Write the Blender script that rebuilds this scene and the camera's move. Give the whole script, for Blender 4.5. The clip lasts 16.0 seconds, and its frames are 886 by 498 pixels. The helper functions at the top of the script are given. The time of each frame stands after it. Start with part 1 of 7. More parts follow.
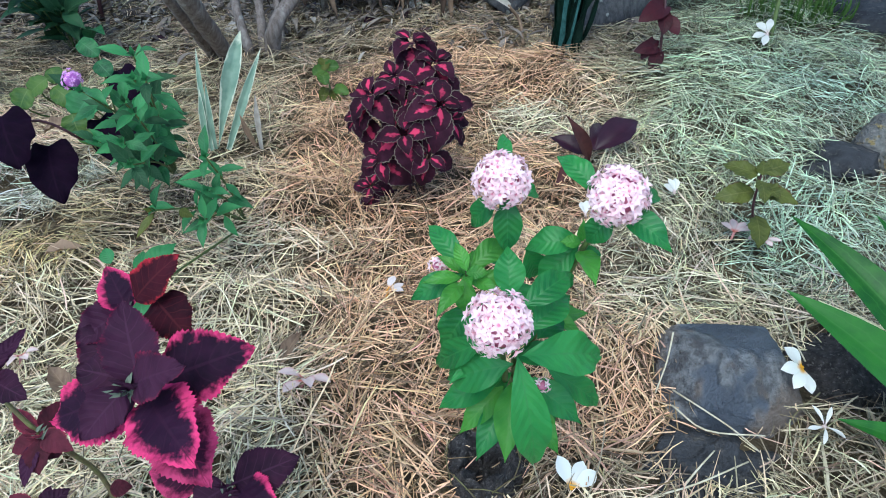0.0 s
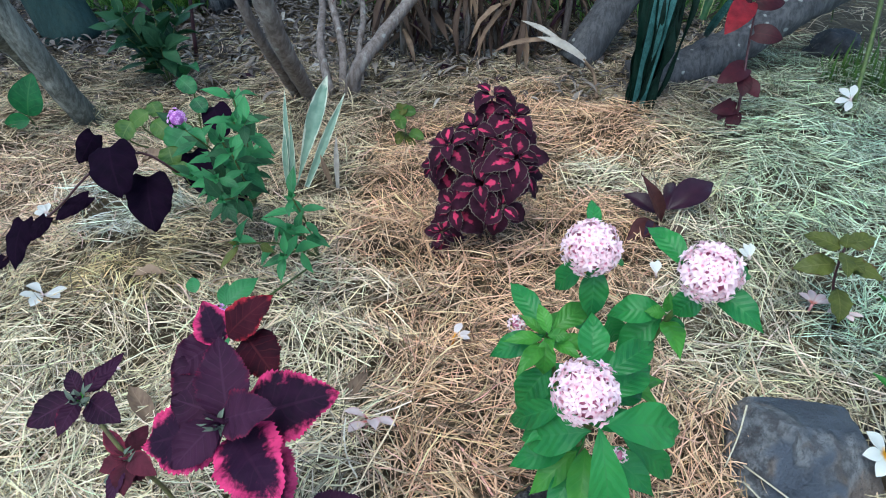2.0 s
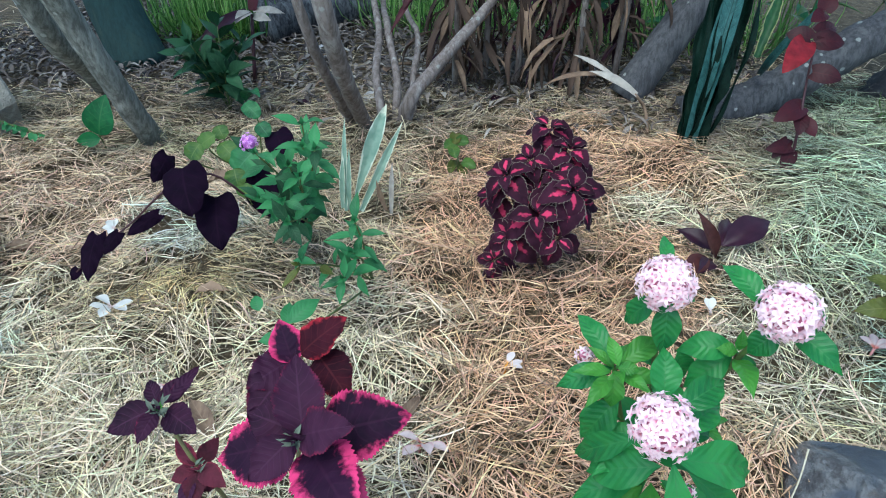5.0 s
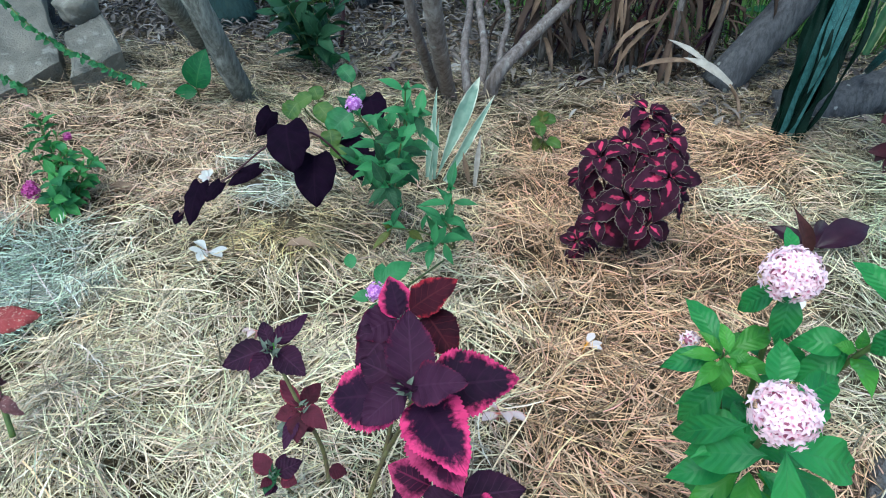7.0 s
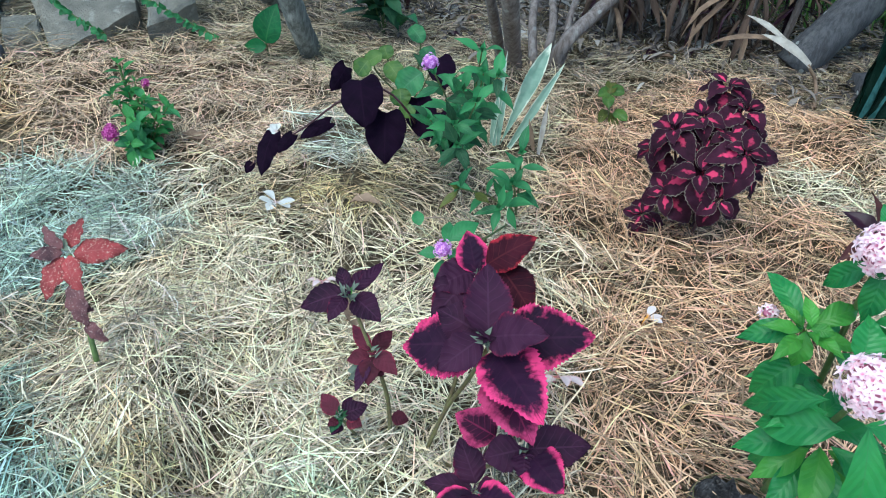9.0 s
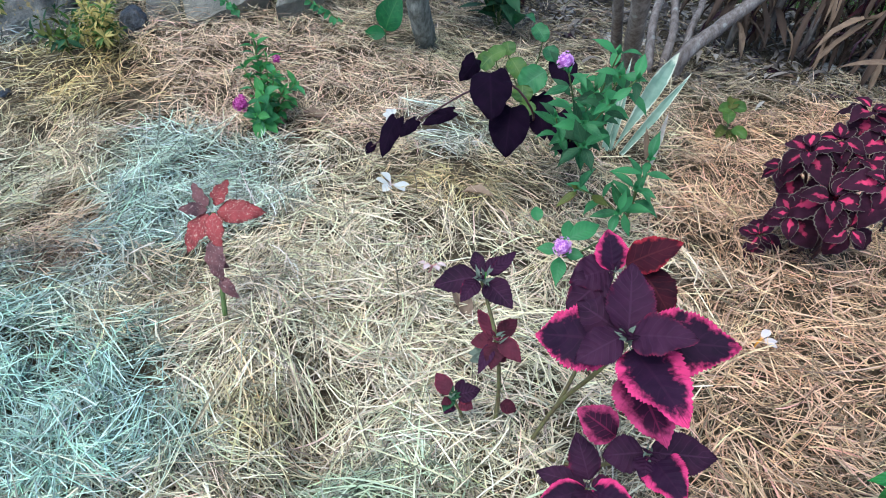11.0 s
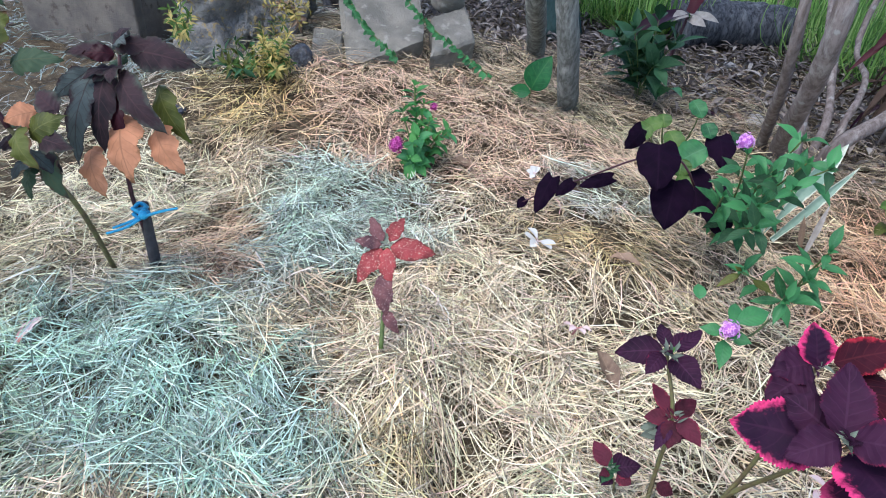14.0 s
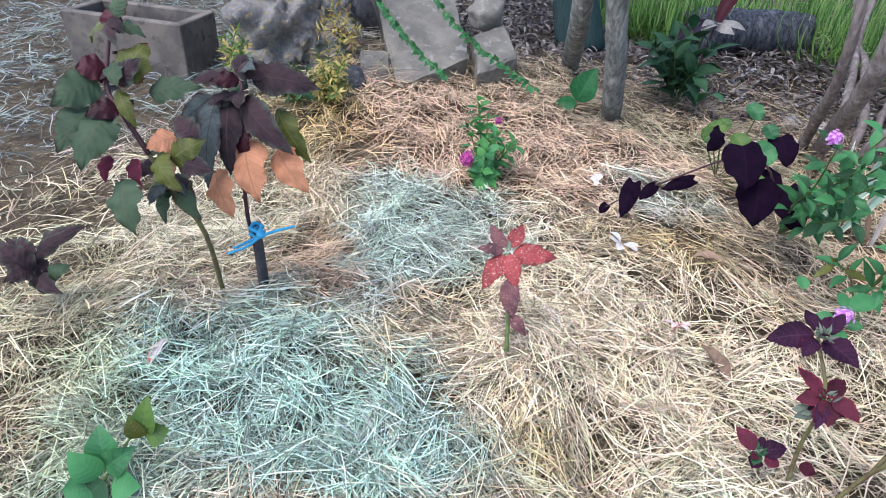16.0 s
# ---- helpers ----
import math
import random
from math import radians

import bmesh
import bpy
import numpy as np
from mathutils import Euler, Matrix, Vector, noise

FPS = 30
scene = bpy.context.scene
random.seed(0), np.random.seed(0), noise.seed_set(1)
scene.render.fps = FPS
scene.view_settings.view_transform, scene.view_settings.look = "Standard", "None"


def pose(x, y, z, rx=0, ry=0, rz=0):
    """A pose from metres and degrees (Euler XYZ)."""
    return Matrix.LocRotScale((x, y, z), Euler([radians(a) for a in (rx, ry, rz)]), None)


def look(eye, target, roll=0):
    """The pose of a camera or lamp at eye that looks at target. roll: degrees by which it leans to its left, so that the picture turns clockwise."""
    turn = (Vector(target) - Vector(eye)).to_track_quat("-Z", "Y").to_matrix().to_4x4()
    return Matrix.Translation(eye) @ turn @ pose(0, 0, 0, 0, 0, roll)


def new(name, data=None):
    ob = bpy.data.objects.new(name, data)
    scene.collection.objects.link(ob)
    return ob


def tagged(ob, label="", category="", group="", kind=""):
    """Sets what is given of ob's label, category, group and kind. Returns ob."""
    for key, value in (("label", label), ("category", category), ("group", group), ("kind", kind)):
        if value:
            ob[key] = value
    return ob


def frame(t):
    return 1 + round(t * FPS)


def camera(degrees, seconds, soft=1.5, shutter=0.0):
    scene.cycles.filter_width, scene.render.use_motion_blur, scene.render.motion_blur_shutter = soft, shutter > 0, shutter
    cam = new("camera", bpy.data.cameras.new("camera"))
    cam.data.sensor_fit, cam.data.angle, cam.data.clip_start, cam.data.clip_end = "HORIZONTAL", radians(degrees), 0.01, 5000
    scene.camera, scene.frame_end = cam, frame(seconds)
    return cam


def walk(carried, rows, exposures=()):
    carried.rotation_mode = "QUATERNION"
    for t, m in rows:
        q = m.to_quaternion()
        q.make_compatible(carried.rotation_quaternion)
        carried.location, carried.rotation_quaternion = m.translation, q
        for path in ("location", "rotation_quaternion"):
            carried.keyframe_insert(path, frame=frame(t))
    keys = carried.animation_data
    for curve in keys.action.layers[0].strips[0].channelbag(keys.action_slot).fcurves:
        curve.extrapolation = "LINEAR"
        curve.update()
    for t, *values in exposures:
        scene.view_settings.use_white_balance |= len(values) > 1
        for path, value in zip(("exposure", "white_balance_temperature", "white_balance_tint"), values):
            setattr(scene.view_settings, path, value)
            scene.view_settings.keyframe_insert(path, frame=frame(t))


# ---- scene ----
cam = camera(69.9, 16.0, soft=1.0)
PATH = [
    (0, (-0.015, 0.073, 0.829), (-0.044, 1.577, -0.488), -2.1),
    (0.5, (-0.029, 0.065, 0.831), (-0.119, 1.568, -0.485), -2.0),
    (1, (-0.037, 0.063, 0.836), (-0.172, 1.581, -0.458), -2.0),
    (1.5, (-0.049, 0.068, 0.842), (-0.238, 1.6, -0.43), -2.2),
    (2, (-0.05, 0.073, 0.856), (-0.239, 1.644, -0.367), -1.8),
    (2.5, (-0.048, 0.077, 0.865), (-0.23, 1.678, -0.321), -1.9),
    (3, (-0.044, 0.092, 0.866), (-0.218, 1.702, -0.307), -2.6),
    (3.2, (-0.045, 0.079, 0.873), (-0.212, 1.696, -0.292), -2.5),
    (5.3, (-0.106, 0.049, 0.869), (-0.429, 1.651, -0.284), -1.1),
    (5.5, (-0.117, 0.044, 0.876), (-0.456, 1.641, -0.279), -0.6),
    (6, (-0.129, 0.038, 0.87), (-0.504, 1.616, -0.3), -0.5),
    (6.5, (-0.14, 0.035, 0.876), (-0.539, 1.592, -0.314), 0.0),
    (7, (-0.156, 0.02, 0.869), (-0.597, 1.553, -0.338), 0.0),
    (7.5, (-0.17, 0.005, 0.869), (-0.648, 1.509, -0.36), 0.4),
    (8, (-0.175, -0.002, 0.865), (-0.685, 1.47, -0.389), 0.6),
    (8.5, (-0.183, -0.01, 0.863), (-0.706, 1.443, -0.407), 0.9),
    (8.7, (-0.187, -0.011, 0.861), (-0.715, 1.439, -0.412), 0.9),
    (11, (-0.268, -0.073, 0.854), (-0.989, 1.285, -0.426), 2.6),
    (11.5, (-0.295, -0.076, 0.84), (-1.056, 1.26, -0.44), 3.1),
    (12, (-0.313, -0.096, 0.85), (-1.117, 1.227, -0.416), 3.7),
    (12.5, (-0.33, -0.111, 0.85), (-1.177, 1.2, -0.401), 4.4),
    (13, (-0.351, -0.131, 0.864), (-1.26, 1.174, -0.349), 4.3),
    (13.5, (-0.368, -0.144, 0.867), (-1.32, 1.158, -0.315), 4.7),
    (14, (-0.389, -0.16, 0.855), (-1.36, 1.143, -0.311), 5.1),
    (14.5, (-0.403, -0.173, 0.856), (-1.385, 1.132, -0.299), 5.5),
    (15, (-0.429, -0.208, 0.859), (-1.399, 1.131, -0.267), 6.4),
    (15.5, (-0.482, -0.265, 0.854), (-1.447, 1.099, -0.244), 4.3),
    (16, (-0.537, -0.336, 0.85), (-1.501, 1.014, -0.267), 3.1),
]
EXPOSURES = [(0.0, 1.05, 5800, -4), (2.0, 1.02, 5800, -4), (3.0, 1.06, 5800, -4), (6.0, 1.13, 5750, -7), (8.5, 1.15, 5700, -8), (11.0, 1.19, 5800, 0), (12.5, 1.21, 5900, 4), (14.0, 1.29, 6100, 10), (15.0, 1.29, 6120, 11), (16.0, 1.42, 6250, 14)]
walk(cam, [(t, look(eye, target, roll)) for t, eye, target, roll in PATH], EXPOSURES)

# ---- light ----
world = bpy.data.worlds.new("world")
scene.world = world
world.use_nodes = True
wn, wl = world.node_tree.nodes, world.node_tree.links
sky = wn.new("ShaderNodeTexSky")
sky.sky_type, sky.sun_disc = "NISHITA", False
sky.sun_elevation, sky.sun_rotation = radians(48), radians(200)
wn["Background"].inputs[1].default_value = 0.14
wl.new(sky.outputs[0], wn["Background"].inputs[0])
sun = new("sun", bpy.data.lights.new("sun", "SUN"))
sun.data.energy, sun.data.angle, sun.data.color = 1.5, radians(40), (1.0, 0.97, 0.92)
sun.matrix_world = look((0, 0, 6), (0.7, 1.9, 0))


# ---- helpers of this scene ----
def H(x, y):
    """The height of the ground: gentle mounds of mulch and a bank at the foot of the stones."""
    h = 0.13 * np.exp(-((x + 2.05) ** 2 / 0.35 + (y - 1.4) ** 2 / 0.45))
    for cx, cy, r, a in ((-1.2, 0.1, 0.09, 0.035), (-0.86, 0.40, 0.03, 0.03), (-0.80, 0.93, 0.03, 0.03), (-1.12, 0.82, 0.03, 0.03), (0.75, 1.55, 0.15, 0.04), (-0.35, 0.95, 0.05, 0.015), (-0.70, 0.355, 0.0035, -0.035), (-0.66, 0.315, 0.003, -0.03), (-0.92, 0.62, 0.02, 0.02), (-0.925, 0.44, 0.012, 0.035), (-0.52, 0.42, 0.012, 0.02)):
        h = h + a * np.exp(-((x - cx) ** 2 + (y - cy) ** 2) / r)
    return h + 0.010 * np.sin(7 * x + 1) * np.sin(6 * y + 2) + 0.006 * np.sin(15 * x) * np.sin(13 * y + 1)


def V(p):
    return Vector(p)


def thing(name, at, label, category, group="", kind=""):
    ob = new(name)
    ob.empty_display_size = 0.02
    ob.location = at
    return tagged(ob, label, category, group, kind)


def mesh_ob(name, verts, faces, mat, parent=None, label="", uvs=None, smooth=True, offset=None):
    """One mesh object; verts in world metres, stored relative to the thing it belongs to."""
    me = bpy.data.meshes.new(name)
    off = Vector((0, 0, 0))
    if parent is not None:
        o = parent
        while o is not None:
            off += o.location
            o = o.parent
    verts = np.asarray(verts, dtype=np.float64) - np.array(off)
    me.from_pydata(verts.tolist(), [], faces if isinstance(faces, list) else faces.tolist())
    if uvs is not None:
        lay = me.uv_layers.new(name="UVMap")
        idx = np.empty(len(me.loops), dtype=np.int32)
        me.loops.foreach_get("vertex_index", idx)
        lay.data.foreach_set("uv", np.asarray(uvs, dtype=np.float32)[idx].ravel())
    if smooth:
        me.polygons.foreach_set("use_smooth", np.ones(len(me.polygons), dtype=bool))
    me.materials.append(mat)
    ob = new(name, me)
    ob.parent = parent
    if label:
        ob["label"] = label
    return ob


def bm_ob(name, bm, mat, parent=None, label="", smooth=True):
    me = bpy.data.meshes.new(name)
    off = Vector((0, 0, 0))
    if parent is not None:
        o = parent
        while o is not None:
            off += o.location
            o = o.parent
    bmesh.ops.translate(bm, verts=bm.verts, vec=-off)
    bm.to_mesh(me)
    bm.free()
    if smooth:
        me.polygons.foreach_set("use_smooth", np.ones(len(me.polygons), dtype=bool))
    me.materials.append(mat)
    ob = new(name, me)
    ob.parent = parent
    if label:
        ob["label"] = label
    return ob


def outline(shape, v):
    if shape == "ovate":
        return np.sin(np.pi * np.clip(v, 0, 1) ** 0.72) ** 0.85
    if shape == "lance":
        return np.sin(np.pi * np.clip(v, 0, 1) ** 0.84) ** 1.2
    if shape == "heart":
        return np.clip(np.sin(np.pi * np.clip(0.16 + 0.84 * v, 0, 1) ** 0.9), 0, 1) ** 0.75
    if shape == "oblance":
        return np.sin(np.pi * np.clip(0.06 + 0.94 * v, 0, 1) ** 1.7) ** 0.9
    if shape == "round":
        return np.sqrt(np.clip(1 - (2 * v - 1) ** 2, 0, 1)) ** 0.9
    if shape == "strap":
        return np.clip(np.minimum(0.55 + 0.9 * v, 1.0), 0, 1) * np.clip(1 - np.clip((v - 0.45) / 0.55, 0, 1) ** 1.8, 0.0, 1)
    return np.sin(np.pi * v)


def leaf_grid(base, tip, w, hint=(0, 0, 1), shape="ovate", bend=0.1, cup=0.25, wave=0.0, teeth=0, nv=14, nu=6, seed=0.0, ribs=0.0, curl=0.0, rag=0.0):
    """Vertices, faces and UVs of one leaf blade from base to tip, w wide. bend: arch of the midrib; cup: rise of the edges; ribs: quilting between side veins."""
    base, tip = Vector(base), Vector(tip)
    d = tip - base
    length = d.length
    d.normalize()
    n = Vector(hint) - d * Vector(hint).dot(d)
    if n.length < 1e-4:
        n = Vector((0, 1, 0.1)) - d * d.dot(Vector((0, 1, 0.1)))
    n.normalize()
    s = np.array(d.cross(n))
    d, n, b = np.array(d), np.array(n), np.array(base)
    if teeth:
        nv = teeth * 2
    v = np.linspace(0, 1, nv + 1)
    u = np.linspace(-1, 1, nu + 1)
    hw = w * 0.5 * np.maximum(outline(shape, v), 0.02)
    vv, uu = np.meshgrid(v, u, indexing="ij")
    edge = np.ones_like(vv)
    fwd = np.zeros_like(vv)
    if teeth:
        saw = np.where(np.arange(nv + 1) % 2 == 0, 1.03, 0.95)
        saw = saw + rag * np.sin(np.arange(nv + 1) * 2.4 + seed * 40) * np.where(np.arange(nv + 1) % 2 == 0, 1.0, -1.4)
        saw[0] = saw[-1] = 1.0
        edge = np.where(np.abs(uu) > 0.99, saw[:, None], 1.0)
        fwd = np.where((np.abs(uu) > 0.99) & (np.arange(nv + 1) % 2 == 0)[:, None], 0.012, 0.0)
    if shape == "heart":
        fwd = fwd - 0.17 * np.abs(uu) ** 1.3 * (1 - vv) ** 3 * np.where(np.abs(uu) > 0.99, 0.6, 1.0)
    x = uu * hw[:, None] * edge
    lift = bend * length * 4 * vv * (1 - vv) - curl * length * vv ** 3
    side = cup * hw[:, None] * (np.abs(uu) ** 1.4) + wave * w * 0.5 * np.abs(uu) ** 2 * np.sin(vv * 19 + uu * 2.3 + seed * 7)
    side = side + ribs * w * np.sin((vv * 8 - np.abs(uu) * 1.6) * 2 * np.pi) * (1 - np.abs(uu) ** 4) * np.minimum(1, np.abs(uu) * 4)
    pts = b + d * ((vv + fwd) * length)[..., None] + s * x[..., None] + n * (lift + side)[..., None]
    verts = pts.reshape(-1, 3)
    k = nu + 1
    i, j = np.meshgrid(np.arange(nv), np.arange(nu), indexing="ij")
    a = (i * k + j).ravel()
    faces = np.stack([a, a + k, a + k + 1, a + 1], 1)
    uv = np.stack([(uu * 0.5 + 0.5).ravel(), vv.ravel()], 1)
    return verts, faces, uv


def leaf(parent, mat, base, tip, w, name="leaf", label="", **kw):
    kw.setdefault("seed", (base[0] * 31 + tip[1] * 17) % 1.0)
    v, f, uv = leaf_grid(base, tip, w, **kw)
    return mesh_ob(name, v, f, mat, parent, label, uv)


def tube_data(points, r0, r1, sides=8, sub=4, knots=0.0, seed=0):
    """A tapered round stem through the points (Catmull-Rom)."""
    p = [np.array(q, dtype=float) for q in points]
    ext = [2 * p[0] - p[1]] + p + [2 * p[-1] - p[-2]]
    path = []
    for i in range(1, len(ext) - 2):
        for k in range(sub):
            t = k / sub
            a, b, c, d = ext[i - 1], ext[i], ext[i + 1], ext[i + 2]
            path.append(0.5 * (2 * b + (c - a) * t + (2 * a - 5 * b + 4 * c - d) * t * t + (3 * b - a - 3 * c + d) * t ** 3))
    path.append(p[-1])
    path = np.array(path)
    m = len(path)
    tan = np.gradient(path, axis=0)
    tan /= np.linalg.norm(tan, axis=1)[:, None] + 1e-9
    ref = np.array((0.31, 0.9, 0.2)) if abs(tan[0][2]) > 0.7 else np.array((0.05, 0.1, 1.0))
    rng = np.random.default_rng(seed)
    verts, faces = [], []
    ang = np.arange(sides) / sides * 2 * np.pi
    for i in range(m):
        a = np.cross(tan[i], ref)
        a /= np.linalg.norm(a)
        b = np.cross(tan[i], a)
        r = r0 + (r1 - r0) * i / (m - 1)
        rr = r * (1 + knots * (rng.random(sides) - 0.5))
        verts.extend(path[i] + (np.cos(ang) * rr)[:, None] * a + (np.sin(ang) * rr)[:, None] * b)
    for i in range(m - 1):
        for j in range(sides):
            q = (j + 1) % sides
            faces.append([i * sides + j, i * sides + q, (i + 1) * sides + q, (i + 1) * sides + j])
    faces.append(list(range(sides))[::-1])
    faces.append(list(range((m - 1) * sides, m * sides)))
    return np.array(verts), faces


def stem(parent, mat, points, r0, r1, name="stem", label="", **kw):
    v, f = tube_data(points, r0, r1, **kw)
    return mesh_ob(name, v, f, mat, parent, label)


def rock_bm(at, size, rz=0.0, rough=0.18, seed=0, sub=4, flat=0.0, planes=()):
    """An irregular stone: a ball cut by random planes, then roughened."""
    bm = bmesh.new()
    bmesh.ops.create_icosphere(bm, subdivisions=sub, radius=1.0)
    rng = np.random.default_rng(seed)
    cuts = [(Vector(rng.normal(size=3)).normalized(), 0.62 + 0.3 * rng.random()) for _ in range(9)]
    cuts = [(Vector(p[:3]).normalized(), p[3]) for p in planes] or cuts
    for vert in bm.verts:
        co = vert.co.copy()
        for nrm, dist in cuts:
            over = co.dot(nrm) - dist
            if over > 0:
                co -= nrm * over * (0.96 if planes else 0.85)
        if flat and co.z > flat:
            co.z = flat + (co.z - flat) * 0.2
        co *= 1 + rough * noise.noise(co * 2.1 + Vector((seed, 0, 0))) + rough * 0.35 * noise.noise(co * 6.3 + Vector((0, seed, 0))) + rough * 0.15 * noise.noise(co * 17.0)
        vert.co = co
    m = pose(*at, 0, 0, rz) @ Matrix.Diagonal((*size, 1))
    bmesh.ops.transform(bm, matrix=m, verts=bm.verts)
    if planes:
        for e in bm.edges:
            e.smooth = e.calc_face_angle(0) < 0.22
    return bm


# ---- materials ----
class Nodes:
    """Small wrapper that writes node materials."""

    def __init__(self, name, rough=0.6, spec=0.4):
        self.mat = bpy.data.materials.new(name)
        self.mat.use_nodes = True
        self.t = self.mat.node_tree
        self.p = self.t.nodes["Principled BSDF"]
        self.p.inputs["Roughness"].default_value = rough
        self.p.inputs["Specular IOR Level"].default_value = spec

    def link(self, a, b):
        self.t.links.new(a, b)

    def put(self, sock, value):
        if hasattr(value, "is_output"):
            self.link(value, sock)
        else:
            sock.default_value = value

    def math(self, op, a, b=0.0, c=0.0, clamp=False):
        n = self.t.nodes.new("ShaderNodeMath")
        n.operation, n.use_clamp = op, clamp
        for sock, val in zip(n.inputs, (a, b, c)):
            self.put(sock, val)
        return n.outputs[0]

    def noise(self, scale, detail=4.0, rough=0.55, vec=None, out=0):
        n = self.t.nodes.new("ShaderNodeTexNoise")
        n.inputs["Scale"].default_value, n.inputs["Detail"].default_value, n.inputs["Roughness"].default_value = scale, detail, rough
        if vec is None:
            vec = self.position()
        self.link(vec, n.inputs["Vector"])
        return n.outputs[out]

    def position(self):
        return self.t.nodes.new("ShaderNodeNewGeometry").outputs["Position"]

    def random(self):
        return self.t.nodes.new("ShaderNodeObjectInfo").outputs["Random"]

    def step(self, x, lo, hi):
        n = self.t.nodes.new("ShaderNodeMapRange")
        n.interpolation_type = "SMOOTHSTEP"
        self.put(n.inputs[0], x)
        n.inputs[1].default_value, n.inputs[2].default_value = lo, hi
        return n.outputs[0]

    def mix(self, f, a, b, mode="MIX"):
        n = self.t.nodes.new("ShaderNodeMix")
        n.data_type, n.blend_type = "RGBA", mode
        for sock, val in ((n.inputs[0], f), (n.inputs[6], a), (n.inputs[7], b)):
            self.put(sock, (*val, 1) if isinstance(val, tuple) and len(val) == 3 else val)
        return n.outputs[2]

    def bump(self, height, strength=0.3, dist=0.002):
        n = self.t.nodes.new("ShaderNodeBump")
        n.inputs["Strength"].default_value, n.inputs["Distance"].default_value = strength, dist
        self.link(height, n.inputs["Height"])
        self.link(n.outputs[0], self.p.inputs["Normal"])

    def colour(self, c):
        self.put(self.p.inputs["Base Color"], (*c, 1) if isinstance(c, tuple) else c)
        return c

    def thin(self, c, amount=0.25):
        """Lets part of the light through, as leaves do."""
        tr = self.t.nodes.new("ShaderNodeBsdfTranslucent")
        self.put(tr.inputs[0], (*c, 1) if isinstance(c, tuple) else c)
        mx = self.t.nodes.new("ShaderNodeMixShader")
        mx.inputs[0].default_value = amount
        self.link(self.p.outputs[0], mx.inputs[1])
        self.link(tr.outputs[0], mx.inputs[2])
        self.link(mx.outputs[0], self.t.nodes["Material Output"].inputs[0])

    def uv(self):
        sep = self.t.nodes.new("ShaderNodeSeparateXYZ")
        self.link(self.t.nodes.new("ShaderNodeUVMap").outputs[0], sep.inputs[0])
        across = self.math("ABSOLUTE", self.math("MULTIPLY_ADD", sep.outputs[0], 2.0, -1.0))
        return across, sep.outputs[1]


LEAF_TONE = 0.66


def leaf_mat(name, main, dark=None, edge=None, edge_from=0.7, edge_soft=0.2, heart=None, heart_size=0.35, rim=None, vein=None, veins=9, rough=0.45, thin=0.2, spots=None, vary=0.25, rib=0.5, spec=0.22, blotch=0.5, frill=0.3):
    """A leaf: main colour with darker mottling, an optional coloured margin, heart, thin rim, veins and spots."""
    m = Nodes(name, rough, spec)
    u, v = m.uv()
    k = LEAF_TONE
    main, dark, edge, heart, rim, vein, spots = [c and tuple(k * x for x in c) for c in (main, dark, edge, heart, rim, vein, spots)]
    dark = dark or tuple(c * 0.6 for c in main)
    col = m.mix(m.step(m.noise(45, 5), 0.3, 0.7), main, dark)
    rnd = m.random()
    col = m.mix(m.math("MULTIPLY", rnd, vary), col, tuple(min(1, c * 1.7) for c in main))
    fine = m.noise(160, 3)
    coarse = m.noise(60, 3)
    if heart:
        reach = m.math("ADD", m.math("MULTIPLY", u, 1.25), m.math("MULTIPLY", m.math("ABSOLUTE", m.math("SUBTRACT", v, 0.30)), 1.15))
        reach = m.math("ADD", reach, m.math("MULTIPLY_ADD", m.noise(95, 3), 1.1, -0.55))
        reach = m.math("SUBTRACT", reach, m.math("MULTIPLY_ADD", rnd, 0.12, -0.06))
        col = m.mix(m.math("MULTIPLY", m.step(reach, heart_size + 0.16, heart_size - 0.12), m.math("MULTIPLY_ADD", rnd, 0.65, 0.35)), col, heart)
    if edge:
        tipward = m.math("POWER", v, 3.0)
        rest = m.math("POWER", m.math("SUBTRACT", 1.0, v), 6.0)
        out = m.math("MAXIMUM", u, m.math("MAXIMUM", tipward, m.math("MULTIPLY", rest, 0.7)))
        out = m.math("ADD", out, m.math("MULTIPLY_ADD", coarse, 0.5, -0.25))
        out = m.math("ADD", out, m.math("MULTIPLY_ADD", m.noise(16, 2), 0.9, -0.45))
        out = m.math("ADD", out, m.math("MULTIPLY_ADD", fine, frill, -frill / 2))
        out = m.math("ADD", out, m.math("MULTIPLY_ADD", rnd, 0.3, -0.17))
        col = m.mix(m.step(out, edge_from, edge_from + edge_soft), col, edge)
    if spots:
        col = m.mix(m.math("MULTIPLY", m.step(m.noise(330, 2), 0.58, 0.70), 0.8), col, spots)
    mid = m.step(u, 0.07, 0.02)
    wavy = m.math("FRACT", m.math("SUBTRACT", m.math("MULTIPLY", v, float(veins)), m.math("MULTIPLY_ADD", m.noise(38, 2), 0.9, m.math("MULTIPLY", u, 1.6))))
    line = m.math("ABSOLUTE", m.math("SUBTRACT", wavy, 0.5))
    side = m.math("MULTIPLY", m.step(line, 0.09, 0.02), m.step(u, 1.0, 0.7))
    allv = m.math("MAXIMUM", mid, m.math("MULTIPLY", side, 0.6))
    if vein:
        col = m.mix(m.math("MULTIPLY", allv, 0.7), col, vein)
    if rim:
        col = m.mix(m.step(m.math("MAXIMUM", u, m.math("POWER", v, 8.0)), 0.9, 0.97), col, rim)
    m.colour(col)
    relief = m.math("ADD", m.math("MULTIPLY", line, rib), m.math("MULTIPLY", m.noise(300, 3), 0.3))
    m.bump(relief, 0.35, 0.003)
    m.thin(col, thin)
    return m.mat


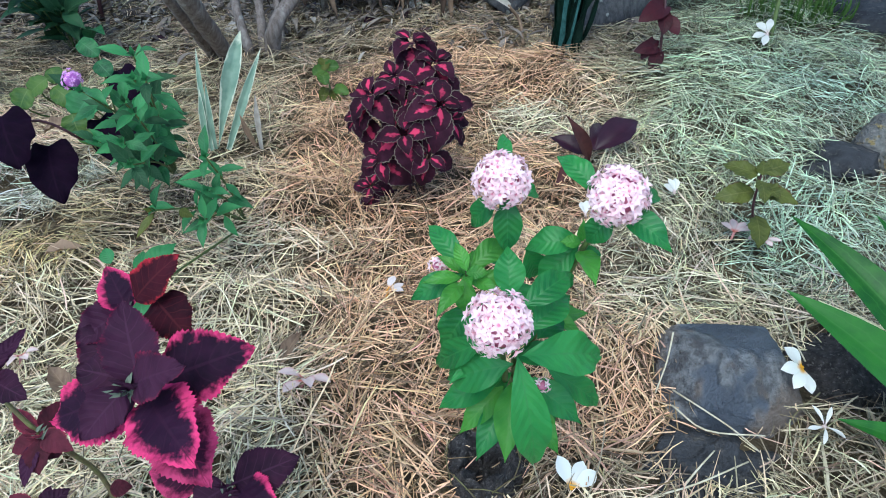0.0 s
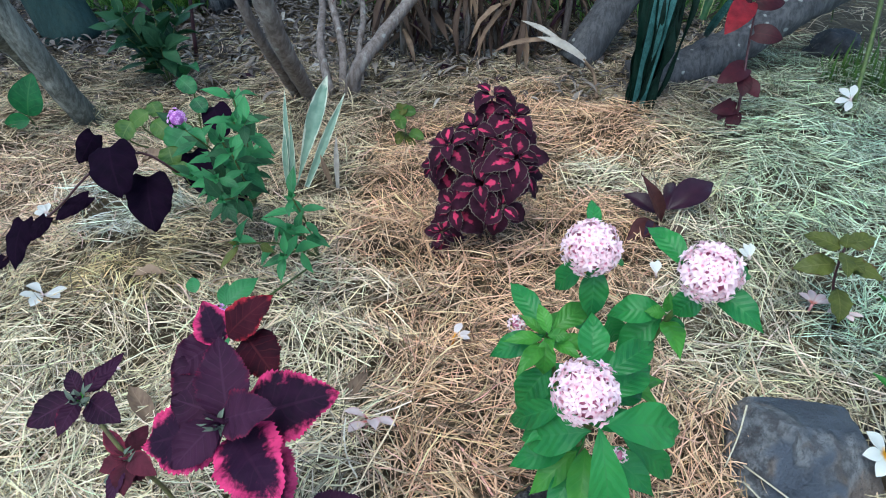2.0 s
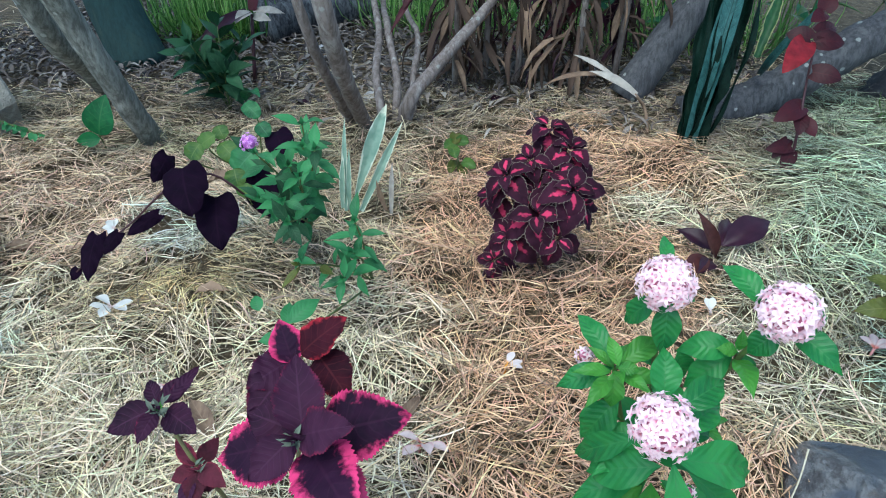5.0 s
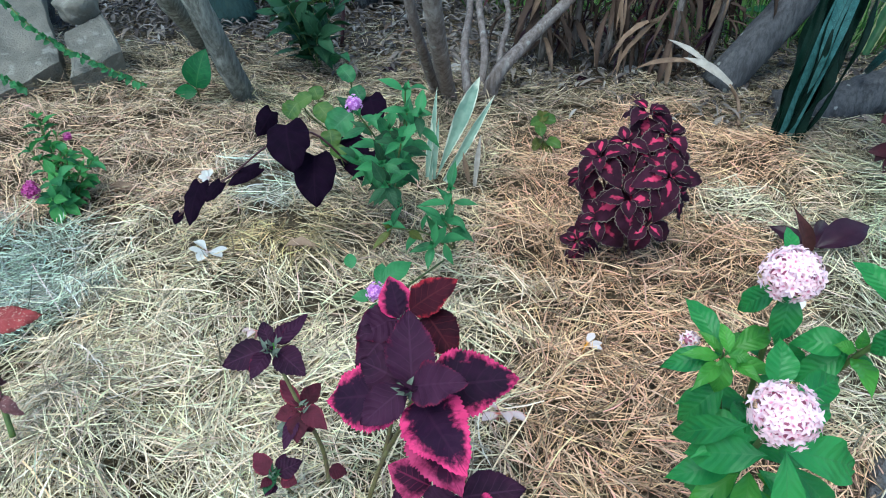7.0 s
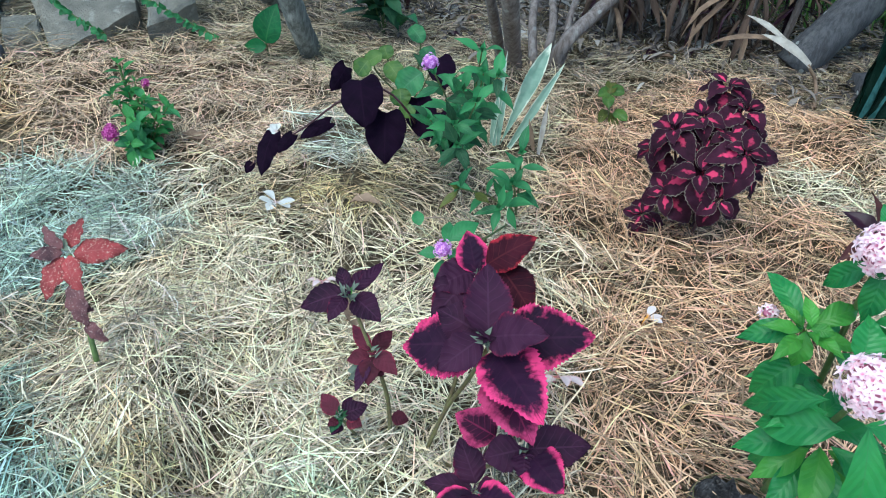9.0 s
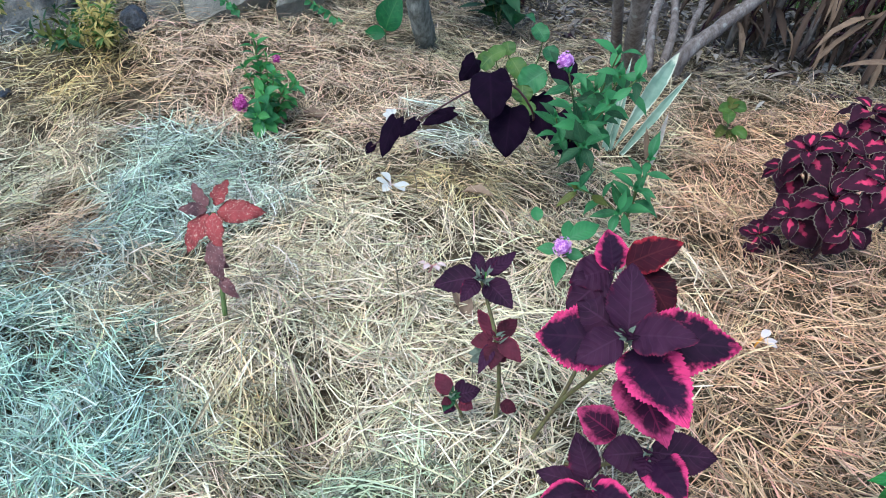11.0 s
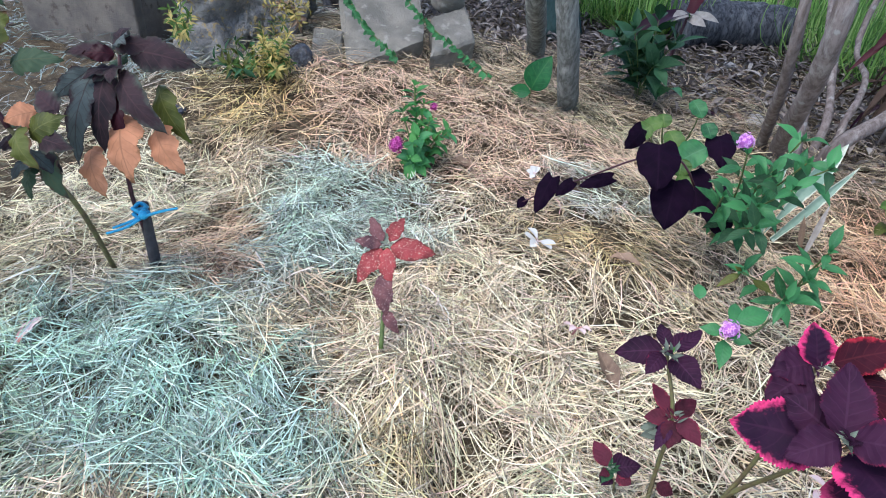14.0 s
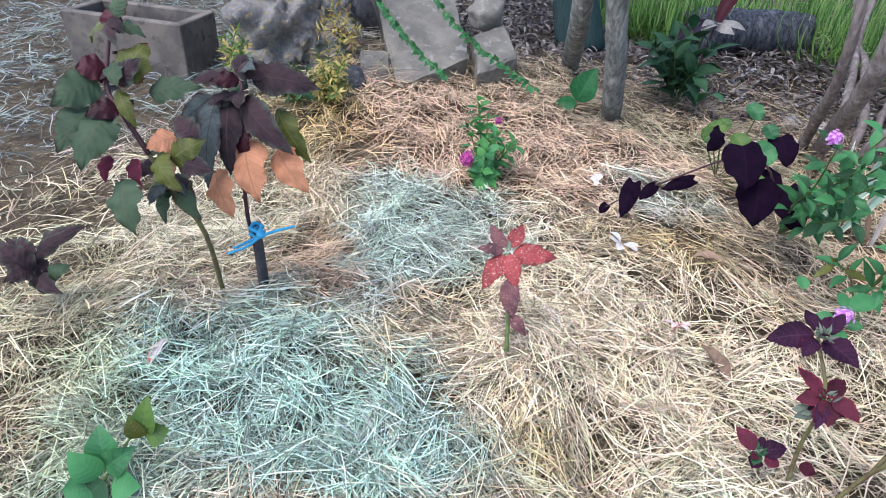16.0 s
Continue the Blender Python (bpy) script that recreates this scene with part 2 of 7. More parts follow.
def plain_mat(name, a, b, scale=30, rough=0.7, fine=200, bump=0.3, dist=0.003, c=None, spec=0.3):
    m = Nodes(name, rough, spec)
    col = m.mix(m.step(m.noise(scale, 6, 0.6), 0.35, 0.65), a, b)
    if c:
        col = m.mix(m.step(m.noise(scale * 3.1, 4), 0.55, 0.7), col, c)
    col = m.mix(m.math("MULTIPLY", m.noise(fine, 3), 0.35), col, tuple(x * 0.45 for x in a))
    m.colour(col)
    m.bump(m.math("ADD", m.noise(fine, 5, 0.65), m.math("MULTIPLY", m.noise(scale, 5), 1.5)), bump, dist)
    return m.mat


def bark_mat(name, a, b, c, spots=0.0):
    """Bark: streaks along the stem, patches of a third colour, and pale round lichen where spots is set."""
    m = Nodes(name, 0.85, 0.2)
    mp = m.t.nodes.new("ShaderNodeMapping")
    mp.inputs["Scale"].default_value = (1, 1, 0.25)
    m.link(m.position(), mp.inputs[0])
    n1 = m.noise(70, 8, 0.7, mp.outputs[0])
    col = m.mix(m.step(n1, 0.36, 0.62), a, b)
    col = m.mix(m.step(m.noise(26, 6, 0.7, mp.outputs[0]), 0.50, 0.72), col, c)
    if spots:
        cell = m.t.nodes.new("ShaderNodeTexVoronoi")
        cell.inputs["Scale"].default_value = 17.0
        m.link(m.position(), cell.inputs["Vector"])
        dot = m.step(m.math("ADD", cell.outputs[0], m.math("MULTIPLY", m.noise(160, 3), 0.12)), 0.21, 0.16)
        col = m.mix(m.math("MULTIPLY", dot, spots), col, (0.42, 0.44, 0.42))
    m.colour(col)
    m.bump(m.math("ADD", n1, m.math("MULTIPLY", m.noise(260, 4), 0.35)), 0.8, 0.008)
    return m.mat


def straw_mat():
    m = Nodes("straw", 0.62, 0.3)
    a = m.t.nodes.new("ShaderNodeVertexColor")
    a.layer_name = "tint"
    col = m.mix(m.math("MULTIPLY", m.step(m.noise(130, 3), 0.4, 0.75), 0.35), a.outputs[0], (0.16, 0.10, 0.05))
    m.colour(col)
    m.bump(m.noise(700, 2), 0.2, 0.001)
    return m.mat


M_STRAW = straw_mat()
M_SOIL = plain_mat("soil with straw chaff", (0.135, 0.100, 0.060), (0.065, 0.047, 0.030), 22, 0.9, 160, 0.9, 0.012, (0.24, 0.185, 0.115))
M_DARK_SOIL = plain_mat("charred wood", (0.10, 0.088, 0.090), (0.035, 0.030, 0.033), 55, 0.9, 210, 1.0, 0.014, (0.22, 0.195, 0.19))
M_PENTAS = leaf_mat("pentas leaf", (0.062, 0.310, 0.072), (0.026, 0.195, 0.055), vein=(0.085, 0.335, 0.095), veins=9, rough=0.40, thin=0.32, vary=0.5, rib=0.9, spec=0.38)
M_PENTAS_YOUNG = leaf_mat("young pentas leaf", (0.120, 0.38, 0.055), (0.065, 0.28, 0.042), vein=(0.145, 0.41, 0.07), veins=8, rough=0.40, thin=0.35, rib=0.8, vary=0.5, spec=0.38)
M_COLEUS = leaf_mat("coleus leaf with pink margin", (0.034, 0.008, 0.032), (0.013, 0.004, 0.017), edge=(0.94, 0.065, 0.25), edge_from=0.54, edge_soft=0.40, vein=(0.050, 0.013, 0.042), veins=7, rough=0.7, thin=0.15, rib=0.9, vary=0.4, spec=0.12, frill=0.7)
M_COLEUS_PINK = leaf_mat("coleus leaf mostly pink", (0.060, 0.012, 0.038), (0.024, 0.006, 0.020), edge=(0.76, 0.080, 0.24), edge_from=0.48, edge_soft=0.6, vein=(0.30, 0.03, 0.10), veins=7, rough=0.7, thin=0.2, rib=0.7, vary=0.35, spec=0.1, frill=0.9)
M_COLEUS_RED = leaf_mat("coleus leaf turning red", (0.062, 0.008, 0.018), (0.022, 0.005, 0.012), edge=(0.58, 0.032, 0.06), edge_from=0.74, edge_soft=0.5, vein=(0.12, 0.02, 0.03), veins=7, rough=0.7, thin=0.2, spec=0.1, frill=1.0)
M_COLEUS_DARK = leaf_mat("dark coleus leaf", (0.050, 0.013, 0.038), (0.018, 0.006, 0.019), edge=(0.32, 0.020, 0.075), edge_from=0.93, edge_soft=0.5, vein=(0.085, 0.028, 0.068), veins=7, rough=0.7, thin=0.12, rib=1.2, spec=0.12, frill=0.6, vary=0.6)
M_MOUND = leaf_mat("coleus leaf with pink heart", (0.051, 0.013, 0.029), (0.020, 0.007, 0.014), heart=(0.90, 0.070, 0.19), heart_size=0.32, rim=(0.24, 0.19, 0.16), veins=7, rough=0.75, thin=0.10, vary=0.5, spec=0.08)
M_GREEN = leaf_mat("shrub leaf", (0.066, 0.250, 0.086), (0.022, 0.120, 0.048), vein=(0.10, 0.29, 0.13), veins=8, rough=0.5, thin=0.28, vary=0.8, spec=0.3)
M_BROAD = leaf_mat("broad seedling leaf", (0.035, 0.20, 0.06), (0.018, 0.12, 0.04), vein=(0.07, 0.24, 0.08), veins=6, rough=0.45, thin=0.25)
M_DARKGREEN = leaf_mat("dark green leaf", (0.036, 0.100, 0.045), (0.016, 0.055, 0.026), vein=(0.07, 0.14, 0.07), veins=7, rough=0.55, thin=0.15, vary=0.7, spec=0.15)
M_SWORD = leaf_mat("dark mottled sword leaf", (0.007, 0.024, 0.017), (0.002, 0.008, 0.006), spots=(0.020, 0.055, 0.045), veins=30, vein=(0.003, 0.010, 0.007), rough=0.5, thin=0.03, vary=0.5, spec=0.12)
def litter_mat():
    m = Nodes("mixed leaf litter", 0.8, 0.2)
    rnd = m.t.nodes.new("ShaderNodeNewGeometry").outputs["Random Per Island"]
    col = m.mix(m.step(rnd, 0.1, 0.8), (0.075, 0.064, 0.064), (0.26, 0.22, 0.195))
    col = m.mix(m.step(rnd, 0.84, 0.97), col, (0.45, 0.41, 0.37))
    col = m.mix(m.math("MULTIPLY", m.noise(90, 4), 0.4), col, (0.05, 0.035, 0.03))
    m.colour(col)
    m.bump(m.noise(300, 3), 0.3, 0.002)
    return m.mat


M_LITTER = litter_mat()
M_DUSTY = leaf_mat("pale downy young leaf", (0.22, 0.26, 0.20), (0.11, 0.13, 0.11), veins=4, rough=0.8, thin=0.2, vary=0.5, spec=0.05)
M_DRYBROWN = leaf_mat("dark dry strap leaf", (0.095, 0.062, 0.048), (0.040, 0.026, 0.022), vein=(0.13, 0.09, 0.07), veins=1, rough=0.8, thin=0.10, vary=0.7)
M_COLEUS_MUTE = leaf_mat("muted crimson coleus leaf", (0.135, 0.028, 0.048), (0.055, 0.020, 0.028), edge=(0.52, 0.070, 0.12), edge_from=0.72, edge_soft=0.7, veins=6, rough=0.8, thin=0.15, vary=0.7, spec=0.06, frill=0.9)
M_VINE = leaf_mat("near-black purple leaf", (0.011, 0.0035, 0.014), (0.005, 0.002, 0.008), vein=(0.018, 0.006, 0.02), veins=5, rough=0.75, thin=0.04, vary=0.3, spec=0.04)
M_ROUND = leaf_mat("yellow-green round leaf", (0.12, 0.21, 0.045), (0.05, 0.13, 0.04), vein=(0.2, 0.3, 0.09), veins=6, thin=0.3, vary=0.5)
M_VARIEG = leaf_mat("variegated strap leaf", (0.33, 0.46, 0.36), (0.20, 0.33, 0.25), edge=(0.80, 0.84, 0.68), edge_from=0.66, edge_soft=0.2, veins=1, thin=0.15, rough=0.5, frill=0.3)
M_DRYLEAF = leaf_mat("dry leaf", (0.34, 0.23, 0.16), (0.18, 0.115, 0.085), vein=(0.42, 0.30, 0.21), veins=9, rough=0.7, thin=0.15, vary=0.5)
M_BLEACHED = leaf_mat("bleached dry leaf", (0.68, 0.62, 0.56), (0.45, 0.40, 0.36), veins=2, rough=0.6, thin=0.2)
M_STRAP = leaf_mat("glossy green strap leaf", (0.040, 0.170, 0.022), (0.018, 0.100, 0.018), vein=(0.065, 0.21, 0.04), veins=1, rough=0.42, thin=0.15, rib=0.15, vary=0.4)
M_CORDY = leaf_mat("dark cordyline leaf", (0.040, 0.012, 0.026), (0.018, 0.006, 0.016), veins=1, rough=0.4, thin=0.08, vary=0.5)
M_REDLEAF = leaf_mat("deep red leaf", (0.060, 0.009, 0.016), (0.024, 0.005, 0.010), edge=(0.16, 0.014, 0.025), edge_from=1.0, edge_soft=0.5, vein=(0.09, 0.012, 0.02), veins=6, rough=0.5, thin=0.2, vary=0.8)
M_REDBRIGHT = leaf_mat("bright red leaf", (0.38, 0.026, 0.040), (0.13, 0.010, 0.018), vein=(0.3, 0.03, 0.04), veins=6, rough=0.5, thin=0.3, vary=0.5)
M_REDCOLEUS = leaf_mat("speckled red coleus leaf", (0.44, 0.080, 0.085), (0.19, 0.048, 0.050), edge=(0.14, 0.058, 0.048), edge_from=0.70, edge_soft=0.6, spots=(0.92, 0.62, 0.50), frill=0.9, spec=0.1, vein=(0.52, 0.15, 0.15), veins=7, rough=0.6, thin=0.25, vary=0.5)
M_REDFADED = leaf_mat("faded brown-red coleus leaf", (0.26, 0.115, 0.12), (0.11, 0.060, 0.070), edge=(0.20, 0.11, 0.09), edge_from=0.8, edge_soft=0.4, spots=(0.55, 0.38, 0.36), veins=6, rough=0.7, thin=0.25, vary=0.5, spec=0.08)
M_CORDYBROWN = leaf_mat("red-brown cordyline leaf", (0.10, 0.032, 0.030), (0.045, 0.014, 0.016), veins=1, rough=0.45, thin=0.15, vary=0.4)
M_OLIVE = leaf_mat("olive green seedling leaf", (0.13, 0.15, 0.03), (0.075, 0.09, 0.022), edge=(0.13, 0.055, 0.025), edge_from=0.92, edge_soft=0.2, vein=(0.2, 0.2, 0.06), veins=7, rough=0.5)
M_TALL_DARK = leaf_mat("brown-purple coleus leaf", (0.066, 0.040, 0.046), (0.026, 0.024, 0.028), edge=(0.12, 0.150, 0.115), edge_from=0.55, edge_soft=0.8, vein=(0.11, 0.060, 0.066), veins=7, rough=0.8, vary=0.7, rib=0.9, spec=0.12, frill=0.7)
M_TALL_GREY = leaf_mat("grey-green coleus leaf", (0.105, 0.130, 0.125), (0.045, 0.050, 0.055), edge=(0.060, 0.036, 0.042), edge_from=0.75, edge_soft=0.5, vein=(0.075, 0.050, 0.055), veins=7, rough=0.8, vary=0.5, rib=0.9, spec=0.12, frill=0.7)
M_TALL_GREEN = leaf_mat("green coleus leaf", (0.080, 0.125, 0.072), (0.040, 0.070, 0.045), edge=(0.11, 0.062, 0.050), edge_from=0.85, edge_soft=0.4, vein=(0.12, 0.14, 0.075), veins=7, rough=0.65, vary=0.5, rib=0.9, spec=0.15, frill=0.6)
M_TALL_ORANGE = leaf_mat("faded orange coleus leaf", (0.80, 0.36, 0.20), (0.56, 0.25, 0.14), edge=(0.30, 0.17, 0.08), edge_from=0.93, edge_soft=0.4, vein=(0.52, 0.25, 0.14), veins=7, rough=0.7, thin=0.3, rib=0.9, vary=0.3, frill=0.7)
M_YELLOW = leaf_mat("yellow foliage", (0.68, 0.54, 0.19), (0.40, 0.36, 0.13), veins=4, rough=0.5, thin=0.35, vary=0.6)


def grass_mat():
    """Grass: every blade its own green, from deep shade green to pale yellow-green."""
    m = Nodes("grass blade", 0.5, 0.25)
    rnd = m.t.nodes.new("ShaderNodeNewGeometry").outputs["Random Per Island"]
    col = m.mix(m.step(rnd, 0.1, 0.8), (0.05, 0.14, 0.03), (0.34, 0.55, 0.14))
    col = m.mix(m.step(rnd, 0.82, 0.96), col, (0.58, 0.66, 0.30))
    col = m.mix(m.math("MULTIPLY", m.noise(60, 3), 0.4), col, (0.10, 0.22, 0.05))
    m.colour(col)
    m.thin(col, 0.35)
    return m.mat


M_GRASS = grass_mat()
M_GREEN_STEM = plain_mat("green stem", (0.12, 0.17, 0.05), (0.08, 0.11, 0.04), 60, 0.55, 300, 0.15)
M_TAN_STEM = plain_mat("coleus stem", (0.17, 0.165, 0.065), (0.12, 0.085, 0.05), 60, 0.55, 300, 0.2)
M_DARK_STEM = plain_mat("purple stem", (0.075, 0.03, 0.04), (0.05, 0.02, 0.025), 60, 0.5, 300, 0.15)
M_BARK = bark_mat("pale grey bark", (0.23, 0.24, 0.225), (0.105, 0.105, 0.095), (0.40, 0.40, 0.37), 0.7)
M_BARK_RED = bark_mat("flaking brown bark", (0.255, 0.215, 0.205), (0.135, 0.108, 0.100), (0.37, 0.34, 0.325), 0.5)
M_LOG = bark_mat("grey log bark", (0.105, 0.105, 0.115), (0.055, 0.054, 0.062), (0.135, 0.135, 0.14), 0.6)
M_ROTTEN = bark_mat("weathered split log", (0.115, 0.120, 0.135), (0.028, 0.030, 0.038), (0.19, 0.20, 0.215))
M_DARKTRUNK = bark_mat("dark green trunk", (0.040, 0.078, 0.075), (0.030, 0.056, 0.055), (0.055, 0.085, 0.072))
M_BANDED = leaf_mat("blue-green banded sword leaf", (0.07, 0.19, 0.19), (0.02, 0.075, 0.075), spots=(0.15, 0.30, 0.30), veins=26, vein=(0.015, 0.05, 0.05), rough=0.4, thin=0.05, vary=0.3)
M_MARGIN = leaf_mat("sword leaf with yellow margin", (0.05, 0.14, 0.05), (0.02, 0.07, 0.03), edge=(0.45, 0.45, 0.20), edge_from=0.72, edge_soft=0.1, veins=14, rough=0.4, thin=0.08, frill=0.1)
M_DARKROCK = plain_mat("dark gritty stone", (0.075, 0.076, 0.088), (0.035, 0.035, 0.042), 16, 0.85, 240, 1.0, 0.008, (0.13, 0.12, 0.115))


def boulder_mat():
    m = Nodes("blue-grey boulder", 0.55, 0.35)
    part = m.step(m.noise(7, 3, 0.5), 0.47, 0.53)
    slate = m.mix(m.step(m.noise(14, 6, 0.65), 0.35, 0.65), (0.092, 0.104, 0.136), (0.055, 0.063, 0.086))
    worn = m.mix(m.step(m.noise(24, 7, 0.75), 0.40, 0.60), (0.20, 0.202, 0.218), (0.075, 0.073, 0.082))
    worn = m.mix(m.math("MULTIPLY", m.step(m.noise(9, 4), 0.52, 0.62), 0.7), worn, (0.16, 0.115, 0.09))
    col = m.mix(part, slate, worn)
    col = m.mix(m.math("MULTIPLY", m.step(m.noise(120, 5, 0.7), 0.55, 0.7), 0.6), col, (0.045, 0.048, 0.06))
    m.colour(col)
    rel = m.math("ADD", m.math("MULTIPLY_ADD", m.noise(30, 8, 0.72), 1.8, part), m.math("MULTIPLY", m.noise(180, 4), 0.5))
    m.bump(rel, 0.9, 0.010)
    return m.mat


M_ROCK = boulder_mat()
M_SLAB = plain_mat("pale sandstone", (0.31, 0.285, 0.245), (0.17, 0.16, 0.14), 8, 0.85, 150, 0.9, 0.010, (0.38, 0.36, 0.32))
M_GREYSTONE = plain_mat("mottled fieldstone", (0.46, 0.44, 0.42), (0.19, 0.19, 0.20), 16, 0.85, 120, 1.0, 0.03, (0.60, 0.44, 0.18))
M_CONCRETE = plain_mat("weathered concrete", (0.205, 0.175, 0.150), (0.11, 0.098, 0.090), 9, 0.9, 200, 0.8, 0.006, (0.085, 0.070, 0.058))
M_CHIP = plain_mat("pale stone chip", (0.55, 0.52, 0.5), (0.4, 0.37, 0.35), 40, 0.8)
M_STAKE = plain_mat("dark wooden stake", (0.065, 0.06, 0.065), (0.04, 0.038, 0.04), 50, 0.7, 300, 0.3)
M_TWINE = plain_mat("blue plastic twine", (0.05, 0.42, 0.66), (0.03, 0.30, 0.55), 200, 0.4, 500, 0.3, 0.001)


def petal_mat(name, outer, inner, reach, tip=None):
    m = Nodes(name, 0.5, 0.3)
    u, v = m.uv()
    col = m.mix(m.step(m.math("ADD", v, m.math("MULTIPLY_ADD", m.noise(150, 3), 0.2, -0.1)), reach + 0.12, reach - 0.12), outer, inner)
    if tip:
        col = m.mix(m.math("MULTIPLY", m.step(u, 0.55, 1.0), 0.7), col, tip)
    m.colour(col)
    m.bump(m.noise(400, 3), 0.1, 0.001)
    m.thin(col, 0.3)
    return m.mat


M_FRANGI = petal_mat("white frangipani petal", (0.82, 0.82, 0.80), (0.85, 0.42, 0.03), 0.22)
M_FRANGI_WHITE = petal_mat("crumpled white petal", (0.76, 0.74, 0.72), (0.74, 0.58, 0.56), 0.2)
M_FRANGI_BLUSH = petal_mat("blushing white frangipani petal", (0.78, 0.68, 0.68), (0.75, 0.34, 0.05), 0.24)
M_VERBENA = leaf_mat("bright soft green leaf", (0.15, 0.44, 0.13), (0.07, 0.27, 0.08), vein=(0.2, 0.5, 0.2), veins=6, rough=0.6, thin=0.35, vary=0.6, spec=0.12)
M_FRANGI_PINK = petal_mat("faded pink frangipani petal", (0.78, 0.62, 0.62), (0.62, 0.18, 0.14), 0.25, (0.7, 0.4, 0.42))
M_FLORET = petal_mat("pale pink pentas floret", (0.97, 0.74, 0.80), (0.78, 0.30, 0.45), 0.20)
M_LILAC = petal_mat("lilac lantana floret", (0.80, 0.42, 0.80), (0.55, 0.18, 0.6), 0.25)
M_MAGENTA = petal_mat("magenta floret", (0.50, 0.08, 0.32), (0.35, 0.03, 0.2), 0.25)
M_PINKEYE = plain_mat("pentas flower core", (0.60, 0.22, 0.34), (0.42, 0.12, 0.22), 150, 0.7, 500, 0.2)

# ---- ground ----
gx = np.sinh(np.linspace(-4.6, 4.6, 261)) / math.sinh(4.6) * 80 - 0.5
gy = np.sinh(np.linspace(-4.6, 4.6, 261)) / math.sinh(4.6) * 80 + 1.0
GX, GY = np.meshgrid(gx, gy, indexing="ij")
GZ = H(GX, GY) * np.exp(-((GX + 0.5) ** 2 + (GY - 1) ** 2) / 30) - 0.012
ia = (np.arange(260)[:, None] * 261 + np.arange(260)[None, :]).ravel()
ground = mesh_ob("ground", np.stack([GX, GY, GZ], -1).reshape(-1, 3), np.stack([ia, ia + 261, ia + 262, ia + 1], 1), M_SOIL)
tagged(ground, "dark garden soil under straw mulch, reaching the distance", "ground", kind="structure")


# ---- straw mulch ----
def blob(x, y, cx, cy, rx, ry):
    return np.exp(-(((x - cx) / rx) ** 2 + ((y - cy) / ry) ** 2))


def vnoise(x, y, cell, seed):
    """Smooth random field, 0 to 1, with lumps of the given size."""
    grid = np.random.default_rng(seed).random((64, 64))
    u, v = x / cell + 31.7, y / cell + 17.3
    iu, iv = np.floor(u).astype(int), np.floor(v).astype(int)
    fu, fv = u - iu, v - iv
    fu, fv = fu * fu * (3 - 2 * fu), fv * fv * (3 - 2 * fv)
    a, b_, c, d = grid[iu % 64, iv % 64], grid[(iu + 1) % 64, iv % 64], grid[iu % 64, (iv + 1) % 64], grid[(iu + 1) % 64, (iv + 1) % 64]
    return (a * (1 - fu) + b_ * fu) * (1 - fv) + (c * (1 - fu) + d * fu) * fv


def bareness(x, y):
    """Where the soil or the litter shows through the straw."""
    bare = 0.85 * blob(x, y, -0.50, 2.60, 0.66, 0.36) + 0.6 * blob(x, y, -1.5, 2.5, 0.4, 0.35) + 1.3 * blob(x, y, 0.345, 0.545, 0.07, 0.05) + 1.5 * blob(x, y, 0.41, 0.665, 0.085, 0.075)
    bare += 0.9 * blob(x, y, 0.56, 0.68, 0.06, 0.08) + 1.4 * blob(x, y, 0.02, 0.535, 0.04, 0.04) + 0.8 * blob(x, y, 0.93, 1.22, 0.14, 0.09) + 0.8 * np.clip((y - 2.75) / 0.5, 0, 1)
    bare += 0.7 * blob(x, y, 0.46, 2.10, 0.24, 0.08) + 0.8 * blob(x, y, -0.15, 2.45, 0.35, 0.20) + 1.2 * blob(x, y, -2.05, 2.3, 0.35, 0.45) + 0.75 * blob(x, y, -0.70, 0.36, 0.04, 0.025)
    bare += 3.0 * np.clip(vnoise(x, y, 0.075, 51) - 0.68, 0, 1) * np.clip((-0.5 - x) / 0.3, 0, 1)
    return bare


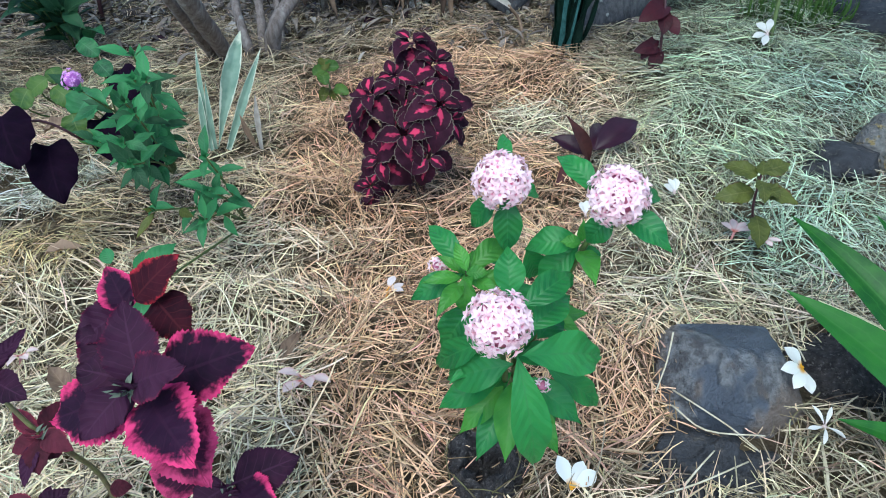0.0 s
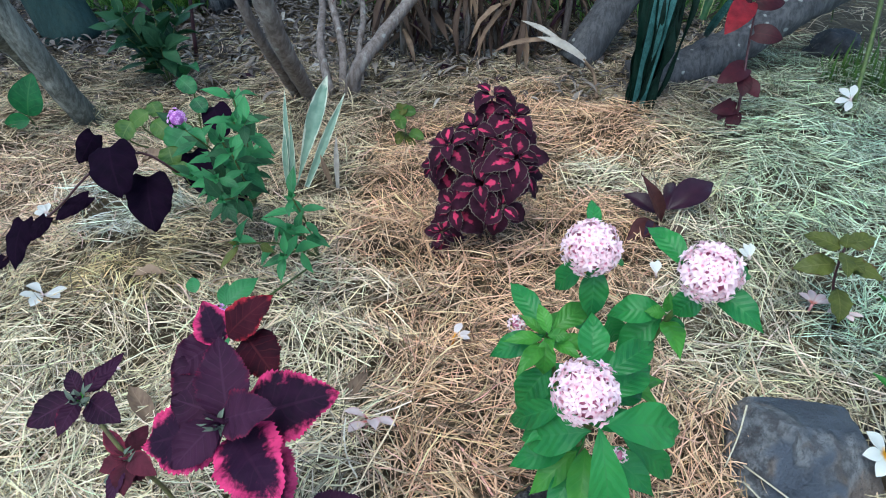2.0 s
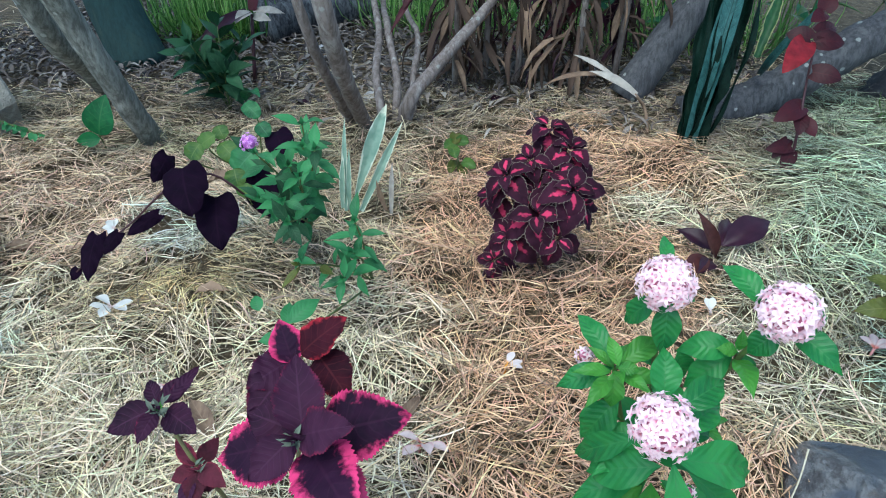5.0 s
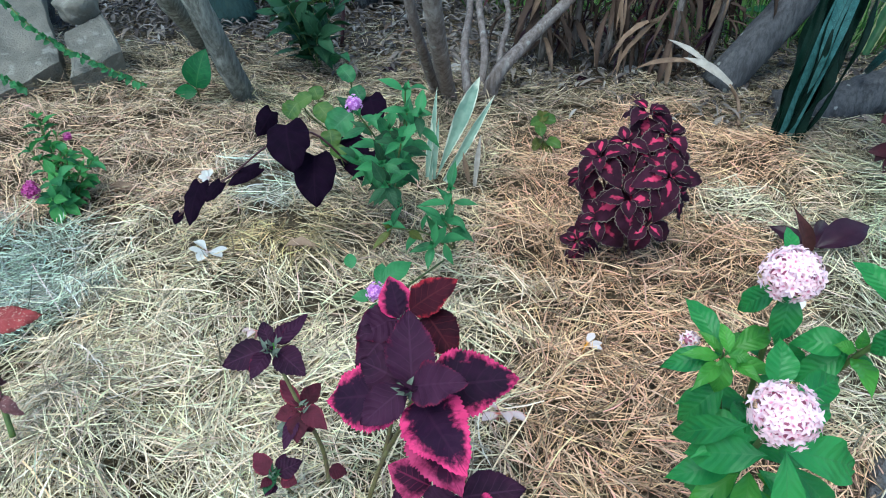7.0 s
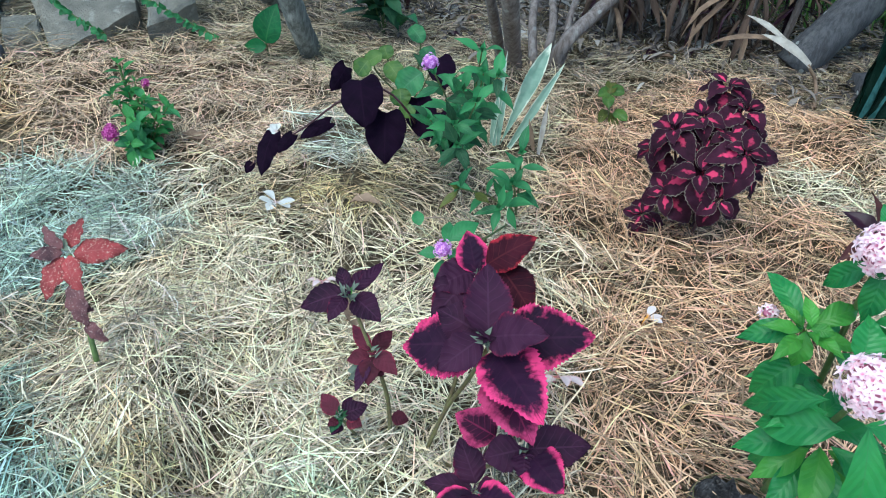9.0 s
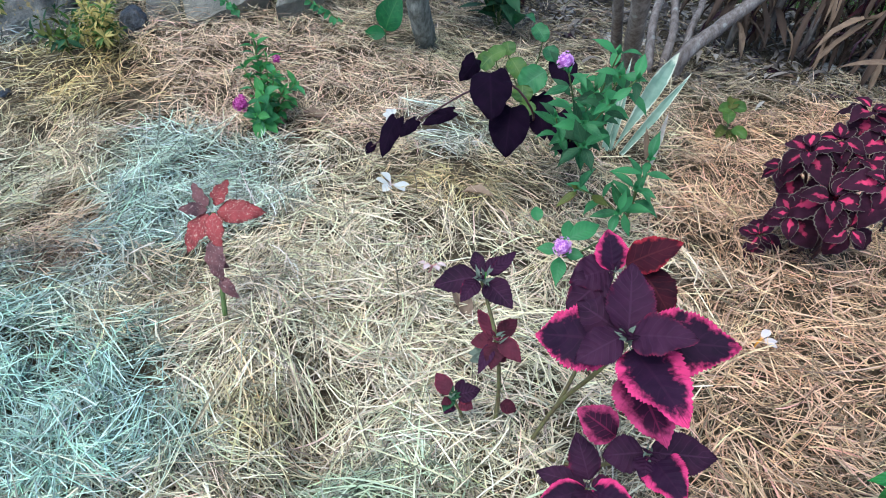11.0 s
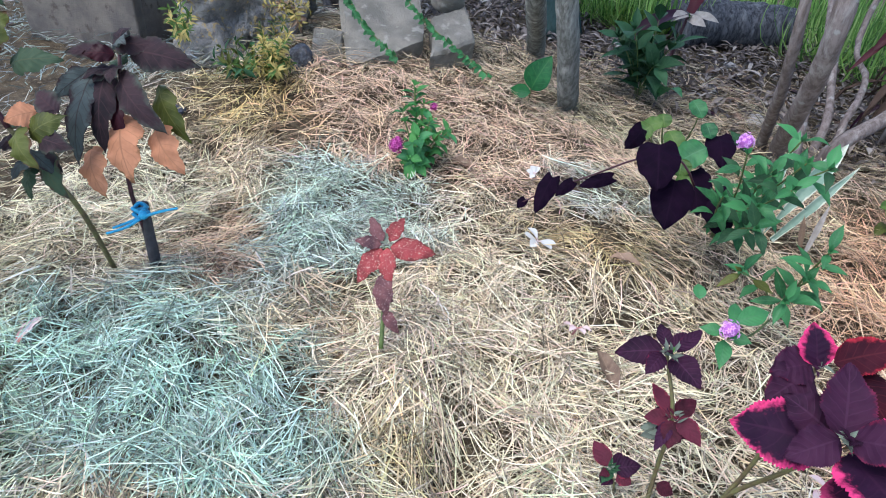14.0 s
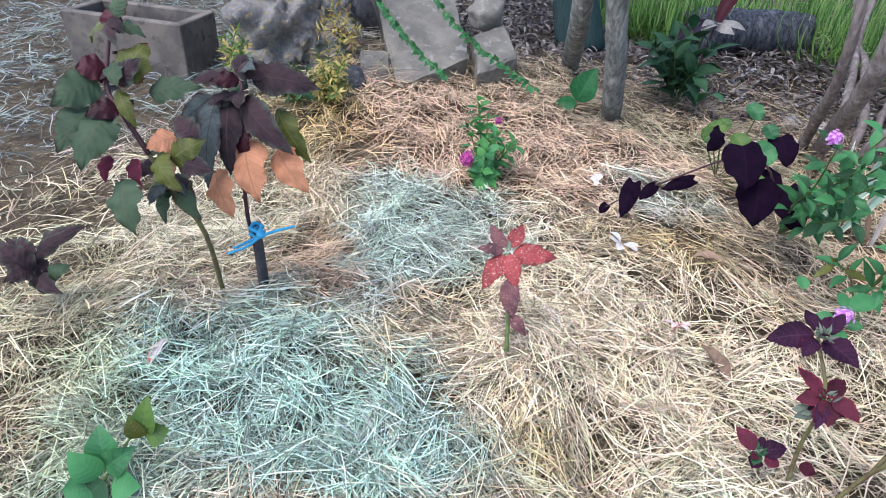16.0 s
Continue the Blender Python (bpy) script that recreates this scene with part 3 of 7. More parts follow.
def straw(count, box, seed, wide=(0.0012, 0.0024), length=(0.05, 0.16), feather=0.3):
    rng = np.random.default_rng(seed)
    x = rng.uniform(box[0], box[1], count)
    y = rng.uniform(box[2], box[3], count)
    bare = bareness(x, y)
    rim = 1 - np.hypot((2 * x - box[0] - box[1]) / (box[1] - box[0]), (2 * y - box[2] - box[3]) / (box[3] - box[2]))
    rim = np.clip((rim + 0.3 * feather * (vnoise(x, y, 0.3, 8) - 0.5)) / feather, 0, 1)
    keep = (rng.random(count) > bare) & (rng.random(count) < rim)
    x, y, bare = x[keep], y[keep], bare[keep]
    n = len(x)
    # short stiff strands lie in tussocks, with many crossing them
    flow = 5.0 * vnoise(x, y, 0.13, 11) + 2.5 * vnoise(x, y, 0.05, 12)
    ang = flow + np.where(rng.random(n) < 0.5, rng.normal(0, 0.35, n), rng.uniform(0, 3.14, n))
    ln = rng.uniform(*length, n) * rng.choice([0.4, 0.75, 1.0, 1.2], n)
    w = rng.uniform(*wide, n)
    pitch = rng.normal(0, 0.16, n)
    bent = np.where(rng.random(n) < 0.18, 2.4, 0.7)
    curve = rng.normal(0, 0.11, n) * bent
    hook = rng.normal(0, 0.16, n) * bent
    sag = rng.normal(0.04, 0.07, n)
    roll = rng.uniform(-0.9, 0.9, n)
    lump = vnoise(x, y, 0.14, 21)
    loft = np.clip(1 - bare, 0, 1) * (0.052 * (np.abs(lump - 0.5) * -2 + 0.75) + 0.022 * (vnoise(x, y, 0.06, 22) - 0.4))
    lift = rng.random(n) ** 1.7 * 0.036 + loft - 0.020
    k = 5
    t = np.linspace(-0.5, 0.5, k)
    dx, dy = np.cos(ang), np.sin(ang)
    off = (t ** 2)[None] * (curve * ln)[:, None] * 2 + (t ** 3)[None] * (hook * ln)[:, None] * 2
    cx = x[:, None] + dx[:, None] * t * ln[:, None] - dy[:, None] * off
    cy = y[:, None] + dy[:, None] * t * ln[:, None] + dx[:, None] * off
    cz = H(cx, cy) + lift[:, None] + t * (pitch * ln)[:, None] - (t ** 2) * (sag * ln)[:, None] * 2
    cz = np.maximum(cz, H(cx, cy) - 0.008)
    side = np.array([-1.0, 1.0])
    taper = np.array([0.75, 1.0, 1.0, 0.95, 0.6])
    half = (w * 0.5)[:, None, None] * taper[None, :, None] * side[None, None, :]
    turn = roll[:, None] + rng.normal(0, 0.7, n)[:, None] * t[None]
    vx = cx[..., None] - dy[:, None, None] * half * np.cos(turn)[:, :, None]
    vy = cy[..., None] + dx[:, None, None] * half * np.cos(turn)[:, :, None]
    vz = cz[..., None] + half * np.sin(turn)[:, :, None]
    verts = np.stack([vx, vy, vz], -1).reshape(-1, 3)
    q = [(2 * i, 2 * i + 2, 2 * i + 3, 2 * i + 1) for i in range(k - 1)]
    faces = (np.array(q)[None] + (np.arange(n) * k * 2)[:, None, None]).reshape(-1, 4)
    # straw colours: tan, with green-grey, red-brown and ochre patches of ragged outline
    wx = x + 0.16 * (vnoise(x, y, 0.17, 31) - 0.5) + 0.08 * (vnoise(x, y, 0.06, 32) - 0.5) + rng.normal(0, 0.022, n)
    wy = y + 0.16 * (vnoise(x, y, 0.17, 33) - 0.5) + 0.08 * (vnoise(x, y, 0.06, 34) - 0.5) + rng.normal(0, 0.022, n)
    tan, pale, teal = np.array((0.60, 0.475, 0.315)), np.array((0.65, 0.59, 0.42)), np.array((0.39, 0.57, 0.48))
    brown, ochre, olive, grey, shade_teal = np.array((0.68, 0.425, 0.265)), np.array((0.52, 0.38, 0.13)), np.array((0.42, 0.42, 0.26)), np.array((0.51, 0.56, 0.47)), np.array((0.15, 0.205, 0.205))
    shade_brown, cream = np.array((0.34, 0.27, 0.19)), np.array((0.83, 0.70, 0.49))
    col = np.repeat(tan[None], n, 0)
    leek, rose = np.array((0.39, 0.48, 0.32)), np.array((0.70, 0.50, 0.35))
    broad = (
        (olive, 0.55, ((-1.89, 0.09, 0.30, 0.22), (-1.00, 1.62, 0.30, 0.16), (0.52, 0.54, 0.18, 0.10), (-1.42, -0.16, 0.28, 0.14), (0.30, 1.95, 0.30, 0.10))),
        (brown, 1.0, ((-0.16, 0.95, 0.24, 0.36), (-0.05, 1.30, 0.30, 0.36), (0.08, 1.76, 0.34, 0.26), (-0.10, 0.56, 0.16, 0.15), (0.22, 0.60, 0.10, 0.14), (-1.40, 0.42, 0.13, 0.13), (-1.72, 1.02, 0.20, 0.16), (-0.20, 1.60, 0.22, 0.20))),
        (rose, 0.9, ((-1.76, 1.10, 0.24, 0.20), (-1.34, 1.02, 0.18, 0.12), (-0.36, 1.02, 0.16, 0.09), (-1.15, 1.22, 0.22, 0.10), (-1.5, 1.30, 0.3, 0.2), (-1.12, 1.45, 0.25, 0.12))),
        (pale, 0.9, ((-0.34, 0.56, 0.16, 0.10), (-0.90, 0.60, 0.15, 0.12), (-0.66, 0.68, 0.15, 0.14), (-0.57, 0.40, 0.16, 0.10), (0.40, 0.92, 0.20, 0.13), (0.36, 1.20, 0.14, 0.16), (0.22, 1.46, 0.12, 0.08), (-1.78, 0.40, 0.30, 0.16))),
    )
    narrow = (
        (leek, 0.85, ((0.82, 1.78, 0.30, 0.36), (0.70, 1.26, 0.20, 0.26), (0.90, 2.12, 0.36, 0.24), (1.25, 1.70, 0.40, 0.60), (-1.44, -0.05, 0.16, 0.10), (-0.62, 0.28, 0.14, 0.07), (-1.22, -0.14, 0.14, 0.07))),
        (teal, 0.40, ((0.74, 1.04, 0.16, 0.18), (0.98, 1.50, 0.16, 0.30))),
        (grey, 0.9, ((-1.25, 0.49, 0.08, 0.14), (-1.30, 0.66, 0.10, 0.12), (-1.50, 0.82, 0.14, 0.10), (-1.30, 0.83, 0.12, 0.09), (-1.15, 0.83, 0.09, 0.08), (-0.94, 1.24, 0.12, 0.09))),
        (teal, 0.92, ((-1.20, 0.14, 0.27, 0.17), (-1.36, 0.05, 0.10, 0.08), (-1.03, 0.12, 0.18, 0.12), (-1.00, 0.28, 0.14, 0.06))),
        (teal, 0.40, ((-1.42, 0.70, 0.13, 0.13), (-1.53, 0.84, 0.10, 0.08), (-1.28, 0.60, 0.10, 0.16))),
        (ochre, 0.8, ((-1.95, 0.86, 0.20, 0.18),)),
        (ochre, 0.6, ((-0.82, 0.99, 0.11, 0.09), (-0.86, 0.35, 0.07, 0.06))),
        (cream, 0.95, ((-0.98, 0.64, 0.12, 0.10), (-0.84, 0.72, 0.10, 0.10), (-0.32, 0.68, 0.13, 0.11), (-0.72, 0.52, 0.16, 0.12), (-0.95, 0.36, 0.08, 0.10), (-0.62, 0.80, 0.14, 0.12), (-0.50, 0.52, 0.15, 0.12), (-1.14, 0.95, 0.12, 0.09), (-0.90, 0.46, 0.09, 0.07), (-0.34, 0.90, 0.13, 0.11), (-0.42, 1.06, 0.12, 0.10))),
        # dark brown straw: partly dark debris, partly shade painted under plants and in hollows
        (shade_brown, 0.8, ((0.45, 2.00, 0.28, 0.10), (0.43, 1.85, 0.09, 0.13), (0.30, 2.26, 0.25, 0.12), (-0.5, 2.4, 0.5, 0.2), (0.0, 2.2, 0.6, 0.14), (-1.0, 2.02, 0.5, 0.14), (-0.5, 1.94, 0.35, 0.14), (0.95, 1.28, 0.12, 0.12), (-0.70, 0.36, 0.05, 0.035), (0.56, 0.66, 0.06, 0.08), (0.54, 0.54, 0.16, 0.08), (0.66, 0.64, 0.12, 0.12), (0.16, 0.47, 0.10, 0.05))),
        # far-left mulch: its dark blue-green has shade painted into it
        (shade_teal, 0.9, ((-2.7, 0.9, 0.4, 0.8), (-3.7, 1.2, 1.1, 1.6))),
    )
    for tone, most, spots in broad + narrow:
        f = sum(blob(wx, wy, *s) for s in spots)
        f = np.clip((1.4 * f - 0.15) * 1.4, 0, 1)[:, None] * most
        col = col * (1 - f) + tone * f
    # tone varies by clump and strand; clump darks also imitate shadowed gaps
    drift = (0.88 + 0.26 * vnoise(x, y, 0.13, 41)) * (0.62 + 0.76 * vnoise(x, y, 0.028, 42))
    shade = drift * np.where(rng.random(n) < 0.33, rng.uniform(0.16, 0.52, n), rng.uniform(0.66, 1.55, n))
    col = np.maximum(col * shade[:, None] * rng.normal(1, 0.06, (n, 3)), 0.02)
    col = col * np.minimum(1, 0.86 / col.max(1))[:, None]
    return verts, faces, np.repeat(col, k * 2, axis=0)


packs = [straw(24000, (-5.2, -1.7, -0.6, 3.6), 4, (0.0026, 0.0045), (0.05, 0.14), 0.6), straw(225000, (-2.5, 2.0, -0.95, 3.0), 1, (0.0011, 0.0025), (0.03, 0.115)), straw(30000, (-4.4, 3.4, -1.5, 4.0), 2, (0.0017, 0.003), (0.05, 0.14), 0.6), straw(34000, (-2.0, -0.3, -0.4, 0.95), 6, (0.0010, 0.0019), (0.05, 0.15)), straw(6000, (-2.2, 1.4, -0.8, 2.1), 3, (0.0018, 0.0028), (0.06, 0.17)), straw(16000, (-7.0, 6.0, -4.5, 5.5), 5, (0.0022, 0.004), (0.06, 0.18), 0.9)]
base_i, vs, fs, cs = 0, [], [], []
for v_, f_, c_ in packs:
    vs.append(v_)
    fs.append(f_ + base_i)
    cs.append(c_)
    base_i += len(v_)
vs, fs, cs = np.concatenate(vs), np.concatenate(fs), np.concatenate(cs)
me = bpy.data.meshes.new("straw_mulch")
me.vertices.add(len(vs))
me.vertices.foreach_set("co", vs.astype(np.float32).ravel())
me.loops.add(fs.size)
me.loops.foreach_set("vertex_index", fs.astype(np.int32).ravel())
me.polygons.add(len(fs))
me.polygons.foreach_set("loop_start", np.arange(0, fs.size, 4, dtype=np.int32))
me.update(calc_edges=True)
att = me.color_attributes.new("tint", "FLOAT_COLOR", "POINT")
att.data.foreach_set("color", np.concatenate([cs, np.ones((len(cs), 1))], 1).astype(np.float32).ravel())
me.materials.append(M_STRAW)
tagged(new("straw_mulch", me), "loose dry straw mulch, tan with green-grey patches", "straw", kind="stuff")



# ---- pieces of plants ----
def add(a, b, k=1.0):
    return tuple(p + k * q for p, q in zip(a, b))


def lerp(a, b, t):
    return tuple(p + (q - p) * t for p, q in zip(a, b))


def sprig(plant, mats, stem_mat, points, nodes, size, shape="lance", width=0.42, r=0.0025, seed=0, first=0.25, lean=0.25, **kw):
    """A stem with pairs of leaves, each pair turned a quarter to the last, and a tuft at the tip."""
    rng = random.Random(seed)
    stem(plant, stem_mat, points, r, r * 0.6, sides=6)
    pts = [Vector(p) for p in points]
    seg = [(b - a).length for a, b in zip(pts, pts[1:])]
    total = sum(seg)

    def at(f):
        d = f * total
        for a, b, s in zip(pts, pts[1:], seg):
            if d <= s or b is pts[-1]:
                return a.lerp(b, min(1, d / s)), (b - a).normalized()
            d -= s

    for i in range(nodes):
        f = first + (1 - first) * i / max(1, nodes - 1)
        p, d = at(f)
        a = d.orthogonal().normalized()
        turn = i * 1.571 + rng.uniform(-0.5, 0.5) + seed
        grow = 0.75 + 0.5 * math.sin(math.pi * min(1, 0.25 + 0.75 * (1 - f)))
        for k in (0, 1):
            out = Matrix.Rotation(turn + k * math.pi, 3, d) @ a
            ln = size * grow * rng.uniform(0.8, 1.2)
            tip = p + (out * (1 - lean) + d * lean + Vector((0, 0, rng.uniform(-0.3, 0.15)))).normalized() * ln
            leaf(plant, rng.choice(mats), p + out * ln * 0.06, tip, ln * width * rng.uniform(0.8, 1.2), hint=(d * 0.7 + Vector((rng.uniform(-0.3, 0.3), rng.uniform(-0.3, 0.3), 0.5))), shape=shape, bend=rng.uniform(0.0, 0.18), cup=rng.uniform(0.1, 0.6), nv=10, nu=4, **kw)
    p, d = at(1.0)
    for k in range(3):
        out = Matrix.Rotation(k * 2.1 + seed, 3, d) @ d.orthogonal().normalized()
        leaf(plant, rng.choice(mats), p, p + (out * 0.5 + d).normalized() * size * 0.5, size * 0.2, hint=d, shape=shape, nv=8, nu=4, **kw)


def rosette(plant, mat, centre, facing, size, count=8, width=0.62, tilt=0.25, shape="ovate", seed=0, teeth=9, **kw):
    """Pairs of leaves round a growing point: large outer ones, small inner ones."""
    rng = random.Random(seed)
    n = Vector(facing).normalized()
    a = n.orthogonal().normalized()
    for i in range(count):
        k = i // 2
        ln = size * (1.0 - 0.17 * k) * rng.uniform(0.88, 1.12)
        out = Matrix.Rotation(i * math.pi + k * 1.45 + rng.uniform(-0.45, 0.45) + seed, 3, n) @ a
        rise = -tilt + 0.22 * k + rng.uniform(-0.25, 0.25)
        base = Vector(centre) - n * size * (0.22 - 0.07 * k) + out * size * 0.08
        leaf(plant, mat, base, base + (out + n * rise).normalized() * ln, ln * width * rng.uniform(0.9, 1.1), hint=n, shape=shape, bend=rng.uniform(0.06, 0.16), cup=rng.uniform(0.0, 0.3), wave=0.1, teeth=teeth, nu=6, **kw)


def floret_mesh(name, mat, petals=5, size=1.0, width=0.52, rise=0.22):
    vs, fs, us = [], [], []
    for i in range(petals):
        a = i / petals * 2 * math.pi
        d = Vector((math.cos(a), math.sin(a), rise)) * size
        v, f, uv = leaf_grid((0, 0, 0), d, width * size, shape="lance", bend=0.12, cup=0.2, nv=4, nu=2)
        fs.extend((f + len(us)).tolist())
        vs.extend(v.tolist())
        us.extend(uv.tolist())
    me = bpy.data.meshes.new(name)
    me.from_pydata(vs, [], fs)
    lay = me.uv_layers.new(name="UVMap")
    for lp in me.loops:
        lay.data[lp.index].uv = us[lp.vertex_index]
    me.polygons.foreach_set("use_smooth", [True] * len(me.polygons))
    me.materials.append(mat)
    return me


FLORET = floret_mesh("floret", M_FLORET, width=0.48, rise=0.36)


def flower_head(plant, centre, facing, radius, mesh, count, name="flower_head", core=None, size=0.0074, label="", low=-0.4):
    """A ball of small star flowers on a core; each floret is a piece of its own."""
    bm = bmesh.new()
    bmesh.ops.create_icosphere(bm, subdivisions=2, radius=radius * 0.88, matrix=Matrix.Translation(centre))
    head = bm_ob(name, bm, core or M_PINKEYE, plant, label)
    n = Vector(facing).normalized()
    q = n.to_track_quat("Z", "Y").to_matrix()
    rng = random.Random(int(1000 * (centre[0] + centre[1])) + count)
    for i in range(count):
        z = 1 - (1 - low) * (i + 0.5) / count
        r = math.sqrt(max(0, 1 - z * z))
        a = i * 2.39996 + rng.uniform(-0.25, 0.25)
        d = q @ Vector((r * math.cos(a), r * math.sin(a), z))
        ob = new("floret", mesh)
        ob.parent = head
        tilt = (d + Vector([rng.uniform(-0.25, 0.25) for _ in range(3)])).to_track_quat("Z", "Y").to_matrix() @ Matrix.Rotation(rng.uniform(0, 6.3), 3, "Z")
        loc = Vector(centre) - plant.location + d * radius * rng.uniform(0.86, 1.12)
        ob.matrix_local = Matrix.Translation(loc) @ tilt.to_4x4() @ Matrix.Diagonal((*[size * rng.uniform(0.85, 1.15)] * 3, 1))
    return head


# ---- the pentas ----
pentas = thing("pentas_plant", (0.070, 0.600, H(0.07, 0.60)), "green pentas plant with three pale pink flower heads", "plant")
PB = (0.070, 0.600, 0.0)
stem(pentas, M_GREEN_STEM, [PB, (0.05, 0.54, 0.16), (0.033, 0.47, 0.33), (0.021, 0.422, 0.43)], 0.0045, 0.0028)
stem(pentas, M_GREEN_STEM, [PB, (0.06, 0.59, 0.2), (0.042, 0.575, 0.38), (0.032, 0.556, 0.475)], 0.0045, 0.0026)
stem(pentas, M_GREEN_STEM, [(0.06, 0.585, 0.16), (0.10, 0.57, 0.32), (0.118, 0.552, 0.41), (0.131, 0.523, 0.48)], 0.004, 0.0026)
stem(pentas, M_GREEN_STEM, [(0.06, 0.585, 0.14), (0.02, 0.56, 0.28), (-0.001, 0.553, 0.375)], 0.0035, 0.0024)
flower_head(pentas, (0.021, 0.416, 0.448), (-0.1, -0.55, 0.85), 0.0230, FLORET, 124)
flower_head(pentas, (0.032, 0.554, 0.490), (-0.05, -0.5, 0.85), 0.0225, FLORET, 118)
flower_head(pentas, (0.131, 0.520, 0.494), (0.1, -0.5, 0.85), 0.0230, FLORET, 124)
PL = dict(ribs=0.0065, nv=40, nu=10, shape="lance", wave=0.09)
CAMW = (0.0, -0.55, 0.85)
leaf(pentas, M_PENTAS, (0.039, 0.425, 0.395), (0.059, 0.400, 0.259), 0.0361, hint=CAMW, bend=0.15, cup=0.2, **PL)
leaf(pentas, M_PENTAS, (0.047, 0.445, 0.371), (0.137, 0.495, 0.306), 0.0437, hint=CAMW, bend=0.13, cup=0.2, **PL)
leaf(pentas, M_PENTAS, (0.040, 0.452, 0.350), (-0.024, 0.480, 0.292), 0.0403, hint=CAMW, bend=0.13, cup=0.15, **PL)
leaf(pentas, M_PENTAS, (0.020, 0.468, 0.369), (-0.035, 0.503, 0.288), 0.0286, hint=CAMW, bend=0.11, **PL)
leaf(pentas, M_PENTAS, (0.045, 0.497, 0.279), (0.002, 0.517, 0.182), 0.0370, hint=CAMW, bend=0.11, **PL)
leaf(pentas, M_PENTAS, (0.079, 0.488, 0.299), (0.146, 0.497, 0.216), 0.0286, hint=CAMW, bend=0.13, **PL)
leaf(pentas, M_PENTAS, (0.072, 0.507, 0.260), (0.098, 0.503, 0.164), 0.0269, hint=CAMW, bend=0.11, **PL)
leaf(pentas, M_PENTAS, (0.006, 0.533, 0.352), (-0.028, 0.527, 0.285), 0.0370, hint=CAMW, bend=0.11, **PL)
leaf(pentas, M_PENTAS, (0.050, 0.487, 0.390), (0.105, 0.538, 0.386), 0.0302, hint=CAMW, bend=0.13, **PL)
leaf(pentas, M_PENTAS, (0.058, 0.487, 0.358), (0.106, 0.537, 0.355), 0.0302, hint=CAMW, bend=0.13, **PL)
leaf(pentas, M_PENTAS, (0.071, 0.507, 0.321), (0.102, 0.552, 0.311), 0.0302, hint=CAMW, bend=0.10, **PL)
leaf(pentas, M_PENTAS, (0.038, 0.493, 0.396), (0.038, 0.534, 0.428), 0.0302, hint=(0, -0.8, 0.5), bend=0.19, cup=0.3, **PL)
leaf(pentas, M_PENTAS, (-0.004, 0.545, 0.381), (-0.060, 0.541, 0.348), 0.0269, hint=CAMW, bend=0.17, **PL)
leaf(pentas, M_PENTAS, (-0.003, 0.556, 0.378), (-0.041, 0.617, 0.389), 0.0252, hint=CAMW, bend=0.15, **PL)
leaf(pentas, M_PENTAS_YOUNG, (0.003, 0.542, 0.393), (0.045, 0.576, 0.400), 0.0252, hint=CAMW, bend=0.15, **PL)
leaf(pentas, M_PENTAS_YOUNG, (-0.003, 0.537, 0.387), (-0.003, 0.525, 0.343), 0.0227, hint=CAMW, bend=0.17, **PL)
leaf(pentas, M_PENTAS_YOUNG, (-0.001, 0.532, 0.396), (-0.012, 0.559, 0.413), 0.0151, hint=CAMW, bend=0.15, **PL)
leaf(pentas, M_PENTAS_YOUNG, (-0.002, 0.531, 0.395), (0.022, 0.531, 0.395), 0.0143, hint=CAMW, bend=0.15, **PL)
leaf(pentas, M_PENTAS, (0.038, 0.558, 0.471), (0.039, 0.543, 0.408), 0.0286, hint=(0, -0.8, 0.5), bend=0.10, **PL)
leaf(pentas, M_PENTAS, (0.034, 0.566, 0.465), (0.007, 0.584, 0.411), 0.0252, hint=CAMW, bend=0.13, **PL)
leaf(pentas, M_PENTAS, (0.040, 0.590, 0.477), (0.039, 0.640, 0.488), 0.0151, hint=CAMW, bend=0.13, **PL)
leaf(pentas, M_PENTAS, (0.044, 0.578, 0.463), (0.076, 0.604, 0.432), 0.0168, hint=CAMW, bend=0.13, **PL)
leaf(pentas, M_PENTAS, (0.116, 0.560, 0.410), (0.060, 0.569, 0.391), 0.0302, hint=CAMW, bend=0.25, **PL)
leaf(pentas, M_PENTAS, (0.115, 0.564, 0.400), (0.074, 0.558, 0.349), 0.0302, hint=CAMW, bend=0.17, **PL)
leaf(pentas, M_PENTAS, (0.115, 0.558, 0.408), (0.136, 0.555, 0.374), 0.0168, hint=CAMW, bend=0.15, **PL)
leaf(pentas, M_PENTAS_YOUNG, (0.114, 0.551, 0.416), (0.114, 0.558, 0.439), 0.0126, hint=CAMW, bend=0.13, **PL)
leaf(pentas, M_PENTAS_YOUNG, (0.113, 0.550, 0.415), (0.092, 0.551, 0.416), 0.0143, hint=CAMW, bend=0.13, **PL)
leaf(pentas, M_PENTAS, (0.136, 0.523, 0.474), (0.179, 0.491, 0.452), 0.0277, hint=CAMW, bend=0.17, **PL)
leaf(pentas, M_PENTAS, (0.133, 0.523, 0.474), (0.113, 0.528, 0.434), 0.0252, hint=CAMW, bend=0.17, **PL)
leaf(pentas, M_PENTAS, (0.118, 0.533, 0.486), (0.085, 0.582, 0.497), 0.0235, hint=CAMW, bend=0.17, **PL)
leaf(pentas, M_PENTAS, (0.146, 0.538, 0.476), (0.189, 0.571, 0.452), 0.0185, hint=CAMW, bend=0.13, **PL)
leaf(pentas, M_PENTAS, (0.090, 0.558, 0.378), (0.108, 0.566, 0.327), 0.0252, hint=CAMW, bend=0.13, **PL)
leaf(pentas, M_PENTAS, (0.061, 0.569, 0.392), (0.075, 0.579, 0.342), 0.0286, hint=CAMW, bend=0.11, **PL)
rng = random.Random(8)
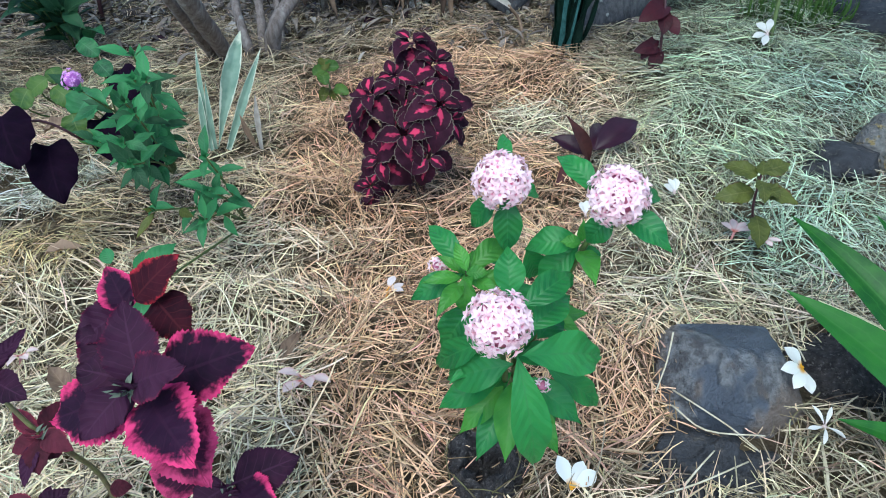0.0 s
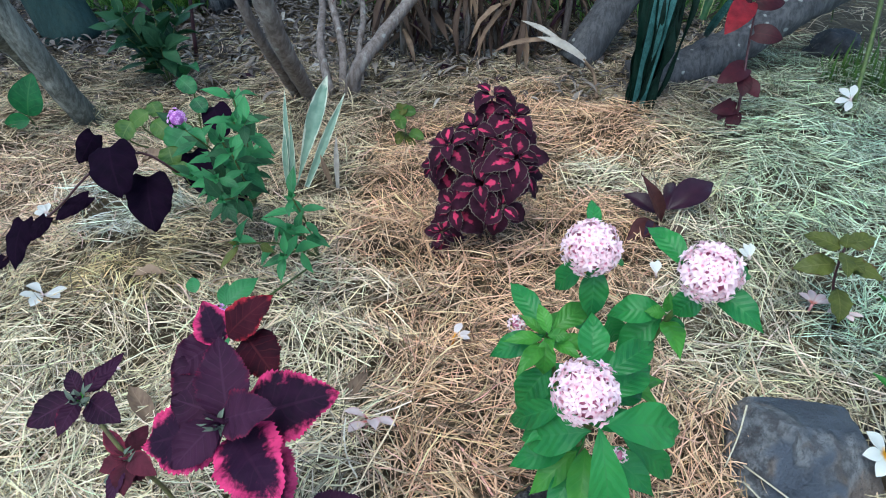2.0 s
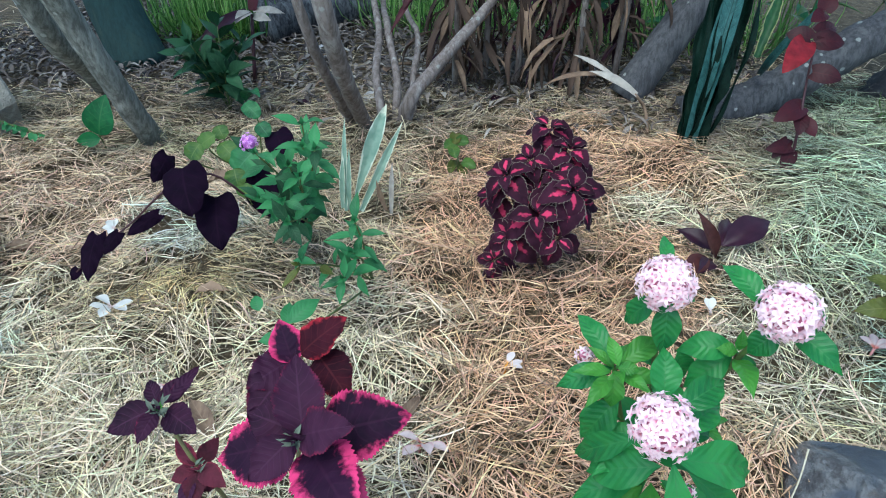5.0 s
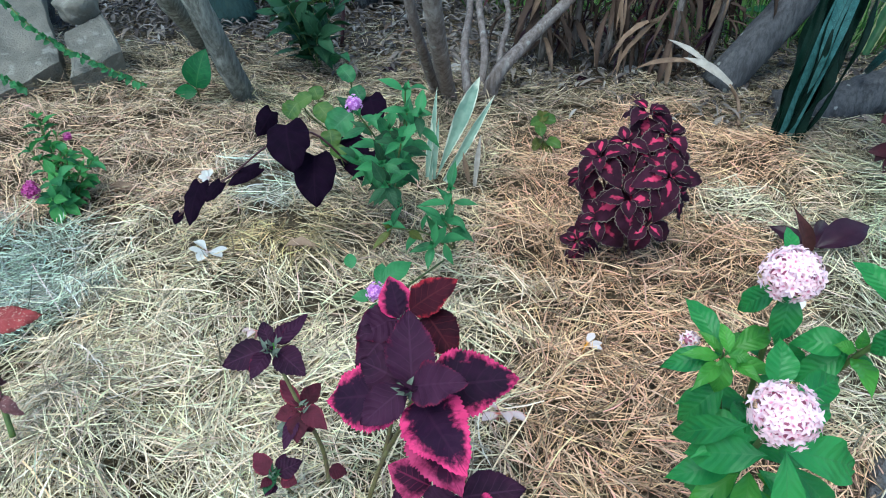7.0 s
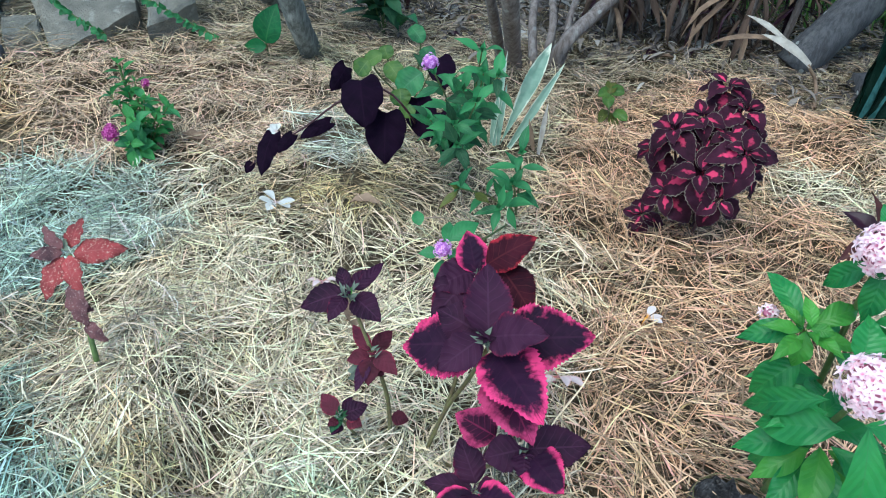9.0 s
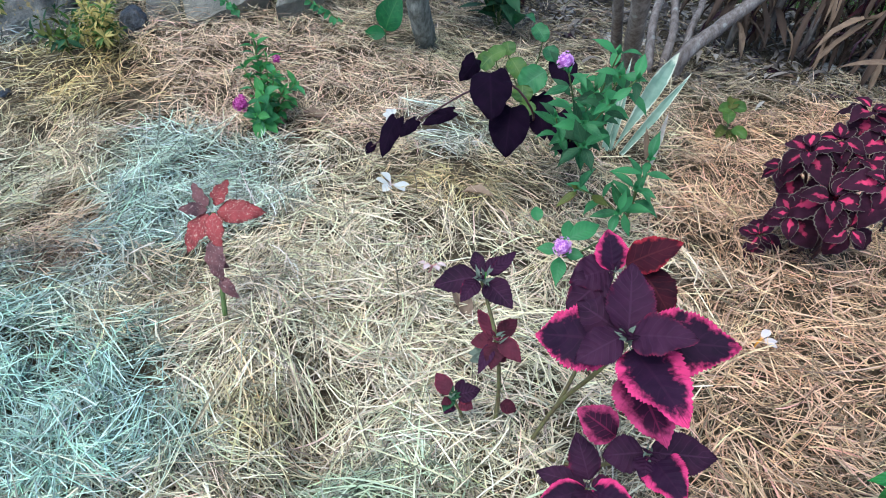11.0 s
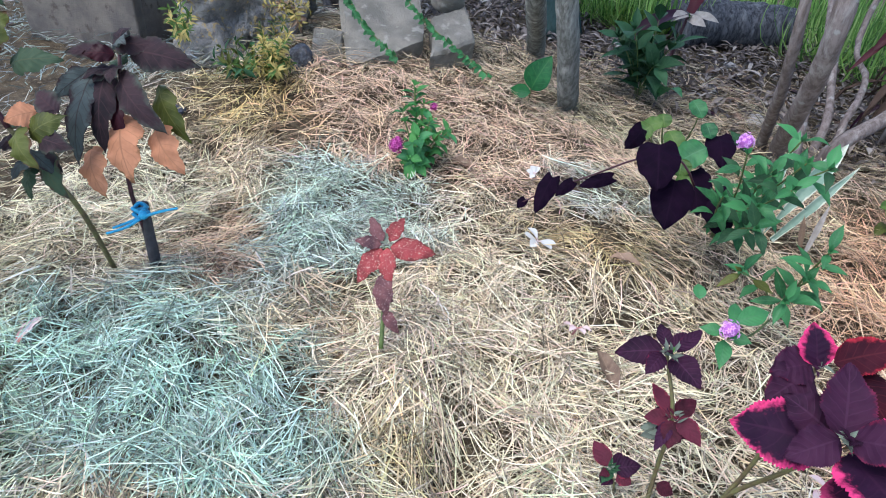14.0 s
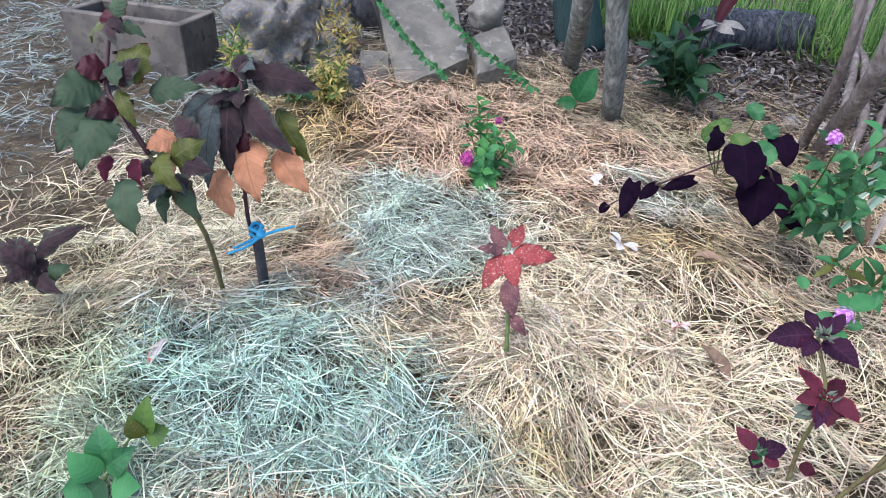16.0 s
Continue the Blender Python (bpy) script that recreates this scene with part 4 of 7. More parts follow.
for k in range(13):
    p = lerp((0.058, 0.585, 0.18), ((0.036, 0.49, 0.33), (0.042, 0.575, 0.40), (0.115, 0.556, 0.40))[k % 3], rng.uniform(0.35, 1.0))
    a = k * 2.4
    ln = rng.uniform(0.05, 0.085)
    leaf(pentas, (M_PENTAS, M_PENTAS, M_PENTAS_YOUNG)[k % 3], p, add(p, (math.cos(a) * ln, math.sin(a) * ln, rng.uniform(-0.02, 0.015))), ln * 0.40, hint=(0.2 * math.cos(a), 0.2 * math.sin(a) - 0.2, 1), bend=0.14, cup=0.3, **PL)
for k in range(9):
    a = 0.4 + k * 0.74
    p = (-0.002 + 0.004 * math.cos(a), 0.540 + 0.004 * math.sin(a), 0.385 - 0.004 * (k % 3))
    ln = (0.030, 0.042, 0.050)[k % 3]
    leaf(pentas, M_PENTAS_YOUNG, p, add(p, (math.cos(a) * ln, math.sin(a) * ln, 0.012 - 0.010 * (k % 3))), ln * 0.36, hint=(0, -0.4, 0.9), bend=0.14, cup=0.35, **PL)
for k in range(8):
    a = 3.3 + k * 0.42
    p = (0.045 + 0.01 * math.cos(a), 0.490 + 0.01 * math.sin(a), 0.285 - 0.012 * (k % 3))
    ln = (0.070, 0.058, 0.064)[k % 3]
    leaf(pentas, (M_PENTAS, M_PENTAS_YOUNG)[k % 2], p, add(p, (math.cos(a) * ln, math.sin(a) * ln, -0.040)), ln * 0.46, hint=(0.1 * math.cos(a), -0.5, 0.9), bend=0.16, cup=0.3, **PL)
stem(pentas, M_GREEN_STEM, [(0.02, 0.56, 0.28), (-0.01, 0.572, 0.33), (-0.031, 0.577, 0.358)], 0.002, 0.0015, sides=6)
flower_head(pentas, (-0.031, 0.577, 0.364), CAMW, 0.007, FLORET, 9, name="flower_bud", size=0.007)
flower_head(pentas, (0.070, 0.451, 0.318), CAMW, 0.006, FLORET, 7, name="flower_bud", size=0.005)

# ---- the large coleus ----
coleus = thing("coleus_plant", (-0.404, 0.470, 0.011), "large dark purple coleus with ragged pink leaf margins", "plant")
CB = (-0.404, 0.470, 0.011)
CL = dict(teeth=25, rag=0.02, nu=8, shape="ovate", wave=0.10, ribs=0.006)
UPC = (0.15, -0.5, 0.85)
stem(coleus, M_TAN_STEM, [CB, (-0.374, 0.484, 0.130), (-0.336, 0.463, 0.242), (-0.308, 0.437, 0.339)], 0.0034, 0.0026)
stem(coleus, M_TAN_STEM, [(-0.374, 0.484, 0.130), (-0.365, 0.498, 0.186), (-0.356, 0.521, 0.284), (-0.356, 0.538, 0.348)], 0.0032, 0.0024)
stem(coleus, M_TAN_STEM, [CB, (-0.315, 0.456, 0.066), (-0.246, 0.410, 0.213)], 0.0034, 0.0024)
stem(coleus, M_TAN_STEM, [CB, (-0.357, 0.436, 0.007), (-0.295, 0.385, 0.136)], 0.0045, 0.003)
leaf(coleus, M_COLEUS, (-0.299, 0.445, 0.343), (-0.202, 0.460, 0.374), 0.073, hint=UPC, bend=0.06, cup=0.1, **CL)
leaf(coleus, M_COLEUS, (-0.314, 0.436, 0.341), (-0.407, 0.429, 0.308), 0.078, hint=UPC, bend=0.07, cup=0.1, **CL)
leaf(coleus, M_COLEUS, (-0.300, 0.427, 0.347), (-0.226, 0.343, 0.365), 0.068, hint=UPC, bend=0.07, cup=0.1, **CL)
leaf(coleus, M_COLEUS_PINK, (-0.294, 0.433, 0.311), (-0.235, 0.357, 0.307), 0.068, hint=UPC, bend=0.05, cup=0.1, **CL)
leaf(coleus, M_COLEUS_DARK, (-0.309, 0.436, 0.355), (-0.334, 0.501, 0.398), 0.054, hint=UPC, bend=0.05, cup=0.2, **CL)
leaf(coleus, M_COLEUS_DARK, (-0.305, 0.423, 0.369), (-0.243, 0.412, 0.408), 0.046, hint=UPC, bend=0.08, cup=0.2, **CL)
leaf(coleus, M_COLEUS_DARK, (-0.313, 0.422, 0.365), (-0.348, 0.386, 0.339), 0.041, hint=UPC, bend=0.08, cup=0.2, **CL)
leaf(coleus, M_COLEUS_DARK, (-0.317, 0.442, 0.349), (-0.373, 0.451, 0.359), 0.051, hint=UPC, bend=0.06, cup=0.2, **CL)
leaf(coleus, M_COLEUS_DARK, (-0.360, 0.526, 0.346), (-0.386, 0.464, 0.326), 0.051, hint=UPC, bend=0.08, cup=0.1, **CL)
leaf(coleus, M_COLEUS, (-0.356, 0.533, 0.351), (-0.380, 0.566, 0.384), 0.042, hint=UPC, bend=0.08, cup=0.1, **CL)
leaf(coleus, M_COLEUS_RED, (-0.344, 0.533, 0.367), (-0.292, 0.555, 0.408), 0.043, hint=UPC, bend=0.08, cup=0.1, **CL)
leaf(coleus, M_COLEUS_DARK, (-0.362, 0.536, 0.349), (-0.396, 0.492, 0.346), 0.048, hint=UPC, bend=0.08, cup=0.1, **CL)
leaf(coleus, M_COLEUS_RED, (-0.326, 0.538, 0.362), (-0.274, 0.485, 0.355), 0.051, hint=UPC, bend=0.08, cup=0.1, **CL)
leaf(coleus, M_COLEUS_DARK, (-0.245, 0.406, 0.224), (-0.178, 0.426, 0.239), 0.051, hint=UPC, bend=0.08, cup=0.1, **CL)
leaf(coleus, M_COLEUS_DARK, (-0.251, 0.403, 0.224), (-0.291, 0.390, 0.202), 0.043, hint=UPC, bend=0.08, cup=0.1, **CL)
leaf(coleus, M_COLEUS, (-0.243, 0.404, 0.221), (-0.194, 0.370, 0.219), 0.051, hint=UPC, bend=0.08, cup=0.1, **CL)
leaf(coleus, M_COLEUS_DARK, (-0.247, 0.402, 0.221), (-0.239, 0.371, 0.215), 0.031, hint=UPC, bend=0.08, cup=0.1, **CL)
leaf(coleus, M_COLEUS_PINK, (-0.285, 0.417, 0.211), (-0.337, 0.419, 0.227), 0.048, hint=UPC, bend=0.08, cup=0.1, **CL)
leaf(coleus, M_COLEUS_DARK, (-0.296, 0.385, 0.152), (-0.331, 0.421, 0.179), 0.040, hint=UPC, bend=0.08, cup=0.1, **CL)
leaf(coleus, M_COLEUS_DARK, (-0.299, 0.379, 0.148), (-0.358, 0.370, 0.140), 0.031, hint=UPC, bend=0.08, cup=0.1, **CL)
leaf(coleus, M_COLEUS, (-0.296, 0.371, 0.153), (-0.341, 0.338, 0.128), 0.037, hint=UPC, bend=0.08, cup=0.1, **CL)
leaf(coleus, M_COLEUS_DARK, (-0.290, 0.375, 0.154), (-0.259, 0.377, 0.169), 0.035, hint=UPC, bend=0.08, cup=0.1, **CL)
leaf(coleus, M_COLEUS, (-0.288, 0.368, 0.161), (-0.235, 0.359, 0.184), 0.041, hint=UPC, bend=0.08, cup=0.1, **CL)
leaf(coleus, M_COLEUS_DARK, (-0.293, 0.366, 0.161), (-0.283, 0.318, 0.168), 0.035, hint=UPC, bend=0.08, cup=0.1, **CL)


def young_tuft(plant, at, size, count, seed, mats):
    """Tiny new leaves crowding a growing tip."""
    rng = random.Random(seed)
    for k in range(int(count * 1.7)):
        a = rng.uniform(0, 6.28)
        b = add(at, (rng.uniform(-0.3, 0.3) * size, rng.uniform(-0.3, 0.3) * size, rng.uniform(-0.3, 0.2) * size))
        d = (math.cos(a) * rng.uniform(0.4, 1.0), math.sin(a) * rng.uniform(0.4, 1.0), rng.uniform(0.0, 0.9))
        leaf(plant, rng.choice(mats), b, add(b, d, size * rng.uniform(0.5, 1.15)), size * rng.uniform(0.16, 0.30), hint=UPC, shape="lance", nv=6, nu=4, cup=0.5, name="young_leaf", label="pale downy young leaf")


young_tuft(coleus, (-0.306, 0.415, 0.371), 0.020, 12, 1, (M_DUSTY, M_DUSTY, M_COLEUS_DARK))
young_tuft(coleus, (-0.246, 0.393, 0.235), 0.014, 9, 2, (M_DUSTY, M_COLEUS_DARK))
young_tuft(coleus, (-0.354, 0.525, 0.357), 0.016, 7, 3, (M_DUSTY, M_DUSTY, M_COLEUS_DARK))
young_tuft(coleus, (-0.294, 0.365, 0.169), 0.012, 6, 4, (M_DUSTY, M_COLEUS_DARK))

# ---- the small coleus beside it ----
small = thing("coleus_plant", (-0.448, 0.452, 0.007), "small leggy coleus with dark purple and red leaves", "plant")
SB = (-0.448, 0.452, 0.007)
young_tuft(small, (-0.501, 0.474, 0.315), 0.020, 14, 5, (M_DUSTY, M_DUSTY, M_COLEUS_DARK))
young_tuft(small, (-0.463, 0.454, 0.241), 0.016, 8, 6, (M_DUSTY, M_COLEUS_MUTE))
young_tuft(small, (-0.506, 0.427, 0.120), 0.018, 9, 7, (M_DUSTY, M_DARKGREEN))
SL = dict(teeth=9, nu=6, shape="ovate", wave=0.08, hint=UPC, bend=0.08, cup=0.2)
stem(small, M_TAN_STEM, [SB, (-0.462, 0.486, 0.103), (-0.467, 0.461, 0.235), (-0.504, 0.480, 0.307)], 0.0036, 0.0022)
stem(small, M_TAN_STEM, [SB, (-0.482, 0.450, 0.028), (-0.508, 0.430, 0.116)], 0.003, 0.0018)
for mat, b, t, w in ((M_COLEUS_DARK, (-0.509, 0.480, 0.310), (-0.558, 0.452, 0.292), 0.038), (M_COLEUS_DARK, (-0.497, 0.482, 0.306), (-0.450, 0.459, 0.302), 0.036), (M_COLEUS_DARK, (-0.502, 0.486, 0.313), (-0.491, 0.525, 0.317), 0.024), (M_COLEUS_DARK, (-0.508, 0.484, 0.314), (-0.530, 0.509, 0.322), 0.020)):
    leaf(small, mat, b, t, w, **SL)
for mat, b, t, w in ((M_COLEUS_DARK, (-0.508, 0.477, 0.307), (-0.511, 0.438, 0.298), 0.024), (M_COLEUS_DARK, (-0.495, 0.488, 0.311), (-0.485, 0.543, 0.317), 0.018), (M_COLEUS_MUTE, (-0.469, 0.461, 0.236), (-0.509, 0.490, 0.242), 0.020), (M_COLEUS_MUTE, (-0.465, 0.464, 0.237), (-0.453, 0.494, 0.250), 0.024)):
    leaf(small, mat, b, t, w, **SL)
for mat, b, t, w in ((M_COLEUS_MUTE, (-0.459, 0.457, 0.243), (-0.422, 0.440, 0.236), 0.026), (M_COLEUS_MUTE, (-0.463, 0.452, 0.239), (-0.452, 0.418, 0.226), 0.028), (M_COLEUS_MUTE, (-0.470, 0.458, 0.234), (-0.496, 0.446, 0.224), 0.022), (M_COLEUS_DARK, (-0.466, 0.449, 0.238), (-0.464, 0.406, 0.223), 0.018)):
    leaf(small, mat, b, t, w, **SL)
for mat, b, t, w in ((M_COLEUS_MUTE, (-0.513, 0.431, 0.120), (-0.547, 0.449, 0.127), 0.026), (M_COLEUS_DARK, (-0.506, 0.434, 0.119), (-0.478, 0.456, 0.127), 0.028), (M_DARKGREEN, (-0.510, 0.430, 0.117), (-0.508, 0.402, 0.118), 0.018), (M_COLEUS_MUTE, (-0.453, 0.476, 0.088), (-0.429, 0.483, 0.081), 0.022)):
    leaf(small, mat, b, t, w, **SL)
for mat, b, t, w in ((M_COLEUS_MUTE, (-0.449, 0.462, -0.008), (-0.425, 0.437, -0.017), 0.030), (M_DARKGREEN, (-0.441, 0.476, 0.018), (-0.419, 0.479, 0.024), 0.024), (M_PENTAS_YOUNG, (-0.501, 0.473, 0.315), (-0.498, 0.482, 0.322), 0.007), (M_PENTAS_YOUNG, (-0.501, 0.473, 0.315), (-0.509, 0.473, 0.319), 0.007)):
    leaf(small, mat, b, t, w, **SL)

rng = random.Random(23)
for k in range(16):
    a = rng.uniform(0, 6.28)
    p = add((-0.464, 0.457, 0.240), (0, 0, -0.03 * rng.random())) if k < 10 else (-0.507, 0.431, 0.118)
    d = (math.cos(a), math.sin(a), rng.uniform(-0.5, 0.4))
    leaf(small, rng.choice((M_COLEUS_MUTE, M_COLEUS_MUTE, M_DUSTY, M_COLEUS_DARK)), add(p, d, 0.008), add(p, d, rng.uniform(0.022, 0.036)), rng.uniform(0.012, 0.022), **SL)

# ---- the coleus with pink-hearted leaves ----
mound = thing("coleus_plant", (-0.09, 1.20, H(-0.09, 1.20)), "bushy maroon coleus with bright pink leaf hearts", "plant")
CROWNS = (
    ((-0.085, 1.275, 0.325), 0.066, (-0.1, -0.2, 1)), ((-0.040, 1.245, 0.292), 0.068, (0.2, -0.3, 1)), ((-0.165, 1.158, 0.270), 0.070, (-0.4, -0.4, 1)),
    ((-0.030, 1.132, 0.262), 0.070, (0.3, -0.5, 1)), ((-0.100, 1.096, 0.222), 0.072, (-0.1, -0.7, 1)), ((-0.182, 1.150, 0.066), 0.050, (-0.2, -0.7, 1)),
    ((-0.062, 1.185, 0.262), 0.062, (0, -0.4, 1)), ((-0.022, 1.250, 0.220), 0.068, (0.6, 0.1, 1)), ((-0.145, 1.245, 0.235), 0.068, (-0.6, 0.1, 1)),
    ((-0.120, 1.200, 0.285), 0.058, (-0.2, -0.5, 1)), ((-0.190, 1.180, 0.215), 0.062, (-0.7, -0.4, 0.8)), ((-0.010, 1.170, 0.205), 0.062, (0.7, -0.4, 0.8)),
    ((-0.055, 1.080, 0.180), 0.060, (0.2, -0.9, 0.8)), ((-0.150, 1.100, 0.165), 0.060, (-0.4, -0.9, 0.8)), ((-0.100, 1.150, 0.235), 0.060, (0.1, -0.6, 1)))
for k, (c, size, f) in enumerate(CROWNS):
    rosette(mound, M_MOUND, c, f, size * 1.12, count=8, width=0.74, seed=k * 1.3 + 0.4, tilt=0.5, curl=0.16)
    stem(mound, M_DARK_STEM, [(-0.09 + 0.02 * math.cos(k), 1.2 + 0.02 * math.sin(k), H(-0.09, 1.2)), lerp((-0.09, 1.2, 0.0), c, 0.6), add(c, (0, 0, -0.01))], 0.004, 0.0025)

# ---- frangipani flowers fallen on the mulch ----
def frangipani(at, spin, tilt=(0, 0), size=0.036, mat=None, spread=1.0, petals=5, slim=0.62, label="fallen white frangipani flower with a yellow throat on the straw"):
    at = (at[0], at[1], at[2] + 0.008)
    fl = thing("frangipani_flower", at, label, "flower", "fallen frangipani flowers")
    n = (Vector((tilt[0], tilt[1], 1))).normalized()
    q = n.to_track_quat("Z", "Y").to_matrix()
    rng = random.Random(int(at[0] * 997 + at[1] * 331))
    for i in range(petals):
        a = radians(spin) + i / 5 * 2 * math.pi * spread + rng.uniform(-0.18, 0.18)
        out = q @ Vector((math.cos(a), math.sin(a), rng.uniform(0.05, 0.4)))
        c = Vector(at) + n * 0.008
        leaf(fl, mat or M_FRANGI, c, c + out.normalized() * size * rng.uniform(0.9, 1.1), size * slim, hint=n, name="petal", shape="oblance", bend=rng.uniform(0.0, 0.15), cup=rng.uniform(0.1, 0.5), nv=8, nu=4)
    stem(fl, mat or M_FRANGI, [Vector(at) + n * 0.009, Vector(at) + n * 0.0 + q @ Vector((0.004, 0.004, -0.008))], 0.0028, 0.0022, name="flower_tube", sides=6, sub=2)
    return fl


WILT = "wilted pinkish frangipani flower lying on the straw"
frangipani((-0.249, 0.676, 0.023), 20, (0.1, 0.3), 0.045, M_FRANGI_PINK, 0.75, 4, 0.45, WILT)
frangipani((-0.131, 0.870, 0.020), 160, (0, 0.2), 0.034, M_FRANGI_BLUSH, spread=0.6, petals=3, slim=0.45)
frangipani((-0.916, 0.887, H(-0.916, 0.887) + 0.022), 40, (0.3, 0.2), 0.044, M_FRANGI_WHITE, 0.8, 5, 0.5, "crumpled white frangipani flower lying on the straw")
frangipani((0.500, 0.667, 0.046), 130, (0.1, -0.5), 0.040, spread=0.625, petals=4, slim=0.5, label="white frangipani flower with a yellow throat resting on the rock")
frangipani((0.134, 0.496, 0.020), 100, (0.1, -0.4), 0.042, spread=-0.6, petals=3, slim=0.5)
frangipani((0.504, 0.580, 0.020), 30, (0.1, -0.2), 0.030, M_FRANGI_WHITE, 0.9, 5, 0.22, WILT)
frangipani((0.450, 1.144, 0.018), 60, (0.2, -0.4), 0.034, M_FRANGI_WHITE, 0.5, 3, 0.45)
frangipani((0.255, 1.079, 0.016), 80, (0, -0.3), 0.030, M_FRANGI_WHITE, 0.5, 2, 0.5)
frangipani((0.526, 1.005, 0.020), 170, (0, 0), 0.034, M_FRANGI_PINK, 0.6, 4, 0.45, WILT)
frangipani((0.574, 0.988, 0.019), 0, (0, 0), 0.030, M_FRANGI_PINK, 0.7, 4, 0.45, WILT)
frangipani((0.909, 1.852, 0.053), 100, (-0.3, -0.6), 0.042, M_FRANGI_WHITE, 0.8, 4, 0.5, "crumpled white frangipani flower lying on the straw")
frangipani((-0.719, 0.735, 0.024), 30, (0, 0.2), 0.03, M_FRANGI_PINK, 0.8, 4, 0.45, WILT)
frangipani((-1.115, 1.197, 0.025), 70, (0.3, -0.4), 0.026, M_FRANGI_WHITE, 0.7, 4, 0.6, "crumpled white frangipani flower lying on the straw")

# ---- dark creeping plant ----
creeper = thing("purple_creeper", (-0.826, 1.425, -0.007), "near-black purple heart-leaved creeper arching over the straw", "plant")
VK = dict(shape="heart", cup=-0.2, bend=0.10, wave=0.13, nv=18, nu=8, curl=0.08)
UPV = (0.25, -0.75, 0.6)
stem(creeper, M_DARK_STEM, [(-0.826, 1.425, -0.007), (-0.686, 1.102, 0.210), (-0.722, 1.044, 0.295), (-0.773, 0.977, 0.298), (-0.868, 0.970, 0.220), (-0.933, 0.937, 0.175), (-0.978, 0.905, 0.135)], 0.0028, 0.0015)
leaf(creeper, M_VINE, (-0.755, 1.010, 0.324), (-0.709, 0.931, 0.276), 0.084, hint=UPV, **VK)
leaf(creeper, M_VINE, (-0.703, 1.011, 0.264), (-0.675, 0.935, 0.200), 0.082, hint=UPV, **VK)
leaf(creeper, M_VINE, (-0.813, 1.060, 0.322), (-0.812, 0.995, 0.300), 0.042, hint=(0.6, -0.6, 0.4), **VK)
leaf(creeper, M_VINE, (-0.939, 0.952, 0.196), (-0.922, 0.868, 0.152), 0.042, hint=UPV, **VK)
leaf(creeper, M_VINE, (-0.892, 0.955, 0.204), (-0.907, 0.915, 0.180), 0.028, hint=UPV, **VK)
leaf(creeper, M_VINE, (-0.826, 0.997, 0.225), (-0.874, 0.950, 0.203), 0.030, hint=UPV, **VK)
leaf(creeper, M_VINE, (-0.976, 0.913, 0.142), (-0.981, 0.894, 0.125), 0.022, hint=UPV, **VK)
leaf(creeper, M_VINE, (-0.729, 1.225, 0.194), (-0.671, 1.146, 0.139), 0.075, hint=UPV, **VK)
leaf(creeper, M_VINE, (-0.665, 1.212, 0.175), (-0.603, 1.142, 0.112), 0.078, hint=UPV, **VK)
leaf(creeper, M_VINE, (-0.736, 1.384, 0.227), (-0.689, 1.307, 0.194), 0.07, hint=UPV, **VK)

# ---- lilac-flowered shrub ----
shrub = thing("lantana_shrub", (-0.654, 1.309, -0.003), "leafy green lantana shrub with a small lilac flower head", "shrub")
LB = (-0.654, 1.309, -0.003)
LILAC = floret_mesh("floret_lilac", M_LILAC)
mids = ((0.02, 0.0, 0.13), (-0.03, -0.02, 0.12))
tips = ((-0.598, 0.992, 0.372), (-0.515, 1.060, 0.398), (-0.430, 0.942, 0.412), (-0.528, 0.950, 0.305), (-0.614, 0.997, 0.278), (-0.475, 0.942, 0.359), (-0.508, 0.922, 0.279), (-0.475, 0.977, 0.397), (-0.535, 1.010, 0.341))
tips = [(-0.570 + 0.78 * (x + 0.570), y, z) for x, y, z in tips]
for k, tip in enumerate(tips):
    mid = lerp(LB, tip, 0.55)
    sprig(shrub, [M_GREEN, M_GREEN, M_DARKGREEN], M_GREEN_STEM, [LB, add(mid, (0.01 * math.cos(k), 0.01 * math.sin(k), 0.02)), tip], 6, 0.043, seed=k, width=0.38, first=0.42, teeth=6)
flower_head(shrub, (-0.602, 0.994, 0.392), (0, -0.5, 0.8), 0.014, LILAC, 26, core=M_LILAC, size=0.005, label="lilac flower head")
low = thing("lantana_sprig", (-0.444, 1.117, 0.001), "sparse low lantana sprigs with a lilac flower head", "shrub")
LW = (-0.444, 1.117, 0.001)
for k, tip in enumerate(((-0.405, 0.934, 0.280), (-0.413, 0.922, 0.225), (-0.513, 0.922, 0.188), (-0.430, 0.910, 0.175))):
    sprig(low, [M_GREEN, M_GREEN, M_OLIVE if k == 2 else M_GREEN], M_GREEN_STEM, [LW, add(lerp(LW, tip, 0.5), (0, 0, 0.02)), tip], 3, 0.046, seed=20 + k, width=0.34, first=0.62)
stem(low, M_GREEN_STEM, [LW, (-0.447, 0.798, 0.160), (-0.475, 0.754, 0.160)], 0.0022, 0.0016, sides=6)
leaf(low, M_GREEN, (-0.474, 0.758, 0.195), (-0.439, 0.815, 0.204), 0.034, hint=UPC, shape="lance", bend=0.1)
leaf(low, M_GREEN, (-0.476, 0.753, 0.191), (-0.491, 0.809, 0.196), 0.022, hint=UPC, shape="lance", bend=0.1)
leaf(low, M_GREEN, (-0.476, 0.736, 0.172), (-0.460, 0.683, 0.154), 0.026, hint=UPC, shape="lance", bend=0.1)
leaf(low, M_GREEN, (-0.480, 0.741, 0.180), (-0.518, 0.731, 0.176), 0.022, hint=UPC, shape="lance", bend=0.1)
leaf(low, M_GREEN, (-0.470, 0.743, 0.176), (-0.438, 0.749, 0.180), 0.022, hint=UPC, shape="lance", bend=0.1)
leaf(low, M_GREEN, (-0.543, 0.797, 0.181), (-0.560, 0.825, 0.189), 0.022, hint=UPC, shape="ovate", bend=0.1)
